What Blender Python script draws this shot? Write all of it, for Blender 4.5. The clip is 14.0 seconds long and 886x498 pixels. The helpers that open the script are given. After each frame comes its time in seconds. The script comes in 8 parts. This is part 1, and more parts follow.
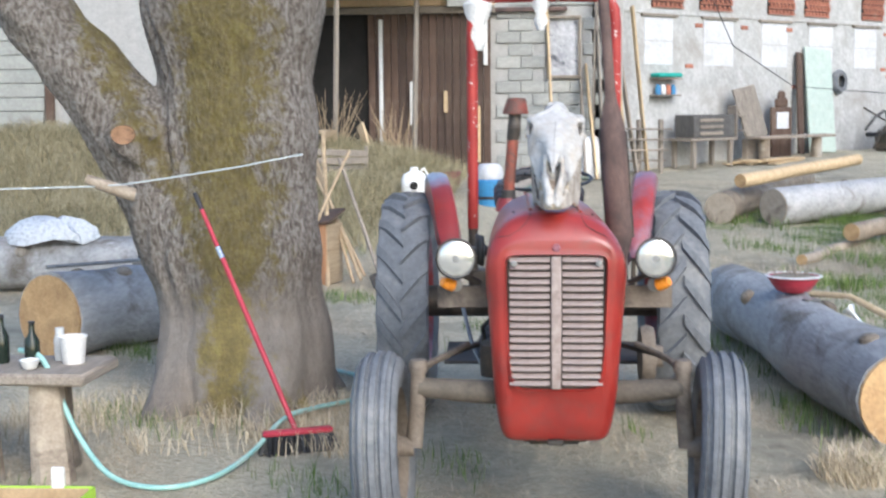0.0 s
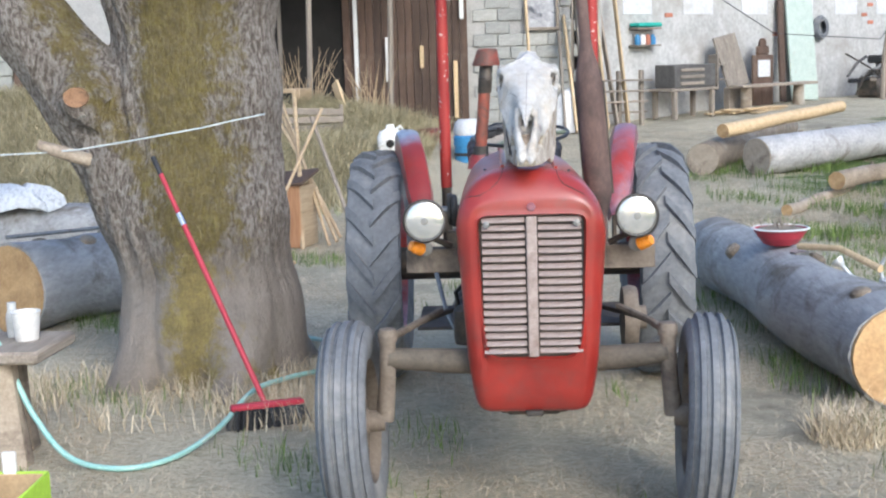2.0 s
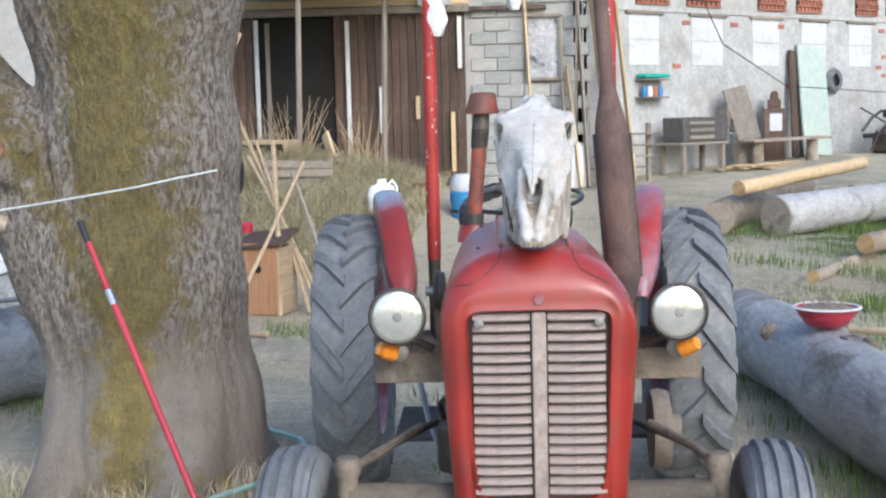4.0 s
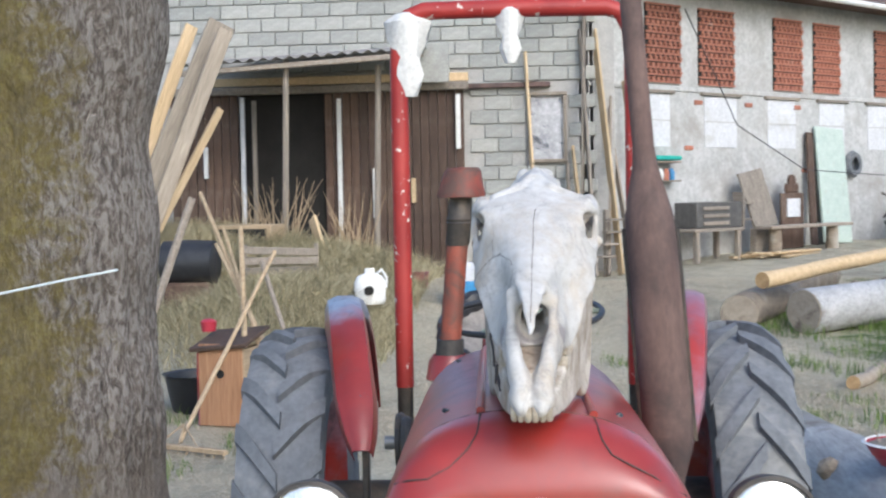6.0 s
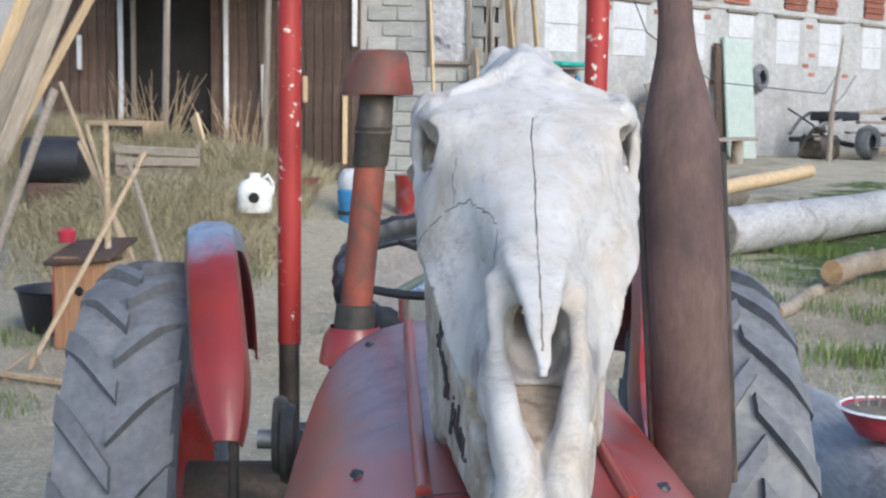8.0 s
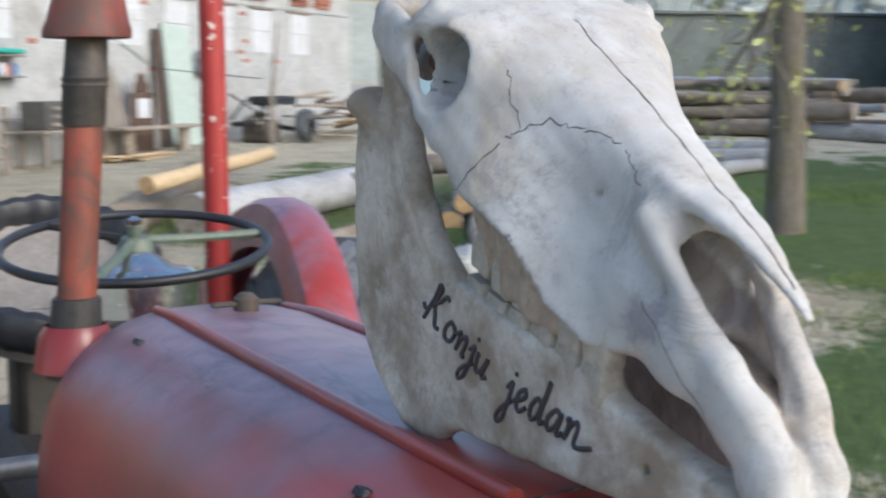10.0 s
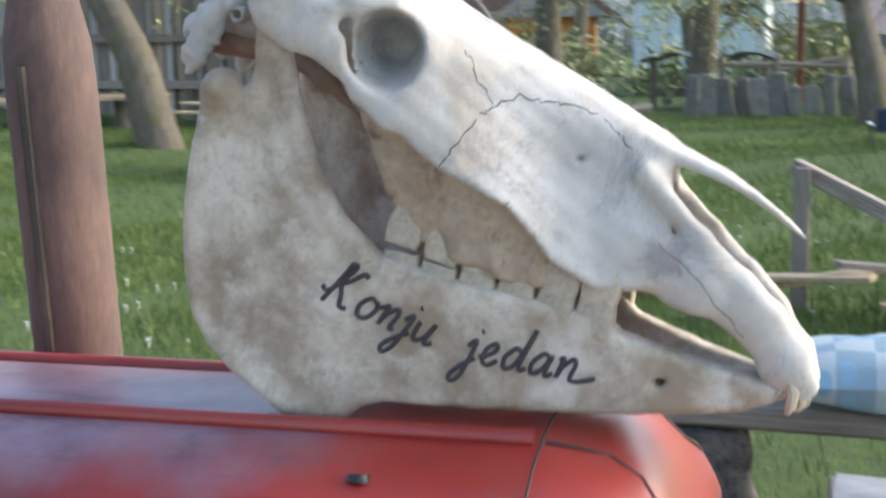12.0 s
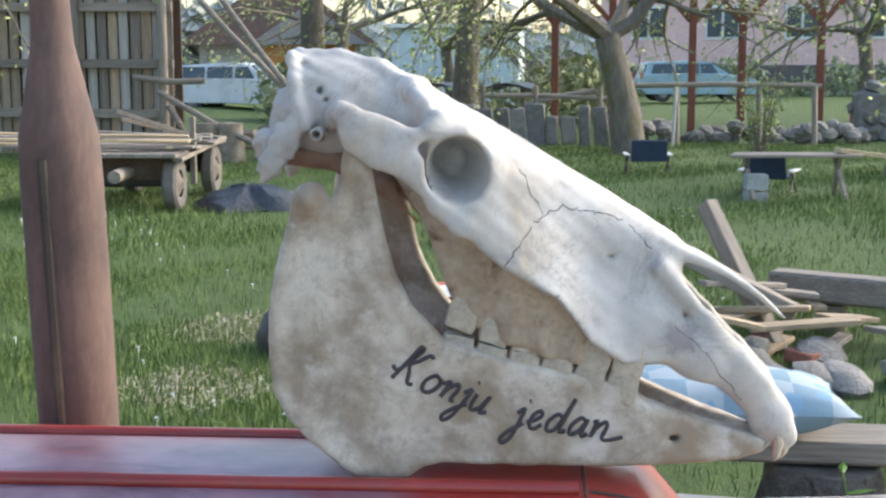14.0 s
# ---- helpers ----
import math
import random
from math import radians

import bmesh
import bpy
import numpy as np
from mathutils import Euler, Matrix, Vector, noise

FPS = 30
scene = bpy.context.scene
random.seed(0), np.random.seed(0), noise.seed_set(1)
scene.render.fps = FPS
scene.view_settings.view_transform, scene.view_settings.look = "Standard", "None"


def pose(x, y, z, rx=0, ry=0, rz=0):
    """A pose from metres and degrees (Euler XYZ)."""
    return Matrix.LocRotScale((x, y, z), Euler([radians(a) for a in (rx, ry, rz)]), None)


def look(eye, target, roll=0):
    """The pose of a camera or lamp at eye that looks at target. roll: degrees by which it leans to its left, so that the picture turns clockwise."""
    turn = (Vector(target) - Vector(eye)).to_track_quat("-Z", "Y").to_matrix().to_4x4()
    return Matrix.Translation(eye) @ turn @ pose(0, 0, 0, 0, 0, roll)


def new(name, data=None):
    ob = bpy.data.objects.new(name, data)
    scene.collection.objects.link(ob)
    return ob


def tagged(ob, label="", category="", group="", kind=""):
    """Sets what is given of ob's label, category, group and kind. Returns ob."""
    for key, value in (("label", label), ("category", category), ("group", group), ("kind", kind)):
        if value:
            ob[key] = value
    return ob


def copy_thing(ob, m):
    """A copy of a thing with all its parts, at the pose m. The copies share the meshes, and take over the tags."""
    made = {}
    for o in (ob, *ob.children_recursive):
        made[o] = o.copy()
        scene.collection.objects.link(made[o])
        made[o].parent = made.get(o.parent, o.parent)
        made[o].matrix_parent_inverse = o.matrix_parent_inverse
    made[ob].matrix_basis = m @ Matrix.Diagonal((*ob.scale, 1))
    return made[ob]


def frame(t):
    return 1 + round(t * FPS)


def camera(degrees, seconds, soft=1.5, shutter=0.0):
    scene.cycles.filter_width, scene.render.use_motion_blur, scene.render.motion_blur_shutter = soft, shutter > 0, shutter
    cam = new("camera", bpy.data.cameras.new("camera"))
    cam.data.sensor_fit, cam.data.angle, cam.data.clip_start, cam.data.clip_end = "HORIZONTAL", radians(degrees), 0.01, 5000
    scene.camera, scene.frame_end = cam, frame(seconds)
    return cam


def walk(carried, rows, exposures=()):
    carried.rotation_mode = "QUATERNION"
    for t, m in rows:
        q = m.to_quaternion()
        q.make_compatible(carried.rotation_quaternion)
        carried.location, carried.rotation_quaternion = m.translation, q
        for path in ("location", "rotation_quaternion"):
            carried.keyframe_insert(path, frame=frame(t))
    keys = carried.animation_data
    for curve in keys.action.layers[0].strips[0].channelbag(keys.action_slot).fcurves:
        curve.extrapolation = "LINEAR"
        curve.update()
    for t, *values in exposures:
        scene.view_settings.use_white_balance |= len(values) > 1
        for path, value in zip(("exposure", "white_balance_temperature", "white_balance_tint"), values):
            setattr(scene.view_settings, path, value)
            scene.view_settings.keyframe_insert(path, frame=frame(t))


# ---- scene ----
cam = camera(37.0, 14.0, 2.2, 0.5)

PATH = [
    (0, (0.117, -4.665, 1.65), (-0.098, -2.688, 1.431), -0.5),
    (0.5, (0.216, -4.689, 1.626), (0.011, -2.716, 1.378), -2.8),
    (1, (0.232, -4.628, 1.643), (-0.003, -2.655, 1.418), -3.1),
    (1.5, (0.213, -4.575, 1.632), (-0.067, -2.613, 1.366), -2.1),
    (2, (0.14, -4.364, 1.633), (-0.051, -2.394, 1.349), -1.8),
    (2.5, (0.091, -4.186, 1.625), (-0.104, -2.21, 1.386), -1.7),
    (2.7, (0.082, -4.083, 1.623), (-0.11, -2.109, 1.364), -1.7),
    (4.8, (0.111, -2.711, 1.607), (-0.085, -0.729, 1.425), -1.0),
    (5, (0.12, -2.586, 1.611), (-0.076, -0.605, 1.421), -0.8),
    (5.5, (0.068, -2.177, 1.619), (-0.072, -0.185, 1.506), -0.8),
    (6, (0.062, -1.893, 1.607), (-0.131, 0.096, 1.525), -1.1),
    (6.5, (0.08, -1.507, 1.617), (-0.145, 0.474, 1.461), -1.2),
    (7, (0.034, -1.217, 1.602), (-0.076, 0.777, 1.494), -0.8),
    (7.2, (0.024, -1.111, 1.6), (-0.082, 0.881, 1.453), -0.8),
    (9.3, (-0.33, -0.736, 1.558), (0.05, 1.212, 1.311), 1.5),
    (9.5, (-0.375, -0.686, 1.545), (0.106, 1.242, 1.321), 0.3),
    (10, (-0.487, -0.531, 1.529), (0.321, 1.283, 1.291), -0.4),
    (10.2, (-0.558, -0.480, 1.529), (0.389, 1.2496, 1.293), -0.5),
    (10.5, (-0.669, -0.402, 1.529), (0.547, 1.169, 1.297), -0.7),
    (11, (-0.79, -0.295, 1.601), (0.624, 1.056, 1.198), -4.8),
    (11.5, (-0.918, -0.109, 1.554), (0.829, 0.788, 1.179), -3.2),
    (12, (-1.022, 0.016, 1.555), (0.859, 0.616, 1.235), -1.0),
    (12.5, (-1.151, 0.135, 1.627), (0.764, 0.528, 1.207), -3.8),
    (13, (-1.232, 0.195, 1.65), (0.721, 0.503, 1.35), -1.3),
    (13.5, (-1.25, 0.22, 1.646), (0.705, 0.505, 1.338), -0.6),
    (14, (-1.254, 0.225, 1.643), (0.711, 0.466, 1.356), -0.2),
]
walk(cam, [(t, look(eye, target, roll)) for t, eye, target, roll in PATH], [(0, 1.07, 5800, 8), (2.7, 1.05, 5800, 8), (5, .95, 5800, 8), (7.2, .85, 5800, 8), (9.5, .80, 5900, 8), (10.5, .98, 6150, 8), (11, 1.1, 6350, 10), (12, 1.62, 6550, 8), (14, 1.61, 6550, 8)])

# ---- sky and sun ----
world = bpy.data.worlds.new("hazy_evening_sky")
scene.world = world
world.use_nodes = True
wn = world.node_tree
sky = wn.nodes.new("ShaderNodeTexSky")
sky.sky_type = "NISHITA"
sky.sun_disc = False
sky.sun_elevation = radians(32)
sky.sun_rotation = radians(150)
sky.air_density, sky.dust_density, sky.ozone_density = 1.0, 2.5, 1.0
wn.links.new(sky.outputs[0], wn.nodes["Background"].inputs[0])
wn.nodes["Background"].inputs[1].default_value = 0.15
sun = new("sun", bpy.data.lights.new("sun", "SUN"))
sun.data.energy, sun.data.angle, sun.data.color = 0.62, radians(20), (1.0, 0.955, 0.90)
sun.matrix_world = look((4, -7, 5.2), (0, 0, 0))
scene.view_settings.exposure = 0.95


# ---- mesh helpers ----
def thing(name, label, category, loc=(0, 0, 0), rz=0.0, group=""):
    """An Empty at the base of a thing; its parts hang under it."""
    ob = new(name)
    ob.empty_display_size = 0.1
    ob.matrix_basis = pose(*loc, 0, 0, rz)
    return tagged(ob, label, category, group)


def as_mesh(name, src, flat=False, sharp=0.7):
    if isinstance(src, bmesh.types.BMesh):
        bm = src
    else:
        bm = bmesh.new()
        vs = [bm.verts.new(v) for v in src[0]]
        for f in src[1]:
            try:
                bm.faces.new([vs[i] for i in f])
            except ValueError:
                pass
    bm.normal_update()
    if not flat:
        for f in bm.faces:
            f.smooth = True
        for e in bm.edges:
            if len(e.link_faces) == 2 and e.calc_face_angle(0) > sharp:
                e.smooth = False
    me = bpy.data.meshes.new(name)
    bm.to_mesh(me)
    bm.free()
    return me


def part(name, src, material, parent=None, label="", flat=False, sharp=0.7):
    """ONE mesh object under a thing or under a part."""
    me = src if isinstance(src, bpy.types.Mesh) else as_mesh(name, src, flat, sharp)
    if not me.materials:
        me.materials.append(material)
    ob = new(name, me)
    ob.parent = parent
    return tagged(ob, label)


def single(name, src, material, label, category, group="", kind="", flat=False, sharp=0.7, loc=(0, 0, 0), rz=0.0):
    ob = part(name, src, material, None, "", flat, sharp)
    ob.matrix_basis = pose(*loc, 0, 0, rz)
    return tagged(ob, label, category, group, kind)


def fast_mesh(name, verts, faces, material, smooth=False):
    """A mesh from numpy arrays: verts (n, 3), faces (m, 3 or 4)."""
    me = bpy.data.meshes.new(name)
    verts, faces = np.asarray(verts, np.float32), np.asarray(faces, np.int32)
    k = faces.shape[1]
    me.vertices.add(len(verts))
    me.vertices.foreach_set("co", verts.ravel())
    me.loops.add(len(faces) * k)
    me.loops.foreach_set("vertex_index", faces.ravel())
    me.polygons.add(len(faces))
    me.polygons.foreach_set("loop_start", np.arange(0, len(faces) * k, k, dtype=np.int32))
    me.update(calc_edges=True)
    me.polygons.foreach_set("use_smooth", np.full(len(faces), smooth))
    me.materials.append(material)
    return me


def box(cx, cy, cz, sx, sy, sz, bevel=0.0, m=None, bm=None):
    own = bmesh.new()
    bmesh.ops.create_cube(own, size=1)
    for v in own.verts:
        v.co = Vector((v.co.x * sx, v.co.y * sy, v.co.z * sz))
    if bevel:
        bmesh.ops.bevel(own, geom=own.edges[:], offset=bevel, segments=1, affect="EDGES")
    t = Matrix.Translation((cx, cy, cz))
    own.transform(t @ m if m is not None else t)
    return merged(bm, own)


def merged(bm, own):
    """Adds own to bm, if there is one, and gives what came of it."""
    if bm is None:
        return own
    me = bpy.data.meshes.new("tmp")
    own.to_mesh(me)
    own.free()
    bm.from_mesh(me)
    bpy.data.meshes.remove(me)
    return bm


def loft(rings, closed=True, caps=True, bm=None):
    """Skin over rings of equally many points."""
    bm = bm or bmesh.new()
    rows = [[bm.verts.new(p) for p in r] for r in rings]
    n = len(rows[0])
    for a, b in zip(rows, rows[1:]):
        for i in range(n if closed else n - 1):
            j = (i + 1) % n
            bm.faces.new((a[i], a[j], b[j], b[i]))
    if caps and closed:
        bm.faces.new(list(reversed(rows[0])))
        bm.faces.new(rows[-1])
    bmesh.ops.recalc_face_normals(bm, faces=bm.faces[:])
    return bm


def tube(points, radii, n=10, bm=None, squash=None, caps=True, rough=0.0, seed=0):
    """A bent tube through points; radii one or many; squash: a factor on the second axis."""
    pts = [Vector(p) for p in points]
    rad = list(radii) if hasattr(radii, "__len__") else [radii] * len(pts)
    rng = random.Random(seed)
    rings, side = [], None
    for i, p in enumerate(pts):
        d = (pts[min(i + 1, len(pts) - 1)] - pts[max(i - 1, 0)]).normalized()
        if side is None:
            side = d.cross(Vector((0, 0, 1)))
            if side.length < 0.05:
                side = Vector((1, 0, 0))
        side = (side - d * side.dot(d)).normalized()
        up = d.cross(side)
        ring = []
        for k in range(n):
            a = 2 * math.pi * k / n
            r = rad[i] * (1 + rough * (rng.random() - 0.5))
            ring.append(p + side * math.cos(a) * r + up * math.sin(a) * r * (squash or 1))
        rings.append(ring)
    return loft(rings, True, caps, bm)


def lathe(profile, n=24, m=None, bm=None, caps=True):
    """A turned body about z from (radius, height) pairs."""
    own = loft([[(max(r, 1e-4) * math.cos(2 * math.pi * k / n), max(r, 1e-4) * math.sin(2 * math.pi * k / n), z) for k in range(n)] for r, z in profile], True, caps)
    if m is not None:
        own.transform(m)
    return merged(bm, own)


def along_x(x=0, y=0, z=0):
    """Turns a body about z so that it lies along x."""
    return Matrix.Translation((x, y, z)) @ Euler((0, math.pi / 2, 0)).to_matrix().to_4x4()


def along_y(x=0, y=0, z=0):
    return Matrix.Translation((x, y, z)) @ Euler((math.pi / 2, 0, 0)).to_matrix().to_4x4()


def beam(a, b, w, h, bevel=0.004, bm=None, bow=0.0):
    """A plank or beam from a to b, w wide and h thick."""
    a, b = Vector(a), Vector(b)
    d = b - a
    own = bmesh.new()
    bmesh.ops.create_cube(own, size=1)
    for v in own.verts:
        v.co = Vector((v.co.x * w, v.co.y * d.length, v.co.z * h))
    if bevel:
        bmesh.ops.bevel(own, geom=own.edges[:], offset=min(bevel, w * 0.3, h * 0.3), segments=1, affect="EDGES")
    q = d.to_track_quat("Y", "Z").to_matrix().to_4x4()
    own.transform(Matrix.Translation((a + b) / 2) @ q)
    return merged(bm, own)


# ---- forms from distance fields (bone, trunks) ----
def smin(a, b, k):
    h = np.clip(0.5 + 0.5 * (b - a) / k, 0, 1)
    return b * (1 - h) + a * h - k * h * (1 - h)


def smax(a, b, k):
    return -smin(-a, -b, k)


def d_bone(P, a, b, ra, rb, s=(1, 1, 1)):
    """Distance to a round cone from a to b, stretched by s about its own middle line."""
    a, b, s = np.array(a, float), np.array(b, float), np.array(s, float)
    q, u = (P - a) / s, (b - a) / s
    h = np.clip((q @ u) / (u @ u), 0, 1)
    return (np.linalg.norm(q - h[..., None] * u, axis=-1) - (ra + (rb - ra) * h)) * s.min()


def d_ball(P, c, r):
    """Distance, about, to an ellipsoid."""
    r = np.array(r, float)
    q = (P - np.array(c, float)) / r
    k = np.linalg.norm(q, axis=-1)
    return (k - 1) * r.min()


def grid(lo, hi, step):
    axes = [np.arange(a, b + step, step) for a, b in zip(lo, hi)]
    return np.stack(np.meshgrid(*axes, indexing="ij"), -1)


def nets(P, D):
    """The zero surface of D over the grid P as verts and quads (surface nets)."""
    inside = D < 0
    shape = np.array(D.shape) - 1
    total, count = np.zeros((*shape, 3)), np.zeros(tuple(shape))
    corner = [(i, j, k) for i in (0, 1) for j in (0, 1) for k in (0, 1)]
    cut = lambda A, o: A[o[0]:o[0] + shape[0], o[1]:o[1] + shape[1], o[2]:o[2] + shape[2]]
    for a in corner:
        for ax in range(3):
            if a[ax]:
                continue
            b = tuple(v + (n == ax) for n, v in enumerate(a))
            da, db = cut(D, a), cut(D, b)
            hit = (da < 0) != (db < 0)
            w = np.where(hit, da / np.where(hit, da - db, 1), 0)[..., None]
            total += np.where(hit[..., None], cut(P, a) * (1 - w) + cut(P, b) * w, 0)
            count += hit
    ids = np.full(tuple(shape), -1)
    on = count > 0
    ids[on] = np.arange(on.sum())
    verts = total[on] / count[on][:, None]
    quads = []
    for ax in range(3):
        u, v = [(1, 2), (2, 0), (0, 1)][ax]
        sl0, sl1 = [slice(None)] * 3, [slice(None)] * 3
        sl0[ax], sl1[ax] = slice(0, -1), slice(1, None)
        for n in (u, v):
            sl0[n] = sl1[n] = slice(1, -1)
        s0, s1 = inside[tuple(sl0)], inside[tuple(sl1)]
        for flip in (False, True):
            idx = np.argwhere((s0 & ~s1) if not flip else (~s0 & s1))
            if not len(idx):
                continue
            base = idx.copy()
            base[:, u] += 1
            base[:, v] += 1
            eu, ev = np.eye(3, dtype=int)[u], np.eye(3, dtype=int)[v]
            q = [ids[tuple((base - o).T)] for o in (eu + ev, ev, 0 * eu, eu)]
            quads.append(np.stack(q if not flip else q[::-1], 1))
    quads = np.concatenate(quads)
    return verts, quads[(quads >= 0).all(1)]


# ---- materials ----
def ramp(nt, fac, stops):
    r = nt.nodes.new("ShaderNodeValToRGB")
    while len(r.color_ramp.elements) < len(stops):
        r.color_ramp.elements.new(0.5)
    for e, (p, c) in zip(r.color_ramp.elements, stops):
        e.position, e.color = p, (*c, 1) if len(c) == 3 else c
    nt.links.new(fac, r.inputs[0])
    return r.outputs[0]


def coords(nt, stretch=(1, 1, 1), kind="Object"):
    t, m = nt.nodes.new("ShaderNodeTexCoord"), nt.nodes.new("ShaderNodeMapping")
    m.inputs["Scale"].default_value = stretch
    nt.links.new(t.outputs[kind], m.inputs[0])
    return m.outputs[0]


def tex_noise(nt, vec, scale, detail=6, rough=0.6, distort=0.0):
    n = nt.nodes.new("ShaderNodeTexNoise")
    n.inputs["Scale"].default_value, n.inputs["Detail"].default_value = scale, detail
    n.inputs["Roughness"].default_value, n.inputs["Distortion"].default_value = rough, distort
    nt.links.new(vec, n.inputs["Vector"])
    return n.outputs["Fac"]


def tex_cells(nt, vec, scale, feature="F1", out="Distance"):
    n = nt.nodes.new("ShaderNodeTexVoronoi")
    n.feature = feature
    n.inputs["Scale"].default_value = scale
    nt.links.new(vec, n.inputs["Vector"])
    return n.outputs[out]


def blend(nt, fac, a, b, mode="MIX"):
    m = nt.nodes.new("ShaderNodeMix")
    m.data_type, m.blend_type = "RGBA", mode
    for sock, v in ((m.inputs[0], fac), (m.inputs[6], a), (m.inputs[7], b)):
        if isinstance(v, bpy.types.NodeSocket):
            nt.links.new(v, sock)
        elif isinstance(v, (int, float)):
            sock.default_value = v
        else:
            sock.default_value = (*v, 1)
    return m.outputs[2]


def calc(nt, op, a, b=0.0):
    m = nt.nodes.new("ShaderNodeMath")
    m.operation = op
    for sock, v in zip(m.inputs, (a, b)):
        if isinstance(v, bpy.types.NodeSocket):
            nt.links.new(v, sock)
        else:
            sock.default_value = v
    return m.outputs[0]


def blank(name):
    m = bpy.data.materials.new(name)
    m.use_nodes = True
    return m, m.node_tree, m.node_tree.nodes["Principled BSDF"]


def finish(nt, bsdf, color, rough, height=None, strength=0.4, dist=0.01, metal=0.0):
    for sock, v in ((bsdf.inputs["Base Color"], color), (bsdf.inputs["Roughness"], rough), (bsdf.inputs["Metallic"], metal)):
        if isinstance(v, bpy.types.NodeSocket):
            nt.links.new(v, sock)
        elif isinstance(v, (int, float)):
            sock.default_value = v
        else:
            sock.default_value = (*v, 1)
    if height is not None:
        b = nt.nodes.new("ShaderNodeBump")
        b.inputs["Strength"].default_value, b.inputs["Distance"].default_value = strength, dist
        nt.links.new(height, b.inputs["Height"])
        nt.links.new(b.outputs[0], bsdf.inputs["Normal"])


def surface(name, dark, light, scale=8, rough=0.8, bump=0.4, dist=0.005, stain=None, stain_scale=2.0, stain_at=(0.55, 0.7),
            stretch=(1, 1, 1), metal=0.0, vary=0.0, fine=6.0):
    """Grain at one scale, broad stains at another, and a shift of tone from object to object."""
    m, nt, bsdf = blank(name)
    v = coords(nt, stretch)
    a = tex_noise(nt, v, scale, 8, 0.65)
    f = tex_noise(nt, v, scale * fine, 5, 0.6)
    col = ramp(nt, a, [(0.3, dark), (0.7, light)])
    col = blend(nt, 0.35, col, ramp(nt, f, [(0.25, [c * 0.55 for c in dark]), (0.75, [min(c * 1.25, 1) for c in light])]))
    if stain is not None:
        s = tex_noise(nt, coords(nt), stain_scale, 6, 0.7, 0.4)
        mask = ramp(nt, s, [(stain_at[0], (0, 0, 0)), (stain_at[1], (1, 1, 1))])
        col = blend(nt, mask, col, stain)
    if vary:
        info = nt.nodes.new("ShaderNodeObjectInfo")
        tone = ramp(nt, info.outputs["Random"], [(0, (1 - vary,) * 3), (1, (1 + vary * 0.6, 1 + vary * 0.5, 1 + vary * 0.4))])
        col = blend(nt, 1.0, col, tone, "MULTIPLY")
    r = ramp(nt, f, [(0.2, (max(rough - 0.12, 0),) * 3), (0.8, (min(rough + 0.1, 1),) * 3)])
    finish(nt, bsdf, col, r, calc(nt, "ADD", a, calc(nt, "MULTIPLY", f, 0.5)), bump, dist, metal)
    return m


def wood(name, dark, light, axis=1, rough=0.85, vary=0.25, stain=None):
    """Weathered wood with grain along an axis of the object."""
    stretch = [1.0, 1.0, 1.0]
    stretch[axis] = 0.06
    return surface(name, dark, light, 22, rough, 0.5, 0.006, stain, 2.5, (0.5, 0.75), stretch, 0.0, vary, 4.0)


M_WOOD_GREY = wood("weathered_grey_wood", (0.16, 0.13, 0.105), (0.36, 0.32, 0.27))
M_BLEACHED = wood("sun_bleached_board", (0.22, 0.185, 0.145), (0.40, 0.35, 0.285))
M_WOOD_GREY_Z = wood("weathered_upright_wood", (0.15, 0.125, 0.10), (0.36, 0.32, 0.27), 2)
M_WOOD_PALE = wood("pale_fresh_plank", (0.42, 0.30, 0.16), (0.66, 0.52, 0.33), 1, 0.75, 0.2)
M_WOOD_BROWN = wood("dark_brown_boards", (0.045, 0.026, 0.018), (0.13, 0.085, 0.062), 2, 0.8, 0.35, (0.17, 0.13, 0.1))
M_WOOD_TAN = wood("tan_stick_wood", (0.30, 0.21, 0.12), (0.52, 0.41, 0.27), 1, 0.7, 0.2)
M_CUT = surface("cut_log_end", (0.36, 0.21, 0.09), (0.62, 0.43, 0.22), 9, 0.8, 0.4, 0.006, (0.22, 0.13, 0.07), 3.0, (0.5, 0.8), vary=0.2)
M_CUT_GREY = surface("weathered_log_end", (0.26, 0.21, 0.16), (0.46, 0.40, 0.32), 14, 0.85, 0.4, 0.006, (0.12, 0.09, 0.07), 4.0, vary=0.2)
M_LOG = surface("smooth_grey_log_bark", (0.24, 0.245, 0.25), (0.50, 0.505, 0.51), 6, 0.75, 0.7, 0.02, (0.16, 0.14, 0.115), 2.2, (0.52, 0.68), (1, 0.25, 1), vary=0.2)
M_LOG_BROWN = surface("brown_log_bark", (0.12, 0.095, 0.07), (0.32, 0.27, 0.21), 9, 0.9, 0.7, 0.02, (0.36, 0.34, 0.30), 2.0, (0.52, 0.7), (1, 0.3, 1), vary=0.3)
M_STEEL = surface("dull_grey_steel", (0.16, 0.16, 0.16), (0.34, 0.34, 0.33), 12, 0.5, 0.2, 0.002, (0.20, 0.11, 0.06), 5, (0.6, 0.75), metal=0.6)
M_CHROME = surface("worn_chrome", (0.55, 0.55, 0.56), (0.8, 0.8, 0.8), 20, 0.22, 0.05, 0.001, metal=1.0)
M_IRON = surface("greasy_dark_iron", (0.025, 0.023, 0.02), (0.085, 0.075, 0.065), 14, 0.6, 0.4, 0.004, (0.16, 0.12, 0.085), 4, (0.5, 0.7), metal=0.3)
M_DUSTY_IRON = surface("dusty_brown_iron", (0.10, 0.08, 0.06), (0.24, 0.20, 0.16), 12, 0.8, 0.4, 0.004, (0.06, 0.05, 0.045), 5)
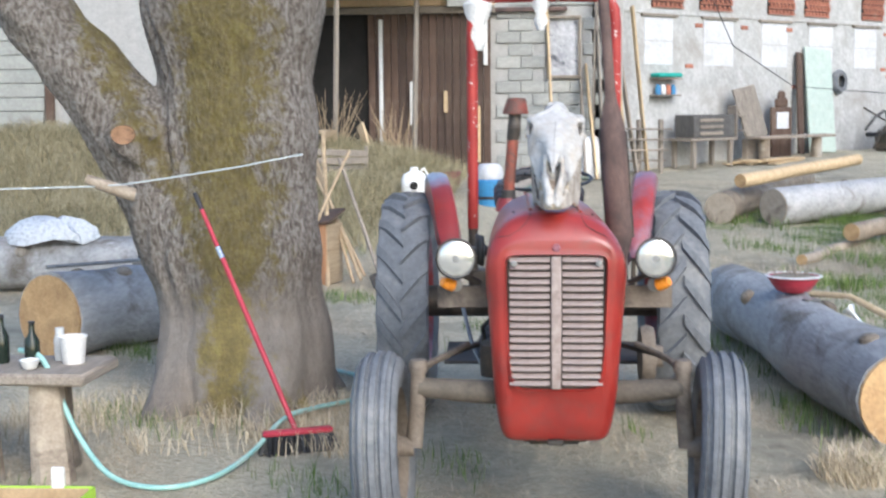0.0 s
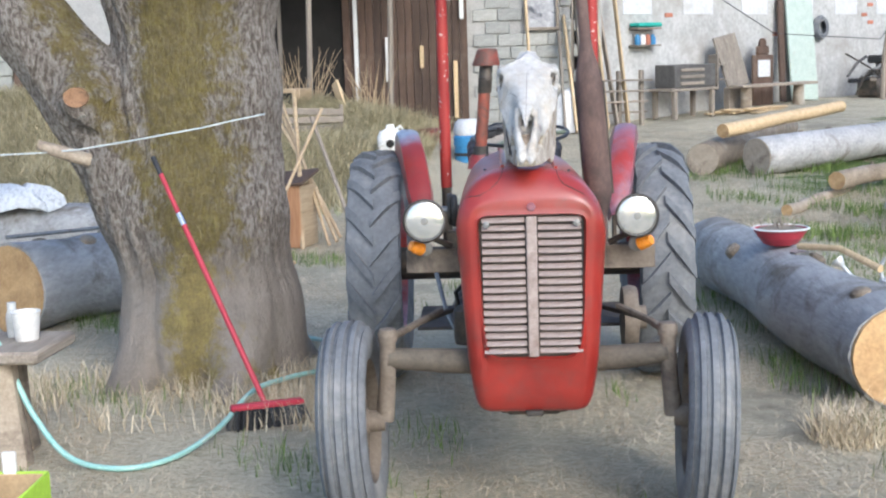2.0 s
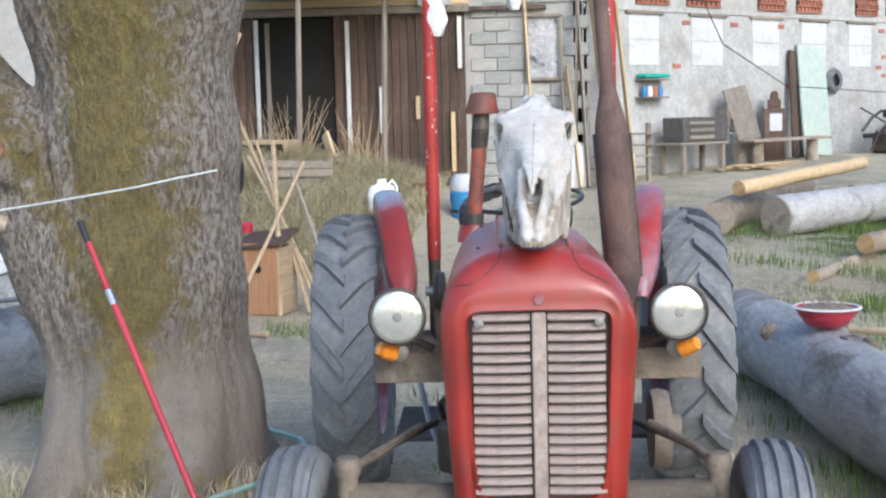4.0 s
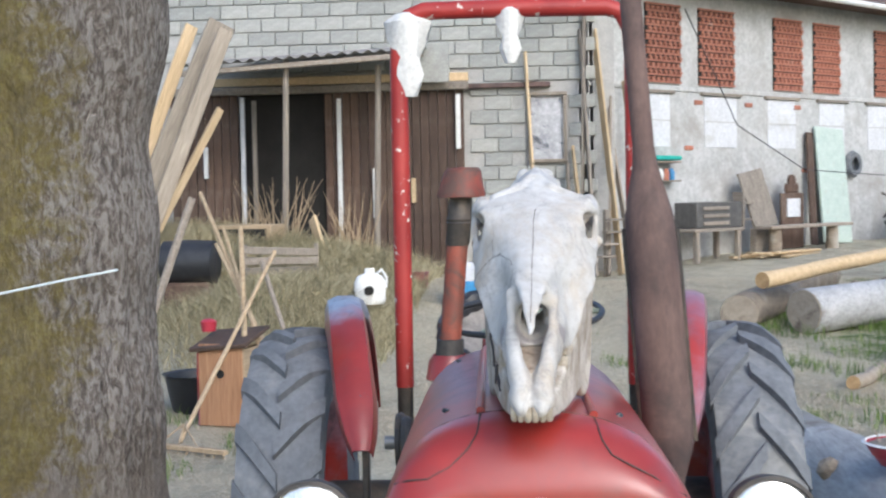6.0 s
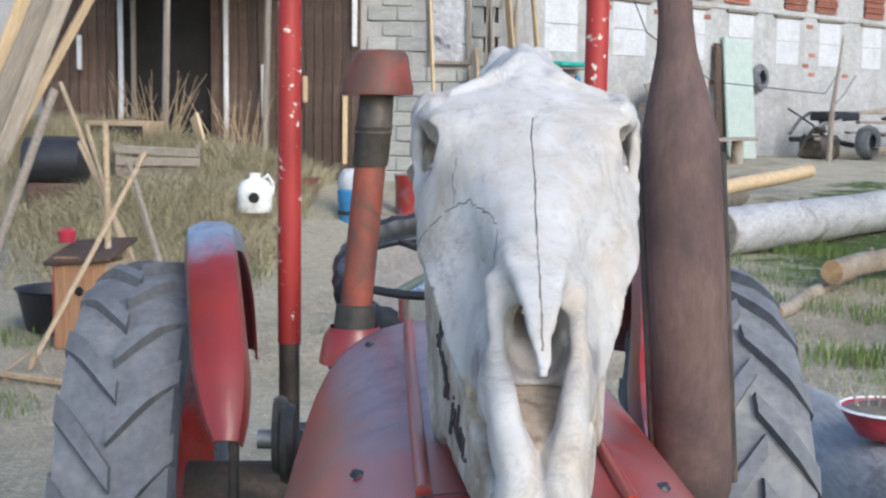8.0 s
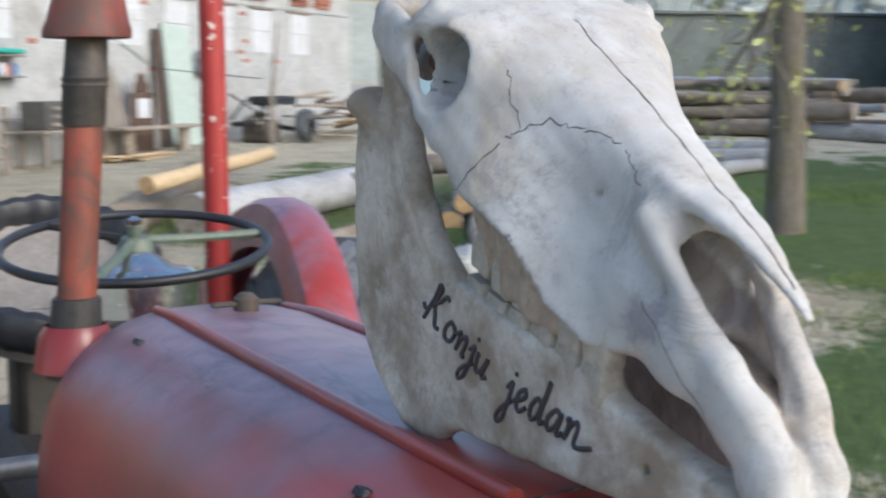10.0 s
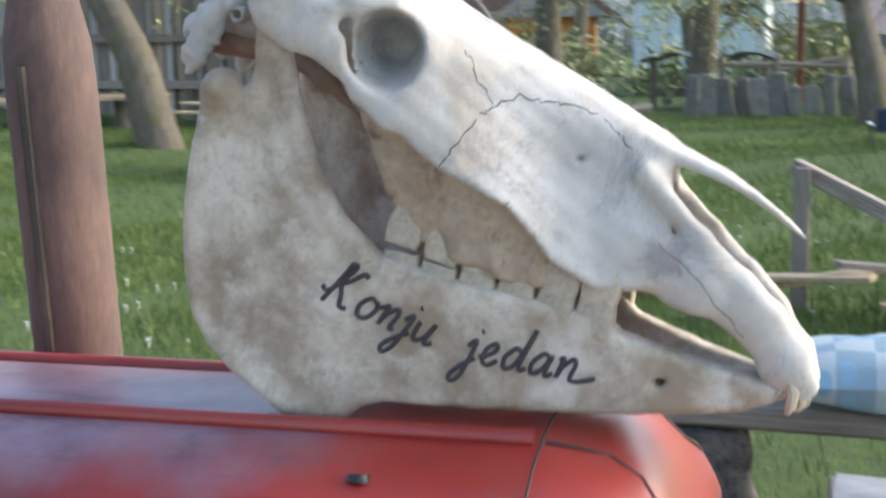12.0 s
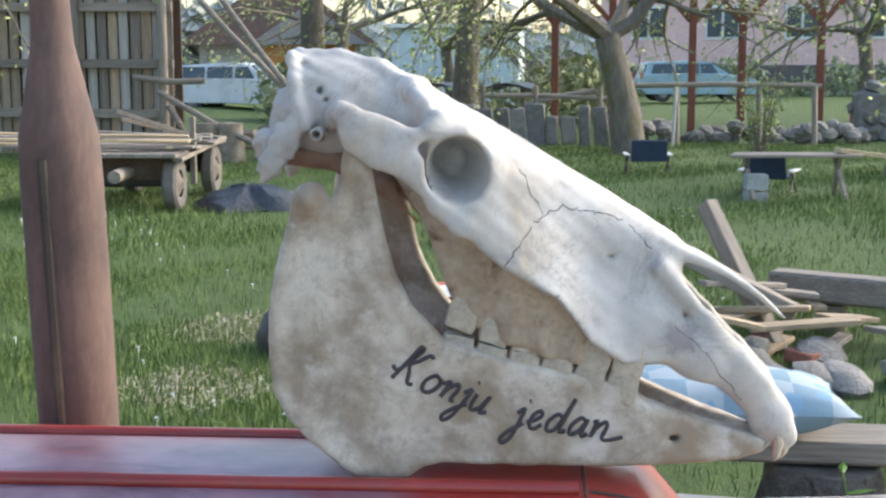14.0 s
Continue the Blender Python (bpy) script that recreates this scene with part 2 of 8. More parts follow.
M_RUBBER = surface("dusty_tyre_rubber", (0.09, 0.098, 0.108), (0.21, 0.222, 0.24), 7, 0.85, 0.3, 0.004, (0.31, 0.305, 0.29), 4, (0.52, 0.78))
M_BLACK = surface("black_plastic", (0.012, 0.013, 0.015), (0.035, 0.036, 0.04), 9, 0.45, 0.2, 0.004)
M_WHITE = surface("white_plastic", (0.62, 0.62, 0.60), (0.82, 0.82, 0.80), 6, 0.5, 0.15, 0.003, (0.5, 0.47, 0.42), 3)
M_RUST = surface("rusty_exhaust", (0.085, 0.052, 0.046), (0.18, 0.118, 0.10), 24, 0.8, 0.5, 0.003, (0.045, 0.034, 0.034), 3.0, (0.45, 0.66), (1, 1, 0.3))
M_ORANGE = surface("amber_lens", (0.65, 0.2, 0.01), (0.8, 0.3, 0.03), 10, 0.25, 0.05, 0.001)
M_BLUE = surface("blue_plastic", (0.03, 0.16, 0.36), (0.06, 0.26, 0.5), 6, 0.5, 0.15, 0.003, (0.2, 0.25, 0.3), 3)
M_CLOTH = surface("grey_seat_cloth", (0.17, 0.15, 0.13), (0.30, 0.275, 0.25), 16, 0.95, 0.5, 0.004, (0.1, 0.09, 0.08), 4)
M_GREY_STONE = surface("grey_field_stone", (0.14, 0.137, 0.13), (0.30, 0.29, 0.275), 7, 0.9, 0.8, 0.03, (0.14, 0.15, 0.10), 3, vary=0.3)


def red_paint(name, fade_at, top=0.0, along=0.45, tint=((0.15, 0.075, 0.105), (0.36, 0.185, 0.235)), lo=(0.20, 0.017, 0.014), hi=(0.36, 0.034, 0.024)):
    """Old red tractor paint: faded to a chalky mauve in patches, with scuffs, chips of primer and rust."""
    m, nt, bsdf = blank(name)
    v = coords(nt)
    base = ramp(nt, tex_noise(nt, v, 4, 6, 0.6), [(0.3, lo), (0.7, hi)])
    fade = ramp(nt, tex_noise(nt, v, 3.0, 7, 0.65, 0.5), [(fade_at, (0, 0, 0)), (fade_at + 0.17, (1, 1, 1))])
    if top:
        sep = nt.nodes.new("ShaderNodeSeparateXYZ")
        nt.links.new(coords(nt), sep.inputs[0])
        up = ramp(nt, calc(nt, "ADD", calc(nt, "SUBTRACT", sep.outputs["Z"], top - 0.5), calc(nt, "ADD", calc(nt, "MULTIPLY", calc(nt, "SUBTRACT", sep.outputs["Y"], along), 0.10), calc(nt, "MULTIPLY", calc(nt, "SUBTRACT", tex_noise(nt, v, 5, 4), 0.5), 0.14))), [(0.5, (0, 0, 0)), (0.54, (1, 1, 1))])
        fade = blend(nt, 1.0, fade, up, "MULTIPLY")
    mauve = ramp(nt, tex_noise(nt, v, 18, 6), [(0.3, tint[0]), (0.7, tint[1])])
    col = blend(nt, fade, base, mauve)
    scuff = ramp(nt, tex_noise(nt, coords(nt, (3.2, 1.0, 1.5)), 7, 9, 0.72, 1.1), [(0.52, (0, 0, 0)), (0.64, (0.85, 0.85, 0.85))])
    col = blend(nt, blend(nt, 1.0, scuff, blend(nt, 0.75, (0.35, 0.35, 0.35), fade), "MULTIPLY"), col, (0.055, 0.045, 0.06))
    chips = tex_noise(nt, v, 26, 8, 0.75, 0.8)
    col = blend(nt, ramp(nt, chips, [(0.655, (0, 0, 0)), (0.68, (1, 1, 1))]), col, (0.10, 0.085, 0.09))
    dirt = ramp(nt, tex_noise(nt, v, 9, 8, 0.7), [(0.52, (0, 0, 0)), (0.85, (0.75, 0.75, 0.75))])
    col = blend(nt, dirt, col, (0.15, 0.07, 0.06))
    rough = blend(nt, fade, (0.34, 0.34, 0.34), (0.42, 0.42, 0.42))
    bsdf.inputs["Coat Weight"].default_value, bsdf.inputs["Coat Roughness"].default_value = 0.4, 0.3
    finish(nt, bsdf, col, rough, chips, 0.12, 0.002)
    return m


M_RED = red_paint("worn_red_paint", 0.66)
M_RED_HOOD = red_paint("faded_red_hood_paint", 0.18, 1.225, 0.45, ((0.15, 0.085, 0.115), (0.34, 0.205, 0.255)))
M_FENDER = red_paint("red_paint_worn_to_blue_grey", 0.30, 1.195, 2.3, ((0.13, 0.17, 0.25), (0.32, 0.37, 0.46)))
M_RED_FADED = red_paint("faded_mauve_fender_paint", 0.42)
M_AXLE = surface("oily_brown_axle_iron", (0.055, 0.047, 0.038), (0.15, 0.128, 0.10), 12, 0.8, 0.4, 0.004, (0.035, 0.03, 0.028), 5)


def rail_paint():
    """Red paint on the roll bar, flaked to white spots."""
    m, nt, bsdf = blank("flaking_red_rail_paint")
    v = coords(nt)
    col = ramp(nt, tex_noise(nt, v, 6, 5), [(0.3, (0.27, 0.02, 0.018)), (0.7, (0.40, 0.04, 0.032))])
    spots = ramp(nt, tex_noise(nt, v, 30, 5, 0.6), [(0.625, (0, 0, 0)), (0.645, (1, 1, 1))])
    col = blend(nt, spots, col, (0.62, 0.56, 0.5))
    finish(nt, bsdf, col, 0.5, spots, 0.2, 0.001)
    return m


M_RAIL = rail_paint()


def intake_paint():
    m, nt, bsdf = blank("scorched_red_pipe_paint")
    v = coords(nt)
    col = ramp(nt, tex_noise(nt, v, 7, 6), [(0.3, (0.17, 0.032, 0.020)), (0.7, (0.31, 0.075, 0.040))])
    col = blend(nt, ramp(nt, tex_noise(nt, v, 10, 8, 0.7, 0.6), [(0.46, (0, 0, 0)), (0.64, (1, 1, 1))]), col, (0.10, 0.055, 0.04))
    finish(nt, bsdf, col, 0.6, tex_noise(nt, v, 60), 0.2, 0.001)
    return m


M_PIPE = intake_paint()


def bone():
    """Bleached bone: chalk white, ochre stains, grey mould patches and fine cracks."""
    m, nt, bsdf = blank("bleached_bone")
    v = coords(nt)
    col = ramp(nt, tex_noise(nt, v, 14, 8, 0.62), [(0.3, (0.41, 0.395, 0.37)), (0.65, (0.565, 0.555, 0.535))])
    ochre = ramp(nt, tex_noise(nt, v, 6, 10, 0.75, 0.5), [(0.48, (0, 0, 0)), (0.64, (0.75, 0.75, 0.75))])
    col = blend(nt, ochre, col, (0.42, 0.345, 0.255))
    grey = ramp(nt, tex_noise(nt, v, 10, 14, 0.85, 0.8), [(0.52, (0, 0, 0)), (0.63, (0.75, 0.75, 0.75))])
    col = blend(nt, grey, col, (0.25, 0.235, 0.23))
    scuff = ramp(nt, tex_noise(nt, v, 80, 12, 0.85, 0.5), [(0.53, (0, 0, 0)), (0.64, (0.5, 0.5, 0.5))])
    col = blend(nt, scuff, col, (0.28, 0.26, 0.245))
    # the purplish grey blotch on each side of the snout
    sep = nt.nodes.new("ShaderNodeSeparateXYZ")
    nt.links.new(v, sep.inputs[0])
    oy, oz = calc(nt, "MULTIPLY", calc(nt, "ADD", sep.outputs["Y"], 0.146), 38), calc(nt, "MULTIPLY", calc(nt, "SUBTRACT", sep.outputs["Z"], 0.138), 55)
    spot = calc(nt, "ADD", calc(nt, "SUBTRACT", 1.0, calc(nt, "ADD", calc(nt, "MULTIPLY", oy, oy), calc(nt, "MULTIPLY", oz, oz))), calc(nt, "MULTIPLY", calc(nt, "SUBTRACT", tex_noise(nt, v, 30, 10, 0.8), 0.5), 4.0))
    col = blend(nt, ramp(nt, spot, [(0.1, (0, 0, 0)), (0.9, (0.7, 0.7, 0.7))]), col, (0.20, 0.175, 0.185))
    pit = tex_noise(nt, v, 120, 8, 0.8)
    col = blend(nt, ramp(nt, pit, [(0.62, (0, 0, 0)), (0.72, (0.6, 0.6, 0.6))]), col, (0.22, 0.18, 0.14))
    finish(nt, bsdf, col, 0.72, calc(nt, "ADD", pit, calc(nt, "MULTIPLY", tex_noise(nt, v, 34, 10, 0.75), 0.5)), 0.3, 0.002)
    return m


def bone_jaw():
    """The jaw: greyer and browner bone."""
    m, nt, bsdf = blank("stained_jaw_bone")
    v = coords(nt)
    col = ramp(nt, tex_noise(nt, v, 12, 8, 0.62), [(0.38, (0.30, 0.24, 0.175)), (0.58, (0.58, 0.54, 0.47))])
    grey = ramp(nt, tex_noise(nt, v, 10, 9, 0.72, 0.6), [(0.49, (0, 0, 0)), (0.66, (0.8, 0.8, 0.8))])
    col = blend(nt, grey, col, (0.23, 0.18, 0.135))
    speck = ramp(nt, tex_noise(nt, v, 60, 10, 0.8, 0.5), [(0.50, (0, 0, 0)), (0.66, (0.6, 0.6, 0.6))])
    col = blend(nt, speck, col, (0.25, 0.215, 0.18))
    pale = ramp(nt, tex_noise(nt, v, 22, 7, 0.7), [(0.54, (0, 0, 0)), (0.70, (0.75, 0.75, 0.75))])
    col = blend(nt, pale, col, (0.66, 0.64, 0.61))
    pit = tex_noise(nt, v, 110, 5, 0.7)
    finish(nt, bsdf, col, 0.75, calc(nt, "ADD", pit, calc(nt, "MULTIPLY", tex_noise(nt, v, 34, 10, 0.75), 0.5)), 0.3, 0.002)
    return m


M_BONE, M_JAW = bone(), bone_jaw()
M_TOOTH = surface("ivory_teeth", (0.32, 0.28, 0.215), (0.54, 0.49, 0.41), 30, 0.6, 0.4, 0.003, (0.24, 0.20, 0.15), 14, vary=0.15)
M_INK = surface("black_marker_ink", (0.03, 0.026, 0.032), (0.07, 0.06, 0.066), 60, 0.6, 0.1, 0.001)
M_MAXILLA = surface("tan_stained_bone", (0.27, 0.195, 0.135), (0.48, 0.40, 0.31), 22, 0.7, 0.4, 0.003, (0.16, 0.10, 0.07), 40)
M_BROWN_BONE = surface("brown_inner_bone", (0.19, 0.11, 0.075), (0.34, 0.23, 0.165), 16, 0.8, 0.4, 0.003)


# ---- ground ----
def gz(x, y):
    """Height of the ground: level round the tractor, rising towards the house."""
    return min(max(y - 8.0, 0.0), 12.0) * 0.052 + max(y - 20.0, 0.0) * 0.015


def wave(x, y, s=1.0):
    """A cheap smooth unevenness between -1 and 1."""
    return (np.sin(x * 1.7 * s + 1.3 * np.sin(y * 1.1 * s)) + np.sin(y * 2.1 * s + 1.7 * np.sin(x * 0.9 * s + 2)) + np.sin((x + y) * 3.3 * s)) / 3


def mound(x, y):
    """Heaps of old hay and soil before the barn."""
    return 0.70 * np.exp(-(((x + 4.4) / 2.4) ** 2 + ((y - 14.3) / 1.7) ** 2)) + 0.25 * np.exp(-(((x + 2.3) / 1.0) ** 2 + ((y - 13.2) / 1.2) ** 2)) + 0.42 * np.exp(-(((x + 2.9) / 1.1) ** 2 + ((y - 11.2) / 1.0) ** 2)) + 0.85 * np.exp(-(((x + 8.2) / 2.6) ** 2 + ((y - 13.8) / 1.9) ** 2))


def greenness(x, y):
    """Where grass grows: the meadow to the east, less so on the trodden straw."""
    g = np.clip((x - 1.9) / 1.6, 0, 1) * np.clip((14 - y) / 3, 0, 1) + 0.9 * np.clip((x - 7) / 3, 0, 1) * np.clip((22 - y) / 5, 0, 1)
    straw = np.exp(-(((x - 4.3) / 2.3) ** 2 + ((y - 8.0) / 2.6) ** 2) ** 1.5) + np.exp(-(((x - 5.5) / 3) ** 2 + ((y - 13.6) / 1.1) ** 2))
    return np.clip(g, 0, 1) * (1 - np.clip(straw * 1.2, 0, 1))


def ground_material():
    m, nt, bsdf = blank("trodden_straw_and_grass")
    v = coords(nt)
    sep = nt.nodes.new("ShaderNodeSeparateXYZ")
    nt.links.new(v, sep.inputs[0])
    x, y = sep.outputs["X"], sep.outputs["Y"]
    n1, n2, n3 = tex_noise(nt, v, 0.9, 6, 0.65, 0.3), tex_noise(nt, v, 7, 8, 0.7), tex_noise(nt, v, 60, 6, 0.7)
    fibre = nt.nodes.new("ShaderNodeTexNoise")
    fibre.inputs["Scale"].default_value, fibre.inputs["Detail"].default_value, fibre.inputs["Distortion"].default_value = 14, 8, 2.5
    nt.links.new(coords(nt, (1, 2.4, 1)), fibre.inputs["Vector"])
    straw = ramp(nt, fibre.outputs["Fac"], [(0.25, (0.25, 0.222, 0.155)), (0.5, (0.50, 0.455, 0.335)), (0.75, (0.74, 0.69, 0.545))])
    soil = ramp(nt, n2, [(0.3, (0.205, 0.188, 0.14)), (0.7, (0.45, 0.42, 0.33))])
    dry = blend(nt, ramp(nt, n1, [(0.34, (0, 0, 0)), (0.54, (1, 1, 1))]), soil, straw)
    green = ramp(nt, calc(nt, "ADD", calc(nt, "MULTIPLY", n2, 0.6), calc(nt, "MULTIPLY", n3, 0.4)), [(0.3, (0.045, 0.074, 0.016)), (0.55, (0.08, 0.13, 0.028)), (0.75, (0.15, 0.195, 0.055))])
    east = calc(nt, "MULTIPLY", calc(nt, "SUBTRACT", x, 1.9), 0.6)
    dx, dy = calc(nt, "DIVIDE", calc(nt, "SUBTRACT", x, 4.3), 2.3), calc(nt, "DIVIDE", calc(nt, "SUBTRACT", y, 8.0), 2.6)
    ring = calc(nt, "ADD", calc(nt, "MULTIPLY", dx, dx), calc(nt, "MULTIPLY", dy, dy))
    trod = calc(nt, "MAXIMUM", calc(nt, "SUBTRACT", 1.3, ring), 0.0)
    north = calc(nt, "MAXIMUM", calc(nt, "MULTIPLY", calc(nt, "SUBTRACT", y, 13.0), 0.25), 0.0)
    g = calc(nt, "SUBTRACT", calc(nt, "SUBTRACT", calc(nt, "MINIMUM", east, 1.3), calc(nt, "MULTIPLY", trod, 1.4)), north)
    g = calc(nt, "ADD", g, calc(nt, "MULTIPLY", calc(nt, "SUBTRACT", n1, 0.52), 3.2))
    mask = ramp(nt, g, [(0.3, (0, 0, 0)), (0.62, (1, 1, 1))])
    col = blend(nt, mask, dry, green)
    finish(nt, bsdf, col, 0.95, calc(nt, "ADD", fibre.outputs["Fac"], n3), 0.8, 0.03)
    return m


M_GROUND = ground_material()
gx = np.concatenate([[-900, -400, -150, -60, -30, -18], np.arange(-12, 26.1, 0.3), [28, 31, 35, 40, 48, 60, 90, 160, 400, 900]])
gy = np.concatenate([[-900, -400, -150, -60, -30, -16], np.arange(-10, 24.1, 0.3), [26, 29, 33, 38, 45, 60, 90, 160, 400, 900]])
GX, GY = np.meshgrid(gx, gy, indexing="ij")
GZ = np.vectorize(gz)(GX, GY) + 0.022 * wave(GX, GY) * np.clip((np.hypot(GX, GY - 1) - 1.5) / 2, 0, 1) - 0.004
GZ = GZ + mound(GX, GY)
nx, ny = len(gx), len(gy)
idx = np.arange(nx * ny).reshape(nx, ny)
quads = np.stack([idx[:-1, :-1], idx[1:, :-1], idx[1:, 1:], idx[:-1, 1:]], -1).reshape(-1, 4)
gob = new("ground", fast_mesh("ground", np.stack([GX, GY, GZ], -1).reshape(-1, 3), quads, M_GROUND, True))
tagged(gob, "trodden straw and soil turning to green meadow", "ground", kind="structure")

# ---- the farmhouse wall ----
M_BLOCK = surface("grey_concrete_block", (0.27, 0.28, 0.265), (0.46, 0.47, 0.45), 5, 0.95, 0.5, 0.006, (0.30, 0.30, 0.27), 1.6, (0.5, 0.72), vary=0.16)
M_MORTAR = surface("rough_mortar", (0.34, 0.335, 0.32), (0.48, 0.475, 0.455), 9, 0.95, 0.6, 0.008)
M_LIME = surface("patchy_limewashed_wall", (0.32, 0.32, 0.305), (0.56, 0.565, 0.555), 2.2, 0.95, 0.6, 0.012, (0.34, 0.325, 0.30), 1.1, (0.5, 0.66))
M_BLIND = surface("white_blocked_window", (0.50, 0.51, 0.52), (0.68, 0.69, 0.71), 3, 0.9, 0.4, 0.006, (0.48, 0.48, 0.46), 2)
M_BRICK = surface("red_clay_brick", (0.34, 0.12, 0.075), (0.50, 0.22, 0.15), 8, 0.9, 0.4, 0.004, (0.55, 0.45, 0.38), 3, (0.6, 0.8), vary=0.25)
# near-black colour that paints the shade inside openings
M_SHADE = surface("painted_interior_shade", (0.010, 0.009, 0.008), (0.022, 0.02, 0.018), 4, 1.0, 0.1, 0.002)
M_GLASSY = surface("curtained_window_pane", (0.22, 0.23, 0.26), (0.56, 0.57, 0.60), 2.5, 0.25, 0.05, 0.002, (0.10, 0.11, 0.13), 2.0, (0.52, 0.58))
HG = 0.40
wall_a = single("wall_south", merged(merged(box(-3.65, 17.16, 2.2, 8.7, .18, 5.0), box(-9.2, 17.16, 2.2, 2.4, .18, 5.0)), box(.30, 17.16, 2.3, .2, .18, 4.8)), M_MORTAR, "grey concrete block farmhouse wall with mortar joints", "wall", kind="structure")
UX, UY = 0.68, 0.733
wb_rz = math.degrees(math.atan2(UY, UX))
wall_b = single("wall_east", merged(box(6.8, .12, 2.2, 13.6, .22, 5.1), box(6.8, .0, 3.14, 13.58, .03, .07, .01)), M_LIME, "long patchy limewashed farmhouse wall", "wall", kind="structure", loc=(.35, 17.05, 0), rz=wb_rz)
# the eave, gutter and roof of the long wing
eave = single("roof", merged(box(6.6, -.22, 4.72, 15.2, .75, .07, .01), loft([[(-1, -.6, 4.76), (-1, 4.4, 7.0), (-1, 4.4, 6.9), (-1, -.6, 4.66)], [(14.2, -.6, 4.76), (14.2, 4.4, 7.0), (14.2, 4.4, 6.9), (14.2, -.6, 4.66)]])), M_WOOD_BROWN, "dark overhanging farmhouse roof", "roof", kind="structure", loc=(.35, 17.05, 0), rz=wb_rz)
part("gutter", tube([(-.6, -.64, 4.70), (14.1, -.64, 4.66)], .05, 10), M_WHITE, eave, "pale rain gutter")
for s0, wd in ((1.23, .82), (2.5, .9), (4.48, .82), (5.65, .8), (7.6, .78), (8.7, .8), (10.6, .8), (11.7, .8)):
    # dark backing paints the shade seen through the lattice holes
    vent = part("brick_vent", box(s0 + wd / 2, .012, 3.80, wd, .05, 1.14), M_SHADE, wall_b, "pierced red brick ventilation panel")
    rows, cols = 11, 7
    bm = bmesh.new()
    for r in range(rows):
        for c in range(cols):
            off = (c + (r % 2) * .5) * wd / (cols - .0)
            if off + .02 > wd:
                continue
            box(s0 + off + .035, -.014, 3.275 + r * .105, .066, .05, .05, 0, Euler((0, radians(45), 0)).to_matrix().to_4x4() if r % 2 else None, bm)
    for r in range(rows + 1):
        box(s0 + wd / 2, -.012, 3.232 + r * .1045, wd, .045, .028, 0, None, bm)
    part("lattice_brick", bm, M_BRICK, vent, "red lattice bricks", True)
for s0, wd in ((1.06, .74), (2.64, .84), (4.32, .8), (5.83, .78), (7.38, .8), (8.9, .8), (10.6, .8)):
    blind = part("blocked_window", box(s0 + wd / 2, .015, 2.66, wd, .03, .80, .004), M_BLIND, wall_b, "whitewashed walled-up window")
    part("lintel", box(s0 + wd / 2, -.012, 3.085, wd + .18, .06, .05, .006), M_WOOD_GREY, blind)
    part("joint", box(s0 + wd / 2, -.003, 2.66, wd * .96, .012, .014), M_MORTAR, blind)
rng = random.Random(11)
for k in range(26):
    s, z = rng.uniform(.8, 10), rng.choice((2.25, 2.45, 2.6, 2.8, 2.95, 1.9, 2.1))
    if any(a - .05 < s < a + w + .05 for a, w in ((1.06, .74), (2.64, .84), (4.32, .8), (5.83, .78), (7.38, .8), (8.9, .8))):
        continue
    part("brick", box(s, .008, z, .2, .03, .07, .006), M_BRICK, wall_b)

# pale boarded wall at the far end
M_GREYBOARD = surface("weathered_grey_boards", (0.27, 0.28, 0.255), (0.40, 0.405, 0.375), 3, 0.9, 0.4, 0.006, (0.22, 0.21, 0.19), 2)
bw_ = thing("boarded_wall", "pale grey wall of wide horizontal boards", "wall", (-10.6, 16.98, 0))
for k in range(16):
    part("board", box(.02 * (k % 3), 0, .75 + k * .235, 3.2, .035, .222, .006), M_GREYBOARD, bw_)
part("corner_post", box(1.72, -.02, 2.2, .14, .1, 3.6, .01), M_WOOD_BROWN, bw_)

# window beside the leaning planks
win = single("window_1", merged(merged(box(-.25, 17.02, 3.01, .56, .1, .05, .006), box(-.25, 17.02, 2.06, .56, .12, .05, .006)), merged(box(-.50, 17.02, 2.53, .05, .1, .9, .006), box(0.0, 17.02, 2.53, .05, .1, .9, .006))), M_WOOD_GREY_Z, "small window with weathered frame and curtain", "window", kind="structure")
part("pane", box(-.25, 17.05, 2.53, .46, .01, .9), M_GLASSY, win, "dark pane with pale curtain behind")
part("lintel", box(-.95, 17.0, 3.14, 1.5, .12, .07, .01), M_RUST, win, "rust-brown lintel strip")

# wooden barn front; a black sheet paints the shade in its doorway
barn = thing("barn_front", "dark brown board barn front with a doorway painted black as shade", "barn", (0, 16.85, 0))
part("doorway", box(-4.05, .12, 1.8, 1.26, .04, 2.7), M_SHADE, barn, "black sheet painted as shade in the open doorway")
part("header_beam", box(-3.5, -.06, 3.14, 4.3, .12, .11, .012), M_WOOD_GREY, barn, "grey weathered header beam")
part("upper_board", box(-3.3, .0, 3.27, 3.9, .05, .12, .01), M_WOOD_PALE, barn, "pale board above the beam")
plank_m = as_mesh("plank", box(0, 0, 0, .118, .03, 2.72, .006))
plank_m.materials.append(M_WOOD_BROWN)
for k in range(24):
    x = -3.36 + k * .125 if k < 16 else -5.62 + (k - 16) * .125
    ob = part("plank", plank_m, M_WOOD_BROWN, barn)
    ob.location = (x, .02 + .006 * (k % 3), 1.78 - .03 * (k % 2))
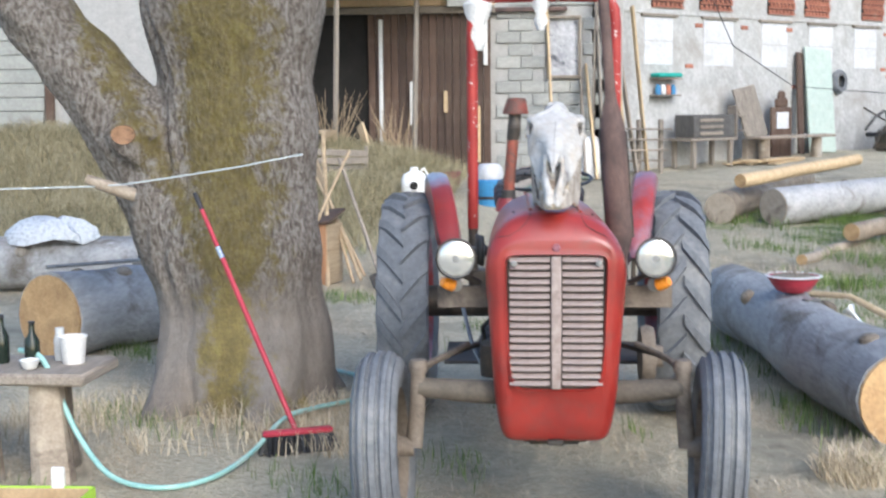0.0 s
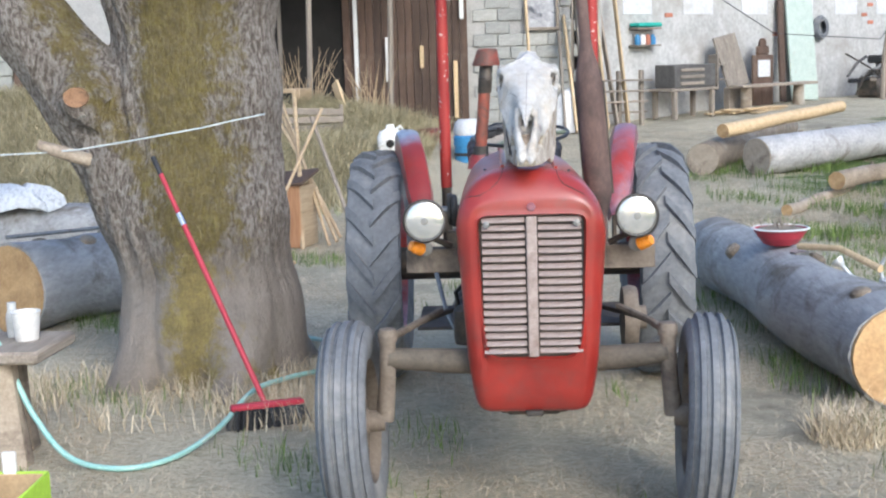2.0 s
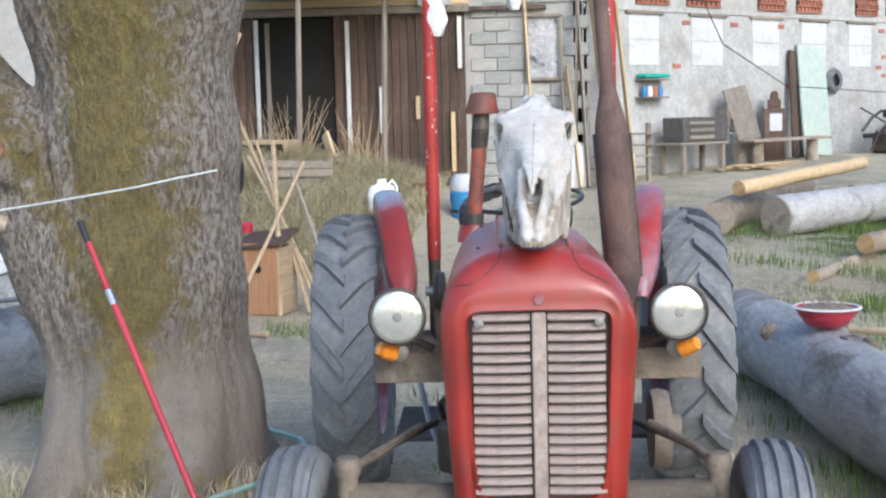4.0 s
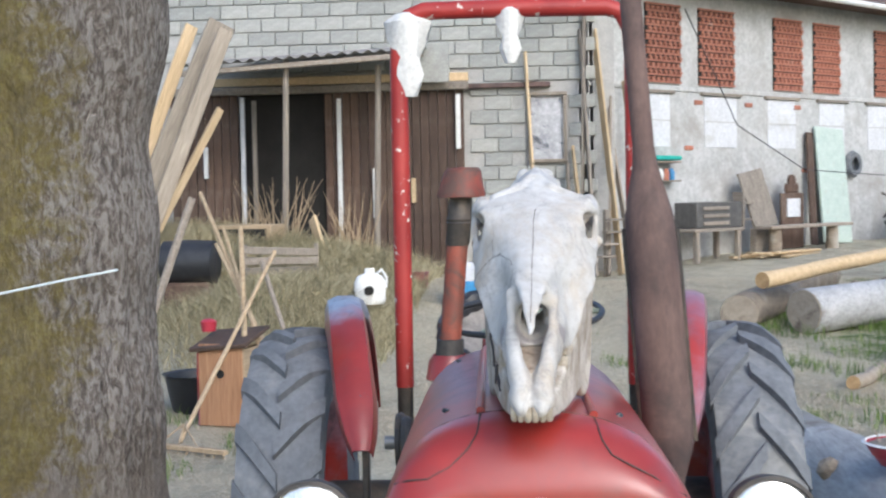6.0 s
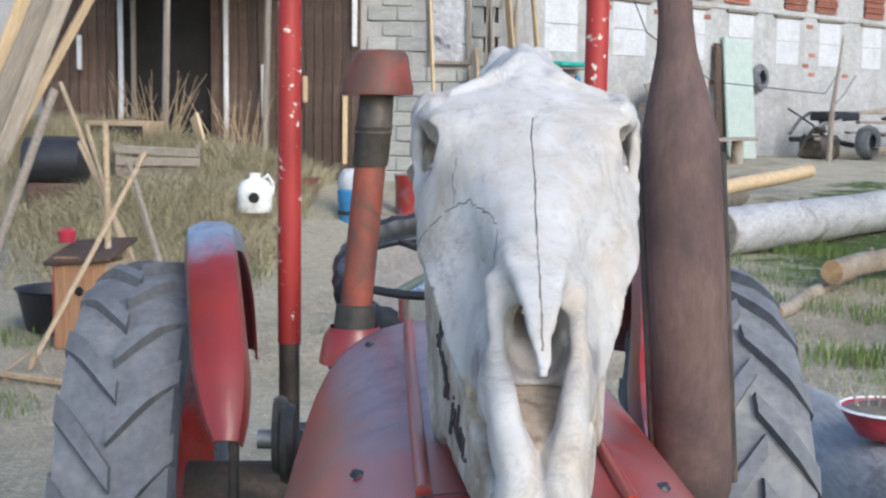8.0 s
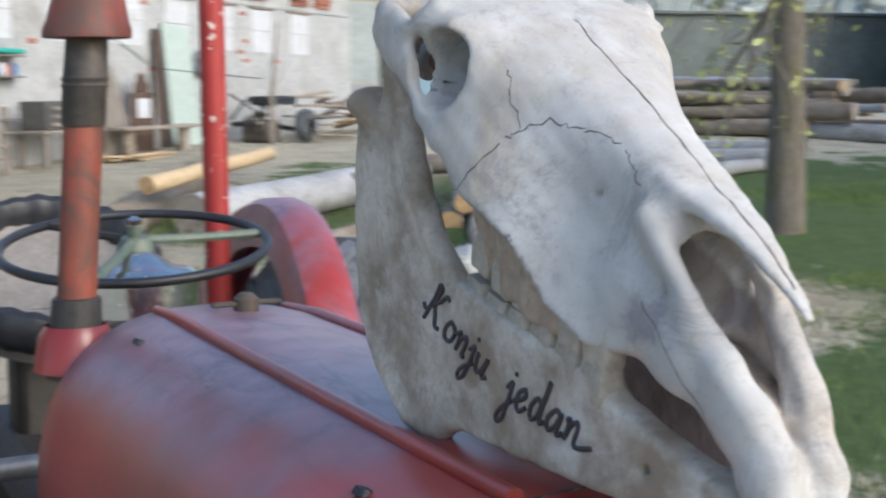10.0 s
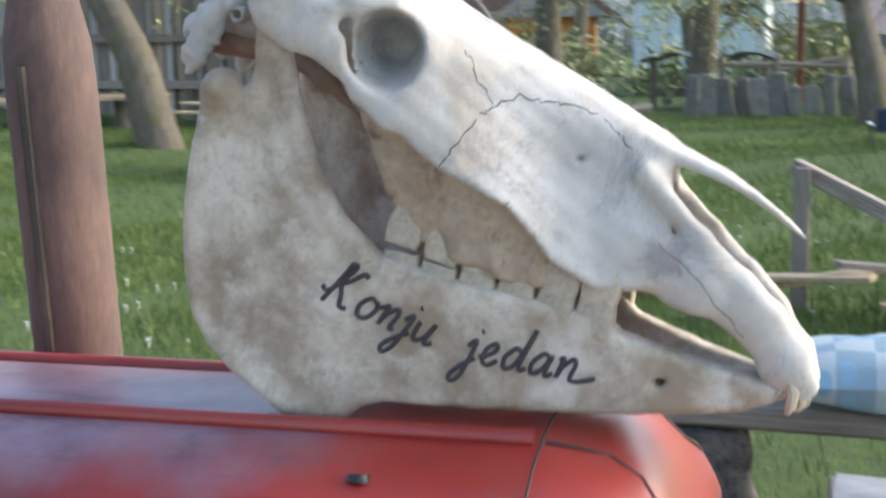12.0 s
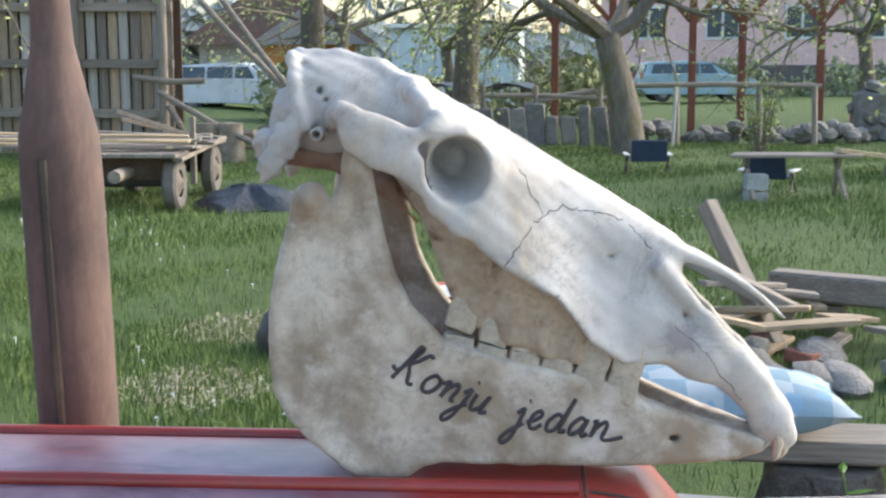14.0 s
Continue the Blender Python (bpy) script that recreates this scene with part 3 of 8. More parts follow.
for x, z0, z1, mat in ((-4.6, 1.0, 3.05, M_BLUE), (-4.43, 1.0, 3.0, M_WOOD_GREY_Z), (-3.20, .6, 3.0, M_WHITE), (-1.50, 2.25, 3.02, M_WHITE), (-2.7, 1.3, 2.0, M_WHITE), (-2.15, 1.5, 1.85, M_WOOD_PALE), (-5.15, 1.9, 2.35, M_WHITE), (-1.62, .7, 1.6, M_WOOD_PALE)):
    part("batten", box(x, -.07, (z0 + z1) / 2, .065, .03, z1 - z0, .006), mat if mat is not M_BLUE else M_BLIND, barn, "pale painted batten")
for x, yy, top in ((-3.62, -1.6, 3.42), (-2.46, -1.2, 3.35)):
    part("post", tube([(x - .08, yy, .3), (x, yy, top)], [.045, .038], 8), M_WOOD_GREY_Z, barn, "thin grey roof post")
roofm = surface("grey_corrugated_sheet", (0.14, 0.135, 0.13), (0.30, 0.29, 0.28), 6, 0.7, 0.3, 0.004, (0.10, 0.08, 0.06), 2)
v, f = [], []
xs = np.linspace(-5.0, -1.9, 100)
for j, (yy, z) in enumerate(((-1.9, 3.36), (.1, 3.60))):
    for x in xs:
        v.append((x, yy + (x + 5) * .05, z + .022 * math.sin(x * 2 * math.pi / .17) + (x + 4.8) * .05))
f = [(i, i + 1, i + 101, i + 100) for i in range(99)]
roof_s = part("corrugated_roof", (v, f), roofm, barn, "sagging corrugated roof sheet")
sol = roof_s.modifiers.new("thick", "SOLIDIFY")
sol.thickness = .012
part("rafter", box(-3.4, -1.75, 3.33, 3.2, .06, .07, .01, Euler((0, radians(-3), 0)).to_matrix().to_4x4()), M_WOOD_GREY, barn)
part("fascia", box(-1.85, -.25, 3.45, .5, .05, .55, .01), M_BLOCK, barn, "grey sheet at the roof end")


# ---- things along the house ----
def lean(name, label, cat, pts, mat, w=.12, h=.035, group=""):
    a, b = Vector(pts[0]), Vector(pts[1])
    d = b - a
    own = box(0, 0, 0, w, d.length, h, min(.006, h * .25))
    ob = single(name, own, mat, label, cat, group)
    ob.matrix_basis = Matrix.Translation((a + b) / 2) @ d.to_track_quat("Y", "X").to_matrix().to_4x4() @ pose(0, 0, 0, 0, 90 * (w < h), 0)
    return ob


for a, b, w, mat in (((-.38, 16.3, .43), (-.55, 16.95, 3.6), .09, M_WOOD_PALE), ((.40, 16.3, .45), (.22, 17.0, 3.9), .12, M_WOOD_GREY), ((.28, 16.2, .45), (.10, 16.95, 2.25), .10, M_WOOD_PALE), ((.75, 16.5, .46), (.42, 17.1, 3.9), .14, M_WOOD_PALE), ((.10, 16.25, .44), (.02, 16.93, 2.0), .13, M_WOOD_GREY), ((.92, 16.7, .48), (.62, 17.3, 2.6), .11, M_WOOD_GREY), ((.58, 16.45, .46), (.66, 17.2, 3.3), .08, M_WOOD_GREY), ((1.1, 16.9, .48), (.85, 17.45, 3.2), .10, M_WOOD_PALE), ((.20, 16.5, .44), (.30, 17.02, 4.4), .13, M_WOOD_GREY)):
    lean("leaning_plank", "long plank leaning upright against the farmhouse wall", "plank", (a, b), mat, w, .035, "planks leaning on the wall")
for a, b, w, mat in (((-5.2, 12.9, .62), (-4.05, 13.7, 3.7), .34, M_BLEACHED), ((-5.4, 12.95, .62), (-4.45, 13.8, 3.7), .16, M_WOOD_PALE), ((-5.0, 12.85, .62), (-4.15, 13.9, 2.7), .10, M_WOOD_PALE), ((-5.0, 12.9, .62), (-3.95, 13.5, 3.6), .18, M_BLEACHED)):
    lean("leaning_board", "wide sun-bleached board leaning in a stack", "board", (a, b), mat, w, .04, "boards leaning beside the barn")


def wb(s, d=0.0):
    """A spot s metres along the long wall and d in front of it."""
    return (.35 + UX * s + UY * d, 17.05 + UY * s - UX * d)


def on_wall(name, label, cat, s, d, group=""):
    x, y = wb(s, d)
    return thing(name, label, cat, (x, y, gz(x, y)), wb_rz, group)


shelf = on_wall("wall_shelf", "small shelf with turquoise cloth and jars on the wall", "shelf", 1.5, .0)
part("board", box(0, -.1, 1.22, .62, .2, .025, .004), M_WOOD_GREY, shelf)
part("board", box(0, -.1, 1.5, .62, .2, .025, .004), M_WOOD_GREY, shelf)
part("cloth", box(0, -.12, 1.56, .6, .22, .07, .02), surface("turquoise_cloth", (0.02, 0.30, 0.24), (0.06, 0.45, 0.38), 8, 0.9, 0.4, 0.01), shelf, "turquoise folded cloth")
for k, c in enumerate((M_BLUE, M_WHITE, M_BRICK, M_BLUE)):
    part("jar", lathe([(.045, 0), (.05, .02), (.05, .12), (.03, .15), (.03, .17)], 12, Matrix.Translation((-.2 + k * .13, -.1, 1.235))), c, shelf)
tab = on_wall("workbench", "dark wooden drawer box on a weathered bench", "bench", 2.0, .5)
part("bench_top", box(0, 0, .48, 1.25, .5, .05, .008), M_WOOD_GREY, tab)
for x in (-.5, .5):
    for yy in (-.2, .2):
        part("leg", box(x, yy, .23, .08, .08, .46, .01), M_WOOD_GREY_Z, tab)
part("drawer_box", box(.05, 0, .70, 1.1, .42, .38, .012), surface("dark_grey_box_wood", (0.05, 0.048, 0.045), (0.13, 0.125, 0.12), 12, 0.8, 0.4, 0.004), tab, "dark grey box with slatted front")
for k in range(3):
    part("slat", box(-.05, -.225, .58 + k * .11, .62, .02, .05, .004), M_WOOD_GREY, tab)
seatb = on_wall("wall_bench", "low weathered plank bench by the wall", "bench", 4.25, .75)
part("seat_plank", box(0, 0, .40, 2.3, .3, .05, .008), M_WOOD_GREY, seatb)
for x in (-.85, .75):
    part("leg_stump", lathe([(.11, -.06), (.10, .2), (.095, .375)], 12, Matrix.Translation((x, 0, 0))), M_LOG_BROWN, seatb)
lb = on_wall("old_cupboard_door", "weathered board panel leaning above the bench", "panel", 3.45, .5)
part("panel", box(0, .1, .86, .62, .04, .92, .008, Euler((radians(-14), radians(-9), 0)).to_matrix().to_4x4()), M_WOOD_GREY_Z, lb)
part("shelf_frame", merged(box(-.5, .1, .68, .05, .2, .6, .006), merged(box(-.38, .1, .55, .26, .2, .03), box(-.38, .1, .8, .26, .2, .03))), M_WOOD_GREY, lb)
part("foot", box(0, .02, .2, .5, .12, .4, .01), M_WOOD_GREY, lb)
mir = on_wall("framed_mirror", "ornate dark wooden frame with white panel", "mirror frame", 4.5, .32)
part("frame", merged(merged(box(0, 0, .45, .62, .05, .9, .01), box(0, 0, .98, .4, .05, .16, .03)), lathe([(.1, -.02), (.1, .02)], 14, along_y(0, 0, 1.1))), M_WOOD_BROWN, mir)
part("white_panel", box(0, -.035, .66, .36, .02, .30, .004), M_BLIND, mir)
gd = on_wall("green_door", "pale mint-green old door leaning on the wall", "door", 5.95, .3)
part("leaf", box(0, .12, 1.0, .86, .05, 1.98, .012, Euler((radians(-7), radians(3), 0)).to_matrix().to_4x4()), surface("mint_green_paint", (0.38, 0.47, 0.42), (0.52, 0.60, 0.54), 7, 0.7, 0.2, 0.003, (0.40, 0.36, 0.30), 2.5, (0.58, 0.7)), gd, "flaking mint-green leaf")
part("dark_board", box(-.62, .14, .95, .18, .05, 1.9, .01, Euler((radians(-6), radians(5), 0)).to_matrix().to_4x4()), M_WOOD_BROWN, gd)
tyre_w = on_wall("hanging_tyre", "small worn tyre hung on the wall", "tyre", 6.75, .08)
part("tyre", lathe([(.12, -.05), (.2, -.06), (.24, 0), (.2, .06), (.12, .05)], 22, along_y(0, 0, 1.35), None, False), M_RUBBER, tyre_w)
part("nail", tube([(0, .08, 1.46), (0, -.08, 1.47)], .012, 6), M_IRON, tyre_w)
atv = on_wall("scrap_machine", "heap of dark machine scrap with an off-road tyre", "scrap heap", 7.4, 1.0)
rng = random.Random(3)
for k in range(16):
    a, b = Vector((rng.uniform(-.9, .8), rng.uniform(-.4, .4), rng.uniform(.05, .5))), Vector((rng.uniform(-.9, .9), rng.uniform(-.4, .4), rng.uniform(.02, .85)))
    part("scrap_bar", tube([a, (a + b) / 2 + Vector((0, 0, .06)), b], rng.uniform(.015, .05), 7), rng.choice((M_IRON, M_BLACK, M_STEEL)), atv)
part("tyre", lathe([(.13, -.09), (.26, -.11), (.3, 0), (.26, .11), (.13, .09)], 24, along_y(.55, -.5, .29), None, False), M_RUBBER, atv, "small knobbly tyre")
part("tray", box(.5, .1, .72, .9, .5, .16, .03), M_BLACK, atv, "black plastic tray")
part("engine_lump", box(-.2, 0, .2, .6, .5, .4, .06), M_IRON, atv)
lumber = on_wall("fallen_planks", "pale split planks lying under the bench", "planks", 3.1, .95)
for k in range(7):
    part("plank", beam((-.7 + .1 * k, .3 - .09 * k, .02 + .03 * (k % 3)), (.9 + .05 * k, -.2 + .05 * k, .03 + .05 * (k % 2)), .12, .03), M_WOOD_PALE, lumber)

bk = thing("blue_barrel", "blue plastic barrel topped with crumpled grey bags", "barrel", (-1.14, 12.6, gz(0, 12.6)))
part("drum", lathe([(.15, 0), (.17, .02), (.175, .28), (.185, .30), (.185, .40), (.165, .42), (.15, .40)], 24), M_BLUE, bk)
part("band", lathe([(.18, .16), (.184, .18), (.18, .2)], 24, None, None, False), M_BLACK, bk)
part("bag", lathe([(.16, .40), (.19, .48), (.16, .58), (.12, .62), (.0001, .60)], 14), surface("grey_plastic_bag", (0.45, 0.46, 0.48), (0.66, 0.67, 0.7), 9, 0.5, 0.8, 0.03), bk, "crumpled pale grey bag")
rb = thing("red_bin", "dented red metal bin", "bin", (-.62, 13.4, gz(0, 13.4)))
part("body", lathe([(.14, 0), (.15, .03), (.155, .44), (.165, .46), (.165, .48), (.0001, .47)], 20), M_RED_FADED, rb)
rb2 = thing("red_bucket", "old red bucket on the straw", "bucket", (-1.75, 13.3, gz(0, 13.3) + .1))
part("pail", lathe([(.13, 0), (.17, .34), (.18, .35), (.165, .34), (.125, .02)], 20), M_RED_FADED, rb2)
sk = thing("white_sack", "white sack leaning on boards", "sack", (.14, 16.4, gz(0, 16.4)))
part("bag", loft([[(.23 * c * w + .1 * z, .10 * s * w + .25 * z, z) for c, s in ((math.cos(a), math.sin(a)) for a in np.linspace(0, 2 * math.pi, 14, endpoint=False))] for z, w in ((0, .8), (.05, 1), (.3, 1.02), (.55, .9), (.64, .6), (.68, .2))]), M_WHITE, sk)
wc = thing("white_canister", "white plastic jug lying on the straw heap", "canister", (-1.95, 11.2, gz(0, 11.2) + .36), 20)
part("body", loft([[(.16 * c * w, .10 * s * w, z) for c, s in ((math.cos(a), math.sin(a)) for a in np.linspace(0, 2 * math.pi, 14, endpoint=False))] for z, w in ((0, .9), (.03, 1), (.22, 1.0), (.28, .8), (.31, .35), (.36, .3))]), M_WHITE, wc)
part("handle", tube([(.05, 0, .28), (.12, 0, .34), (.17, 0, .26), (.16, 0, .16)], .018, 8), M_WHITE, wc)
# flat dark disc painted as shade in the jug's opening
part("opening", lathe([(.05, 0), (.05, .012)], 12, along_y(-.03, -.098, .14)), M_SHADE, wc)
low = on_wall("plank_rack", "rough plank rack by the wall foot", "rack", .35, .55)
for k in range(4):
    part("rail", beam((-.8, 0 - .05 * k, .25 + .17 * k), (.7, .1 - .04 * k, .22 + .17 * k), .10, .03), M_WOOD_GREY, low)
for x in (-.6, .0, .55):
    part("upright", box(x, .05, .42, .08, .06, .95, .008), M_WOOD_GREY_Z, low)
bsk = thing("wooden_crate", "broken slatted wooden crate in the hay", "crate", (-3.25, 13.0, gz(0, 13) + .25), 12)
for k in range(5):
    part("slat", box(0, -.3, .06 + k * .11, .85, .02, .085, .004, Euler((0, radians(rng.uniform(-3, 3)), 0)).to_matrix().to_4x4()), M_WOOD_GREY, bsk)
    part("slat", box(-.42, 0, .06 + k * .11, .02, .6, .085, .004), M_WOOD_GREY, bsk)
for x in (-.4, .4):
    part("corner_post", box(x, -.27, .28, .05, .05, .6, .005), M_WOOD_GREY_Z, bsk)
wbx = thing("upright_crate", "tan plywood box half buried in hay", "box", (-3.9, 14.2, gz(0, 14.2) + .3), -8)
part("side", box(0, 0, .35, .75, .5, .62, .01), M_WOOD_TAN, wbx)
# dark panel on the front paints the shaded inside of the box
part("hollow", box(0, -.24, .4, .62, .04, .42), M_SHADE, wbx)
bt = thing("black_drum", "black plastic drum lying in the hay", "drum", (-4.08, 12.2, gz(0, 12.2) + .08), 0)
part("drum", lathe([(.2, -.3), (.24, -.28), (.25, 0), (.24, .28), (.2, .3)], 20, along_x(0, 0, .62)), M_BLACK, bt)
part("drum_stand", box(0, 0, .2, .5, .4, .42, .03), M_WOOD_BROWN, bt)
yb = lean("yellow_board", "short yellow board stuck in the straw", "board", ((-2.75, 13.9, .3), (-3.15, 14.4, 1.35)), M_WOOD_PALE, .16, .04)
# dry stalks before the doorway
rng = random.Random(8)
for cx, cy, n, hh in ((-3.75, 15.4, 60, 1.5), (-2.75, 15.2, 46, 1.3), (-4.35, 15.8, 40, 1.3)):
    bm = bmesh.new()
    for k in range(n):
        a, t = rng.uniform(0, 6.28), rng.uniform(.05, .45)
        x, y, h = cx + rng.gauss(0, .1), cy + rng.gauss(0, .1), hh * rng.uniform(.5, 1)
        z0 = gz(x, y)
        tube([(x, y, z0), (x + math.cos(a) * t * .35 * h, y + math.sin(a) * t * .35 * h, z0 + h * .6), (x + math.cos(a) * t * h, y + math.sin(a) * t * h, z0 + h)], [.011, .008, .003], 4, bm)
    single("dry_stalks", bm, M_WOOD_TAN, "bundle of dry tan stalks standing by the doorway", "dry stalks", "dry stalk bundles", kind="stuff")
# cables along the wall
for pts in (((1.8, -.3, 4.3), (3.0, -.35, 2.6), (4.6, -.5, 1.9), (7.5, -.9, 1.75), (9, -.4, 2.2)), ((7.0, -1.2, 1.4), (8.0, -1.0, 1.75), (9.2, -.6, 2.1))):
    single("cable", tube([(*wb(s, -d), z) for s, d, z in pts], .009, 6), M_BLACK, "thin black cable hanging along the wall", "cable", "wall cables")
single("prop_stick", tube([(*wb(6.6, 1.5), .45), (*wb(6.62, 1.5), 1.4), (*wb(6.9, 1.5), 2.7)], [.05, .045, .012], 8), M_WOOD_GREY_Z, "grey forked pole standing before the wall", "pole")


# ---- the tractor ----
M_GRILLE = surface("rusty_pink_grille_steel", (0.25, 0.19, 0.17), (0.47, 0.40, 0.37), 16, 0.6, 0.25, 0.002, (0.17, 0.12, 0.10), 6, (0.5, 0.7), metal=0.2)
M_LENS = surface("bright_headlight_reflector", (0.62, 0.62, 0.6), (0.86, 0.86, 0.84), 30, 0.2, 0.15, 0.003, metal=0.75)
TRACTOR = thing("tractor", "old red farm tractor with worn faded paint, parked on straw", "tractor", (0.017, 0, 0), 3.35)
HN = 48


def top_z(x, hw, zt, e):
    """Height of the hood's crown at x; the old hood sags a little to one side."""
    return 1.0 + (zt - 1.0) * max(0.0, 1 - abs(x / hw) ** e) ** (1 / e) - 0.05 * x * (zt > 1.2)


def hood_ring(y, hw, zb, zt, e, up=0.0, slope=True):
    """A section of the hood, e: squareness below, up: squareness of the crown; the lower front leans back."""
    out = []
    for k in range(HN):
        a = 2 * math.pi * (k + 0.5) / HN
        c, s = math.cos(a), math.sin(a)
        ee = (up or e) if s > 0 else e
        x = hw * math.copysign(abs(c) ** (2 / ee), c)
        if s > 0:
            z = top_z(x, hw, zt, ee)
        else:
            z = 1.0 - (1.0 - zb) * abs(s) ** (2 / ee)
            x *= 1 - 0.37 * max(0.0, (0.98 - z)) ** 1.25
        out.append((x, y + (0.25 * max(0.0, 0.66 - z) if slope else 0), z))
    return out


HOOD_UP, HOOD_TOP = 2.55, 1.255
nose = [(0.2435, .259, 0.381, HOOD_TOP, 13, HOOD_UP), (0.195, .2595, 0.381, 1.249, 13, 2.6), (0.170, .258, 0.382, 1.234, 13, 2.7), (0.152, .252, 0.385, 1.212, 13, 2.9), (0.138, .240, 0.390, 1.187, 12, 3.3), (0.128, .224, 0.406, 1.164, 11, 4), (0.122, .208, 0.486, 1.146, 10, 5)]
rings = [hood_ring(*s) for s in nose]
rings += [hood_ring(0.130, .198, .545, 1.125, 10)]
# the pushed-in dent across the lower face
rings[-1] = [(x, y + (.014 * math.exp(-((x - .02) / .10) ** 2) + .006 * math.exp(-((x + .11) / .04) ** 2) if z < .7 else -.006), z - (.010 * math.sin(9 * x + .6) if z < .7 else 0)) for x, y, z in rings[-1]]
rings += [hood_ring(0.118, .187, .592, 1.101, 9), hood_ring(0.138, .181, .602, 1.095, 9)]
part("nose_shell", loft(rings, True, False), M_RED, TRACTOR, "dented bright red front shell", sharp=0.9)
hood = [hood_ring(y, hw, .84, zt, 4.6, HOOD_UP, False) for y, hw, zt in ((0.245, .259, 1.255), (0.5, .258, 1.256), (0.8, .255, 1.257), (1.08, .250, 1.257), (1.17, .246, 1.251), (1.205, .236, 1.238), (1.215, .215, 1.212))]
part("hood", loft(hood), M_RED_HOOD, TRACTOR, "red hood faded to mauve with dark scuffs", sharp=0.9)
on_hood = lambda x, zt=1.256: top_z(x, .257, zt, HOOD_UP)
for sx in (-1, 1):
    part("ridge", tube([(sx * x, y, on_hood(sx * x, zt) + .002) for x, y, zt in ((.092, .25, 1.255), (.093, .45, 1.256), (.093, .8, 1.257), (.091, 1.05, 1.257), (.088, 1.17, 1.251))], [.0075, .0075, .0075, .0075, .005], 10), M_RED, TRACTOR, "pressed red hood ridge")
part("seam", tube([(x, .2442, on_hood(x, 1.255) - .0004) for x in np.linspace(-.23, .23, 25)], .0014, 6), M_IRON, TRACTOR, "dark panel joint")
for sx in (-1, 1):
    line = []
    for x, y in ((.092, .241), (.093, .215), (.094, .19), (.098, .168), (.112, .152), (.14, .143), (.175, .140), (.205, .146), (.228, .165)):
        at = [s[0] for s in nose[5::-1]]
        zt, hw, up = (float(np.interp(y, at, [s[k] for s in nose[5::-1]])) for k in (3, 1, 5))
        line.append((sx * x, y, top_z(sx * x, hw, zt, up) + .0002))
    part("seam", tube(line, .0016, 6), M_IRON, TRACTOR, "dark panel joint")
for x, y in ((-.150, .37), (-.145, 1.03), (.14, .36)):
    part("hood_plug", lathe([(.0001, .0025), (.008, .002), (.0095, -.004)], 12, Matrix.Translation((x, y, on_hood(x))) @ Euler((0, -.35 * x / .15, 0)).to_matrix().to_4x4()), M_BLACK, TRACTOR)
part("badge", lathe([(.001, .004), (.012, .004), (.016, 0), (.016, -.01)], 6, along_y(0, .118, 1.126)), M_RED_FADED, TRACTOR, "faded badge seat")
part("fuel_cap", merged(box(0.0, 1.07, 1.266, .09, .012, .006, .002), lathe([(.016, 1.25), (.016, 1.272), (.008, 1.279), (.0001, 1.279)], 12, Matrix.Translation((0, 1.07, 0)))), M_IRON, TRACTOR)

grille = part("grille", box(0, .03, .868, .36, .012, .49, .004), M_IRON, TRACTOR, "dark radiator behind louvres")
part("grille_bar", box(0.0, .004, .868, .036, .018, .478, .004), M_GRILLE, grille)
slat = None
for sx in (-1, 1):
    for k in range(18):
        z = .648 + k * .0262
        if slat is None:
            rs = []
            for x in np.linspace(-.072, .072, 7):
                d = 0.006 * (1 - (abs(x) / .072) ** 6)
                rs.append([(x, .016, .010), (x, .006 - d, .004), (x, -.001 - d, -.004), (x, .004 - d, -.008), (x, .018, -.006)])
            slat = as_mesh("louvre", loft(rs), False, 0.9)
            slat.materials.append(M_GRILLE)
        ob = part("louvre", slat, M_GRILLE, grille)
        ob.location = (sx * .094, .004, z)
for sx in (-1, 1):
    part("bolt", lathe([(.012, 0), (.012, .005), (.005, .007), (.0001, .007)], 10, along_y(sx * .15, -.006, 1.083)), M_STEEL, grille)

grille.matrix_basis = Matrix.Translation((0, .122, -.042)) @ Matrix.Diagonal((1.0255, 1, 1.0255, 1))
for sx in (-1, 1):
    at = (sx * .368, .212, 1.077)
    lamp = part("headlight", lathe([(.02, -.105), (.05, -.085), (.068, -.045), (.074, 0), (.077, .006), (.077, .014), (.071, .017), (.069, .008), (.05, .006), (.0001, .006)], 28, along_y(*at)), M_IRON, TRACTOR, "round dark metal headlight")
    part("reflector", lathe([(.069, .008), (.055, .0145), (.03, .018), (.0001, .019)], 28, along_y(*at)), M_LENS, lamp, "clear glass lens over silver reflector")
    part("bulb_shade", lathe([(.013, .019), (.012, .022), (.0001, .023)], 14, along_y(*at)), M_STEEL, lamp)
    part("lamp_stalk", tube([(at[0], .27, 1.06), (at[0] - sx * .03, .30, 1.0), (sx * .28, .32, .97)], .012, 8), M_IRON, lamp)
    part("bracket", box(sx * .345, .34, .915, .2, .012, .085, .003), M_DUSTY_IRON, TRACTOR, "dusty flat steel lamp bracket")
    ind = part("indicator", lathe([(.025, 0), (.026, .02), (.02, .024), (.0001, .024)], 16, along_y(sx * .372, .30, .968)), M_STEEL, TRACTOR)
    part("amber_lens", lathe([(.024, 0), (.023, .03), (.017, .05), (.0001, .054)], 16, Matrix.Translation((sx * .385, .27, .968)) @ Euler((math.pi / 2 * .75, 0, sx * .9)).to_matrix().to_4x4()), M_ORANGE, ind, "amber turn signal lens")


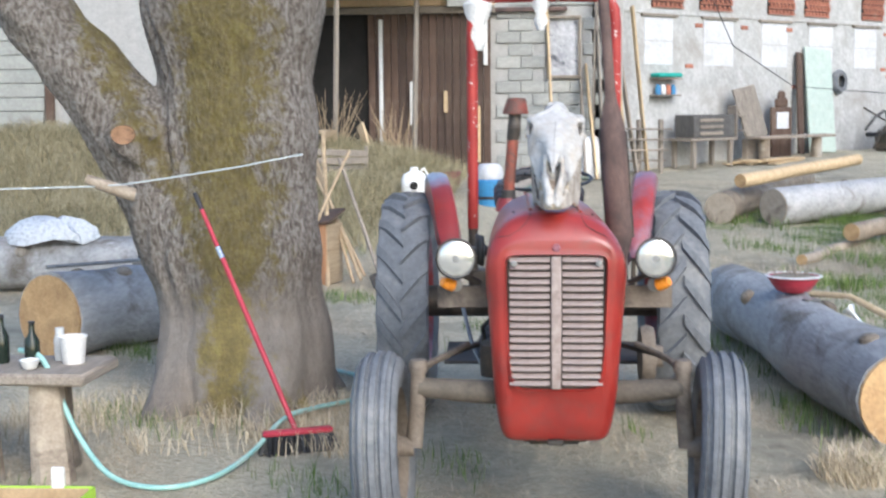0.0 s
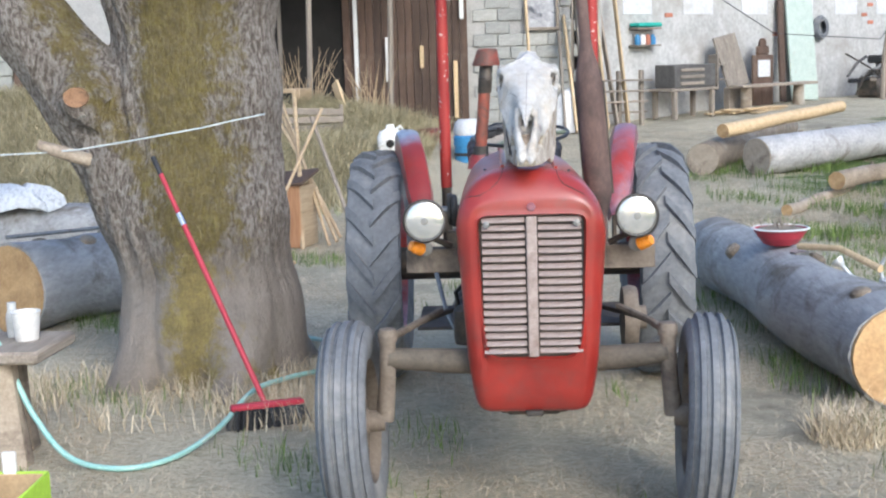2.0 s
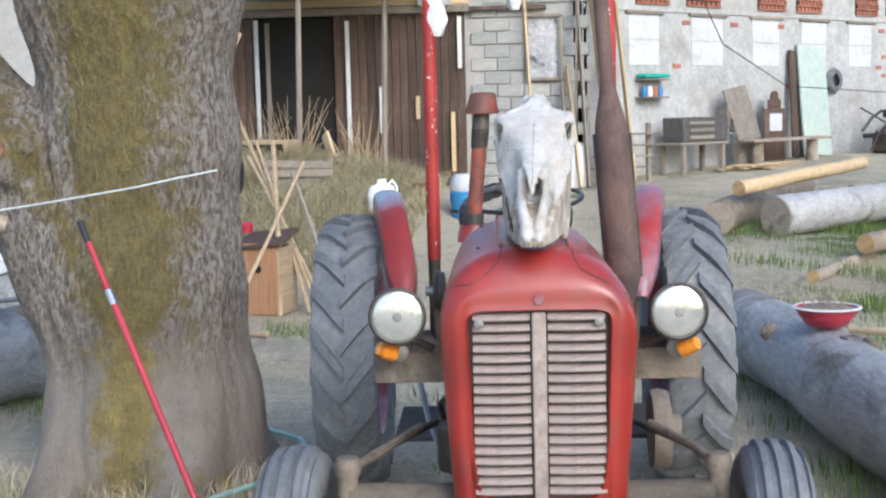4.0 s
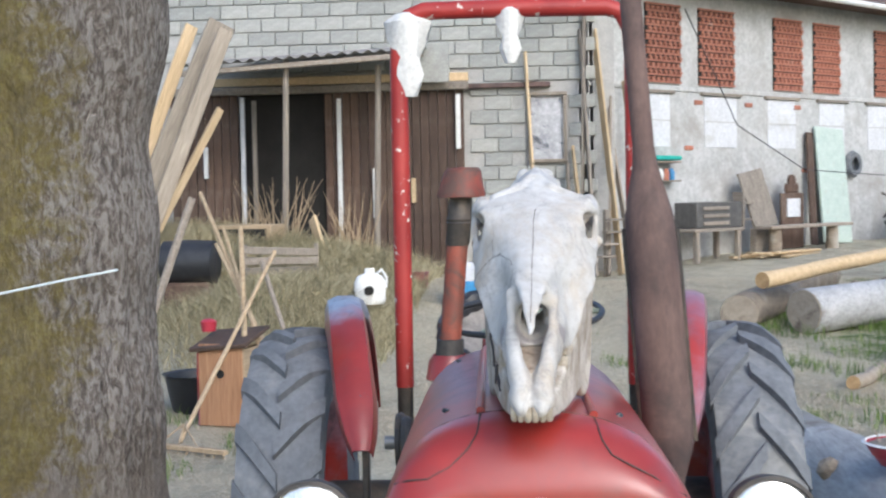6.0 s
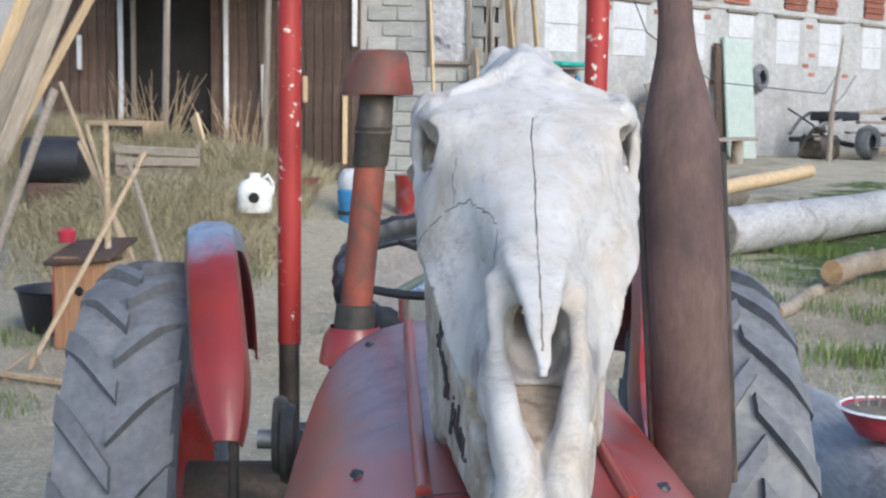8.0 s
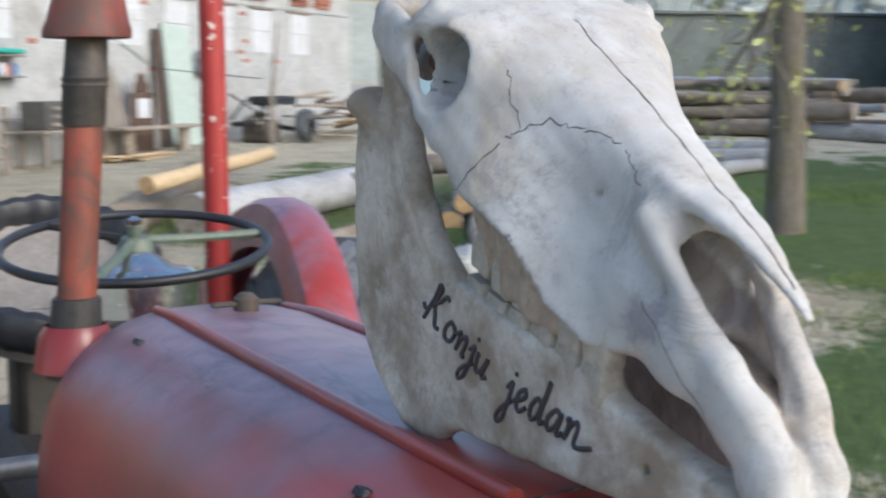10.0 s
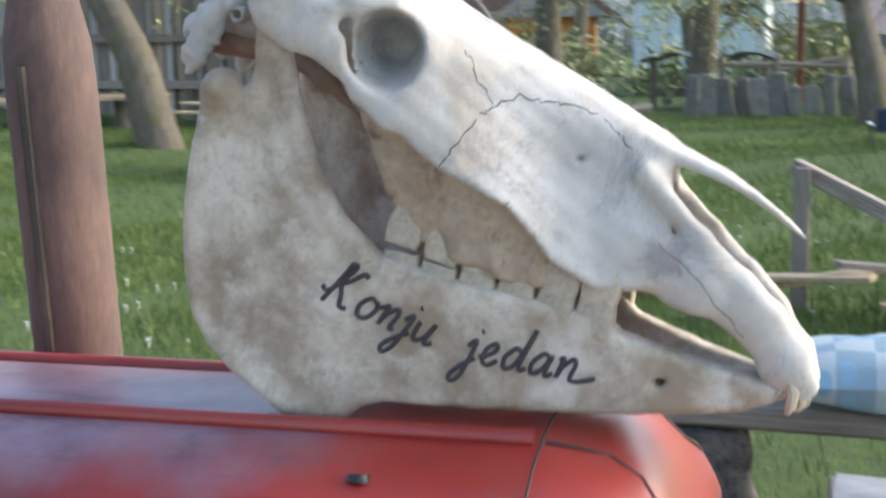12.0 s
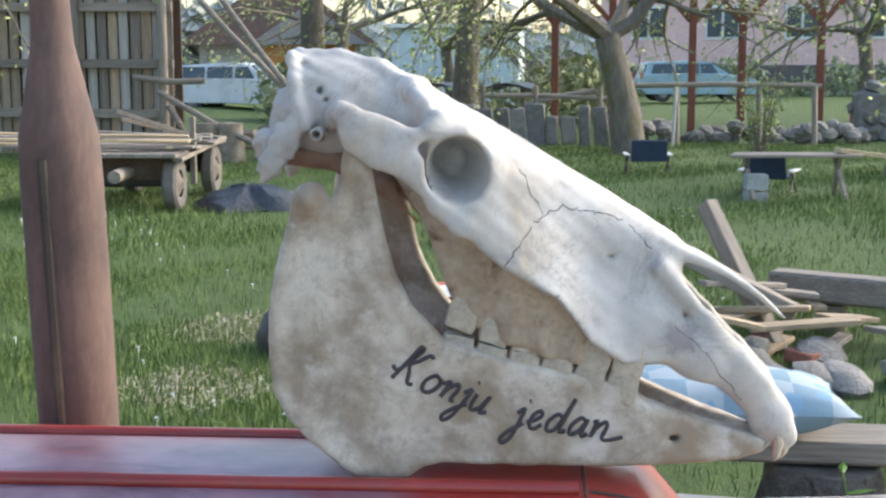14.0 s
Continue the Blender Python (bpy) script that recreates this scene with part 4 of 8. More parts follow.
def front_tyre():
    prof = []
    for u in np.linspace(-1, 1, 33):
        r = .362 - .050 * abs(u) ** 4
        for c in (-.68, -.26, .26, .68):
            if abs(u - c) < .10:
                r -= .014
        prof.append((r, u * .084))
    return lathe([(.222, -.068), (.27, -.083)] + prof + [(.27, .083), (.222, .068)], 44, along_x(), None, False)


tyre_f, rim_f = as_mesh("tyre", front_tyre(), False, 0.5), None
tyre_f.materials.append(M_RUBBER)
rim_f = as_mesh("rim", lathe([(.222, -.068), (.21, -.05), (.20, 0), (.12, .012), (.05, .03), (.035, .055), (.0001, .06), (.0001, -.06), (.045, -.055), (.06, -.02), (.19, -.03)], 28, along_x(), None, False))
rim_f.materials.append(M_DUSTY_IRON)
for sx in (-1, 1):
    wheel = thing("front_wheel", "ribbed narrow front wheel", "")
    wheel.parent = TRACTOR
    wx = .645 if sx < 0 else .605
    ox = sx * (wx - .665)
    wheel.matrix_basis = pose(sx * wx, .22, .36, 0, 0, 180 if sx < 0 else 0) @ pose(0, 0, 0, 0, 2.5, -2 if sx < 0 else -4)
    t = part("tyre", tyre_f, M_RUBBER, wheel, "grey dusty ribbed tyre")
    part("rim", rim_f, M_DUSTY_IRON, wheel)
    part("spindle", tube([(ox + sx * .535, .24, .66), (ox + sx * .54, .235, .50), (ox + sx * .555, .23, .36)], [.028, .03, .034], 12), M_DUSTY_IRON, TRACTOR, "dusty axle spindle")
    part("spindle_cap", lathe([(.034, 0), (.036, .03), (.03, .045), (.0001, .048)], 14, Matrix.Translation((ox + sx * .535, .24, .645))), M_DUSTY_IRON, TRACTOR)
    part("steering_arm", tube([(ox + sx * .53, .25, .655), (sx * .44, .42, .66), (sx * .34, .62, .68)], .014, 8), M_DUSTY_IRON, TRACTOR)
    part("track_rod", tube([(sx * .40, .5, .665), (sx * .3, .95, .62), (sx * .26, 1.35, .66)], .012, 8), M_IRON, TRACTOR)
    part("hub_arm", tube([(ox + sx * .555, .23, .36), (ox + sx * .66, .22, .36)], .04, 12), M_DUSTY_IRON, TRACTOR)
part("front_axle", merged(tube([(-.52, .24, .585), (-.3, .28, .56), (0, .33, .545), (.3, .28, .56), (.48, .24, .585)], [.038, .046, .052, .046, .038], 12), box(0, .40, .48, .22, .2, .13, .02)), M_AXLE, TRACTOR, "oily brown front axle beam")
part("drawbar_bracket", merged(box(0, .24, .395, .24, .05, .03, .006), box(0, .21, .385, .06, .06, .02, .004)), M_IRON, TRACTOR)


def rear_tyre():
    prof = [(.36, -.11), (.43, -.126), (.50, -.133), (.545, -.123), (.562, -.082), (.568, 0), (.562, .082), (.545, .123), (.50, .133), (.43, .126), (.36, .11)]
    return lathe(prof, 48, along_x(), None, False)


def lug(side):
    """One slanting rubber bar of the tread."""
    rs = []
    for s in np.linspace(0, 1, 6):
        x, a = side * (-.006 + .138 * s), .30 * s
        r0 = .562 - .06 * max(0, s - .55) ** 1.3 * 2
        top, w = r0 + .030 - .004 * s, .032 + .012 * s
        rs.append([(x, dr * math.cos(a + da / .57), dr * math.sin(a + da / .57)) for dr, da in ((r0 - .02, -w), (top, -w * .72), (top, w * .72), (r0 - .02, w))])
    return loft(rs)


tyre_r = as_mesh("tyre", rear_tyre(), False, 0.5)
tyre_r.materials.append(M_RUBBER)
lugs = {}
for side in (-1, 1):
    lugs[side] = as_mesh("lug", lug(side), False, 0.5)
    lugs[side].materials.append(M_RUBBER)
rim_r = as_mesh("rim", lathe([(.36, -.11), (.345, -.09), (.335, 0), (.26, .02), (.2, .05), (.1, .06), (.09, .09), (.0001, .095), (.0001, -.05), (.1, -.04), (.33, -.03)], 32, along_x(), None, False))
rim_r.materials.append(M_RED_FADED)
for sx in (-1, 1):
    wheel = thing("rear_wheel", "large lugged rear wheel", "")
    wheel.parent = TRACTOR
    wheel.matrix_basis = pose(.70, 2.42, .588, 20, 0, 0) if sx > 0 else pose(-.71, 2.42, .588, 0, 0, 180) @ pose(0, 0, 0, -160)
    part("tyre", tyre_r, M_RUBBER, wheel, "grey tyre with deep chevron lugs")
    part("rim", rim_r, M_RED_FADED, wheel)
    for k in range(19):
        for side in (-1, 1):
            part("lug", lugs[side], M_RUBBER, wheel).rotation_euler = (2 * math.pi * (k + (0.5 if side > 0 else 0)) / 19, 0, 0)
    rs = []
    for th in np.linspace(154, 22, 28):
        slim = min(1.0, .35 + ((154.5 - th) / 14) ** .5 * .65)
        c, s = math.cos(radians(th)), math.sin(radians(th))
        ring = []
        for u, dr in ((-.075, -.10), (-.073, -.03), (-.062, 0), (-.03, .013), (.03, .013), (.062, 0), (.073, -.03), (.075, -.06), (.066, -.06), (.064, -.03), (.055, -.008), (0, .004), (-.055, -.008), (-.064, -.03), (-.066, -.10)):
            r = .68 + dr
            ring.append((sx * (.45 + .11 * min(1.0, (154 - th) / 64)) + u * .85 * slim, 2.42 + r * c, .588 + r * s))
        rs.append(ring)
    fender = part("fender", loft(rs), M_FENDER if sx < 0 else M_RED_FADED, TRACTOR, "curved red fender with blue-grey worn tip" if sx < 0 else "curved faded mauve-red fender")
    part("fender_stay", box(sx * .455, 2.0, .80, .02, .05, .34, .004), M_IRON, TRACTOR)
    part("footplate", box(sx * .36, 1.55, .47, .22, .5, .015, .003), M_IRON, TRACTOR)

rail = part("roll_bar", tube([(-.363, 2.42, .98), (-.363, 2.42, 2.04), (-.356, 2.42, 2.13), (-.325, 2.42, 2.185), (-.28, 2.42, 2.202), (0, 2.42, 2.205), (.31, 2.42, 2.202), (.358, 2.42, 2.185), (.387, 2.42, 2.13), (.394, 2.42, 2.04), (.394, 2.42, .98)], .029, 14), M_RAIL, TRACTOR, "red roll bar with flaking paint")
for x in (-.363, .394):
    part("rail_socket", merged(tube([(x, 2.42, .62), (x, 2.42, 1.0)], .026, 12), box(x * .9, 2.42, .66, .09, .14, .2, .01)), M_IRON, rail, "dark steel post socket")

# the intake leans a little outwards at its foot
IN_LEAN = Matrix(((1, 0, .09, -.173), (0, 1, .06, 1.245), (0, 0, 1, 1.25), (0, 0, 0, 1)))
stack = part("air_intake", lathe([(.036, -.09), (.034, -.03), (.032, .012), (.028, .014)], 18, IN_LEAN, None, False), M_IRON, TRACTOR, "tall intake pipe with rubber sleeve")
part("intake_pipe", lathe([(.0255, -.01), (.0255, .12), (.0252, .25)], 18, IN_LEAN, None, False), M_PIPE, stack, "scorched orange-red pipe")
part("intake_neck", lathe([(.0265, .235), (.029, .24), (.029, .285), (.031, .288), (.029, .292), (.031, .298), (.029, .302), (.027, .36)], 18, IN_LEAN, None, False), M_IRON, stack)
part("intake_cap", lathe([(.02, .348), (.057, .350), (.0575, .360), (.053, .372), (.044, .412), (.036, .420), (.0001, .422)], 24, IN_LEAN), M_PIPE, stack, "flared rusty red cap")
part("intake_hood_patch", lathe([(.052, -.08), (.048, -.036), (.040, -.022), (.034, -.08)], 18, IN_LEAN, None, False), M_RED, stack, "red collar on the hood")

rs = []
EX = lambda z: .278 + (z - 1.25) * -.075
EY = .842
for z, rx, ry in ((.86, .022, .022), (1.0, .024, .024), (1.035, .034, .032), (1.08, .049, .043), (1.12, .0525, .0465), (1.3, .0525, .047), (1.5, .0525, .047), (1.555, .050, .045), (1.61, .038, .034), (1.66, .026, .024), (1.70, .0225, .0225), (2.45, .0225, .0225)):
    rs.append([(EX(z) + rx * math.cos(2 * math.pi * k / 24), EY + ry * math.sin(2 * math.pi * k / 24), z) for k in range(24)])
muffler = part("exhaust_pipe", loft(rs), M_RUST, TRACTOR, "brown rusted upright exhaust with flat oval muffler")
for ang in (176, -4):
    ca, sa = math.cos(radians(ang)), math.sin(radians(ang))
    part("muffler_seam", tube([(EX(z) + .0525 * ca, EY + .047 * sa, z) for z in (1.09, 1.3, 1.53)], .0065, 8), M_IRON, muffler, "dark folded seam")
part("exhaust_elbow", tube([(.305, EY, .90), (.28, EY, .84), (.2, EY, .82)], .026, 12), M_RUST, muffler)

part("engine", merged(box(0, .75, .72, .34, 1.0, .46, .03), merged(box(0, .75, .42, .26, .9, .16, .04), box(.2, .9, .72, .1, .4, .2, .02))), M_IRON, TRACTOR, "greasy dark engine block")
part("gearbox", merged(box(0, 1.85, .62, .32, 1.35, .46, .05), tube([(-.62, 2.42, .588), (.62, 2.42, .588)], .085, 16)), M_IRON, TRACTOR)
for k in range(3):
    part("oil_filter", lathe([(.045, 0), (.05, .02), (.05, .13), (.03, .15)], 14, Matrix.Translation((-.24, .62 + k * .16, .55))), M_IRON, TRACTOR)
part("wheel_weight", lathe([(.04, -.03), (.13, -.03), (.14, 0), (.13, .03), (.05, .04), (.05, .07), (.0001, .07)], 20, along_x(.44, 1.2, .52)), M_DUSTY_IRON, TRACTOR)
for k, yy in enumerate((1.30, 1.36)):
    part("pedal_disc", lathe([(.02, -.012), (.07, -.012), (.075, 0), (.07, .012), (.03, .016), (.02, .03)], 22, along_x(-.30 - .02 * k, yy + .22, .96)), M_IRON, TRACTOR, "dark pedal pulley disc")
part("pedal_shaft", tube([(-.36, 1.55, .96), (-.15, 1.55, .96)], .018, 10), M_STEEL, TRACTOR)
part("fuel_line", tube([(-.2, .5, .85), (-.28, .62, .75), (-.26, .8, .6), (-.2, .95, .7)], .008, 6), M_BLACK, TRACTOR)
part("clutch_rod", tube([(-.26, .75, .52), (-.33, 1.0, .6), (-.38, 1.2, .75)], .01, 6), M_STEEL, TRACTOR)

# steering wheel, dash and seat
dash = part("dash", lathe([(.10, 1.18), (.10, 1.235), (.085, 1.247), (.06, 1.252), (.03, 1.27), (.022, 1.275)], 20, Matrix.Translation((.0, 1.60, 0))), M_CHROME, TRACTOR, "silver dash ring")
sw = thing("steering_wheel", "thin black steering wheel with three spokes", "")
sw.parent = TRACTOR
sw.matrix_basis = pose(.005, 1.63, 1.282, 8.5, -2, -6)
part("wheel_rim", loft([[((.214 + .0082 * math.cos(b)) * math.cos(a), (.214 + .0082 * math.cos(b)) * math.sin(a), .008 * math.sin(b)) for b in np.linspace(0, 2 * math.pi, 10, endpoint=False)] for a in np.linspace(0, 2 * math.pi, 49)], True, False), M_BLACK, sw)
M_GREENISH = surface("worn_green_spoke_paint", (0.08, 0.11, 0.08), (0.17, 0.20, 0.15), 20, 0.5, 0.2, 0.002)
for k in range(3):
    a = radians(120 * k + 4)
    part("spoke", tube([(.02 * math.cos(a), .02 * math.sin(a), .008), (.1 * math.cos(a), .1 * math.sin(a), .003), (.207 * math.cos(a), .207 * math.sin(a), 0)], .008, 8), M_GREENISH if k != 1 else M_IRON, sw)
part("hub", lathe([(.03, -.03), (.03, .0), (.022, .014), (.012, .016), (.013, .034), (.006, .038), (.0001, .038)], 16), M_GREENISH, sw)
part("hub_nut", lathe([(.012, .03), (.012, .044), (.005, .048), (.0001, .048)], 6), M_CHROME, sw)
seat = thing("seat", "round tractor seat under a grey cloth cover with dark gathered rim", "")
seat.parent = TRACTOR
seat.matrix_basis = pose(-.015, 2.28, 1.14, 30, 0, 0)
part("cushion", lathe([(.0001, .0), (.12, .006), (.19, .03), (.215, .06), (.22, .02), (.2, -.05), (.1, -.08), (.0001, -.085)], 32), M_CLOTH, seat)
rs = []
for a in np.linspace(0, 2 * math.pi, 97):
    wob = .003 * math.sin(a * 26) + .0025 * math.sin(a * 9 + 1)
    rs.append([((.205 + (.032 + wob) * math.cos(b)) * math.cos(a), (.205 + (.032 + wob) * math.cos(b)) * math.sin(a), .03 + (.045 + wob) * math.sin(b)) for b in np.linspace(0, 2 * math.pi, 10, endpoint=False)])
part("cover_rim", loft(rs, True, False), M_BLACK, seat, "dark puckered elastic rim")
part("seat_post", box(-.04, 2.25, .93, .12, .14, .34, .02), M_IRON, TRACTOR)


# ---- the horse skull on the hood ----
from mathutils.bvhtree import BVHTree

SKULL = thing("horse_skull", "bleached horse skull with lower jaw lying on the red hood", "animal skull", (0, .3, 1.25))
BASE = np.array((0, .3, 1.25))
P = grid((-.125, .035, 1.243), (.125, .575, 1.662), .0029)
Q = P.copy()
Q[..., 0] = np.abs(Q[..., 0])


def chain(pts, k=0.012, field=None):
    """Round cones through ((x, y, z), radius, stretch) stations, melted together."""
    out = field
    for (a, ra, s), (b, rb, _) in zip(pts, pts[1:]):
        d = d_bone(Q, a, b, ra, rb, s)
        out = d if out is None else smin(out, d, k)
    return out


ONE = (1, 1, 1)
def over(y, *pairs):
    """A value that runs smoothly along the skull's length."""
    return np.interp(y, [v[0] for v in pairs], [v[1] for v in pairs])


qx, qy, qz = Q[..., 0], Q[..., 1], Q[..., 2]
rough = np.sin(P[..., 0] * 91 + P[..., 1] * 57) * np.sin(P[..., 1] * 83 + P[..., 2] * 71) * np.sin(P[..., 2] * 97 - P[..., 0] * 63)
rough = rough + .6 * np.sin(P[..., 0] * 210 + P[..., 2] * 150) * np.sin(P[..., 1] * 190 - P[..., 2] * 120)
# forehead and face: a roof, flat cheeks and a sharp lower edge along the facial crest
roof = over(qy, (.15, 1.472), (.21, 1.511), (.264, 1.543), (.319, 1.576), (.373, 1.604), (.42, 1.622))
wide = over(qy, (.15, .028), (.21, .036), (.264, .050), (.31, .074), (.345, .097), (.38, .100), (.41, .082), (.435, .045))
edge = over(qy, (.15, 1.372), (.185, 1.362), (.205, 1.364), (.235, 1.385), (.256, 1.416), (.266, 1.428), (.297, 1.446), (.317, 1.459), (.343, 1.481), (.369, 1.503), (.389, 1.545), (.41, 1.555))
wout = over(qy, (.15, .040), (.19, .056), (.225, .070), (.262, .087), (.30, .100), (.34, .102), (.385, .102), (.41, .06), (.43, .04))
drop = over(qy, (.15, .010), (.26, .014), (.31, .018), (.345, .010), (.372, .013), (.40, .03))
cheek = wide + (wout - wide) * np.clip((roof - drop - qz) / np.maximum(roof - drop - edge, .01), 0, 1) ** 1.25
cheek = cheek - .005 * np.exp(-(((qy - .235) / .03) ** 2 + ((qz - 1.452) / .022) ** 2)) + .004 * np.exp(-(((qy - .30) / .03) ** 2 + ((qz - 1.475) / .02) ** 2))
D = smax((qz - roof + drop * (qx / wide) ** 2) * .85, (qx - cheek) * .8, .018)
D = smax(D, (edge - qz) * .8, .005)
D = smax(D, smax(qy - .420 + .42 * qx, .152 - qy, .01), .010)
# the temple hollow takes the back of the brow away before the braincase is added
D = smax(D, -d_ball(Q, (.084, .424, 1.602), (.042, .036, .030)), .004)
# braincase: rounded sections under the long crown line
top = over(qy, (.36, 1.596), (.40, 1.618), (.433, 1.636), (.466, 1.643), (.50, 1.647), (.525, 1.640))
low = over(qy, (.36, 1.530), (.40, 1.540), (.45, 1.545), (.50, 1.548), (.53, 1.555))
half = over(qy, (.36, .060), (.40, .041), (.43, .037), (.46, .042), (.49, .045), (.515, .040), (.535, .030))
ell = (np.sqrt((qx / half) ** 2 + ((qz - (top + low) / 2) / ((top - low) / 2)) ** 2) - 1) * .032
D = smin(D, smax(smax(ell, qy - .523 - .25 * (1.60 - qz), .01), .375 - qy, .02), .010)
# nuchal crest: a thin raised plate across the back
D = smin(D, chain([((0, .519, 1.646), .0045, (2.2, 1, 1)), ((.022, .519, 1.643), .0035, ONE), ((.037, .515, 1.622), .0028, ONE), ((.047, .508, 1.598), .003, ONE), ((.052, .500, 1.580), .006, ONE)]), .012)
D = smin(D, chain([((0, .515, 1.645), .006, ONE), ((0, .478, 1.643), .006, ONE), ((.006, .44, 1.633), .006, ONE), ((.03, .405, 1.615), .007, ONE), ((.07, .385, 1.600), .006, ONE)]), .008)
# occiput, its two condyles and the pointed processes beside them
D = smin(D, chain([((0, .520, 1.592), .025, (1.2, 1, 1)), ((0, .532, 1.570), .017, (1.2, 1, 1))]), .006)
D = smin(D, d_ball(Q, (.022, .545, 1.557), (.013, .014, .020)), .004)
D = smin(D, chain([((.046, .508, 1.588), .009, (.6, 1, 1)), ((.049, .521, 1.566), .0085, (.45, 1, 1)), ((.047, .533, 1.545), .0065, (.5, 1, 1)), ((.044, .540, 1.531), .004, (.7, 1, 1))]), .004)
# the arch: root at the temple, thick knob over the jaw joint, thin bar under the eye
D = smin(D, chain([((.040, .470, 1.586), .015, ONE), ((.072, .462, 1.592), .011, ONE), ((.094, .452, 1.592), .009, (.7, 1, 1)), ((.099, .440, 1.577), .0175, (.45, 1, 1)), ((.101, .424, 1.566), .0165, (.42, 1, 1)), ((.103, .404, 1.555), .0135, (.40, 1, 1)), ((.103, .388, 1.541), .009, (.5, 1, 1)), ((.101, .372, 1.514), .0070, (.6, 1, 1)), ((.099, .352, 1.494), .009, (.6, 1, 1))], .007), .006)
D = smin(D, chain([((.088, .372, 1.588), .008, ONE), ((.097, .380, 1.579), .006, ONE), ((.101, .392, 1.574), .005, ONE), ((.100, .412, 1.577), .008, (.6, 1, 1)), ((.099, .428, 1.578), .012, (.6, 1, 1))], .006), .008)
# nasal spike, and the two bars that carry the front teeth
blade = over(qy, (.050, 1.395), (.057, 1.4005), (.075, 1.417), (.092, 1.4305), (.110, 1.442), (.129, 1.453), (.155, 1.465), (.19, 1.478))
thick = over(qy, (.050, .002), (.19, .008))
wing = over(qy, (.050, .003), (.12, .017), (.19, .030))
D = smin(D, smax(smax(abs(qz - blade + 5 * qx * qx) - thick, qx - wing, .005) * .75, smax(.053 - qy, qy - .188, .003), .003), .006)
D = smin(D, chain([((.034, .172, 1.450), .008, ONE), ((.030, .13, 1.400), .0080, ONE), ((.024, .100, 1.366), .0095, ONE), ((.016, .080, 1.340), .0115, ONE), ((.011, .064, 1.314), .0125, ONE)], .008), .008)
D = smin(D, chain([((.041, .19, 1.392), .022, (.5, 1, 1)), ((.036, .134, 1.368), .018, (.40, 1, 1)), ((.028, .095, 1.343), .014, (.6, 1, 1)), ((.018, .066, 1.303), .017, (.8, 1, 1)), ((.014, .055, 1.289), .013, (1.2, 1, 1))], .010), .010)
# hollows: eye sockets, nose, ear, nerve holes
D = smax(D, -d_bone(Q, (.120, .348, 1.5435), (.032, .366, 1.549), .0345, .017, (1, 1, 1)), .003)
D = smax(D, -d_bone(Q, (0, .33, 1.472), (0, .135, 1.386), .026, .021, (1.0, 1, 1)), .004)
D = smax(D, -d_bone(Q, (0, .172, 1.434), (0, .128, 1.402), .014, .016, (1.6, 1, 1)), .004)
D = smax(D, -d_bone(Q, (.0, .140, 1.410), (.0, .086, 1.362), .021, .014, (1.0, 1, 1)), .003)
D = smax(D, -d_bone(Q, (.0, .086, 1.362), (.0, .062, 1.334), .014, .005, (1.0, 1, 1)), .003)
D = smin(D, d_bone(Q, (0, .082, 1.326), (0, .060, 1.298), .010, .011, (2.4, 1, 1)), .008)
D = smax(D, -d_ball(Q, (0, .056, 1.331), (.004, .02, .007)), .003)
D = smin(D, smax(d_ball(Q, (.058, .487, 1.573), (.016, .0075, .0075)), -d_ball(Q, (.075, .487, 1.573), (.02, .0045, .0045)), .002), .002)
D = smax(D, -d_ball(Q, (.060, .473, 1.568), (.022, .006, .010)), .003)
D = smax(D, -d_ball(Q, (.040, .489, 1.612), (.012, .0032, .0032)), .0015)
D = smax(D, -d_ball(Q, (.040, .483, 1.604), (.012, .0022, .0022)), .0015)
D = smax(D, -d_ball(Q, (.058, .219, 1.460), (.022, .0062, .0040)), .0015)
D = smax(D, -d_ball(Q, (.021, .160, 1.480), (.0025, .003, .006)), .0015)
D = smax(D, -d_ball(Q, (0, .575, 1.568), (.014, .045, .015)), .004)
D = smax(D, -d_ball(Q, (.003, .330, 1.590), (.0045, .006, .010)), .002)
D = smax(D, -d_ball(Q, (0, .47, 1.512), (.028, .07, .022)), .008)
crumble = np.sin(P[..., 1] * 330 + 3 * np.sin(P[..., 2] * 140)) * np.sin(P[..., 2] * 290 + 2 * np.sin(P[..., 0] * 170)) * np.clip((qy - .485) / .03, 0, 1)
D = smax(D, -d_ball(Q, (.034, .556, 1.548), (.012, .010, .018)), .004)
V, F = nets(P, D + .0006 * rough + .0012 * crumble)
cranium = part("cranium", fast_mesh("cranium", V - BASE, F, M_BONE, True), M_BONE, SKULL, "chalk-white upper skull with cracks and stains")
tree_c = BVHTree.FromPolygons(V.tolist(), F.tolist())

# brown bone under the braincase
D = chain([((0, .530, 1.556), .016, (1.6, 1, 1)), ((0, .47, 1.546), .013, (1.6, 1, 1)), ((0, .40, 1.520), .013, (1.3, 1, 1))])
D = smin(D, chain([((.020, .47, 1.540), .007, ONE), ((.026, .43, 1.520), .005, (.6, 1, 1)), ((.030, .40, 1.490), .004, (.6, 1, 1))]), .01)
V4, F4 = nets(P, D + .0011 * rough)
part("skull_base", fast_mesh("skull_base", V4 - BASE, F4, M_BROWN_BONE, True), M_BROWN_BONE, SKULL, "brown bone under the braincase")
# thin grey-brown floor of the nose
D = smax(d_bone(Q, (0, .26, 1.400), (0, .085, 1.338), .004, .004, (8, 1, 1)), qx - over(qy, (.07, .012), (.10, .024), (.13, .031), (.26, .04)), .002)
V5, F5 = nets(P, D)
part("palate", fast_mesh("palate", V5 - BASE, F5, M_MAXILLA, True), M_MAXILLA, SKULL, "grey-brown floor of the nose")

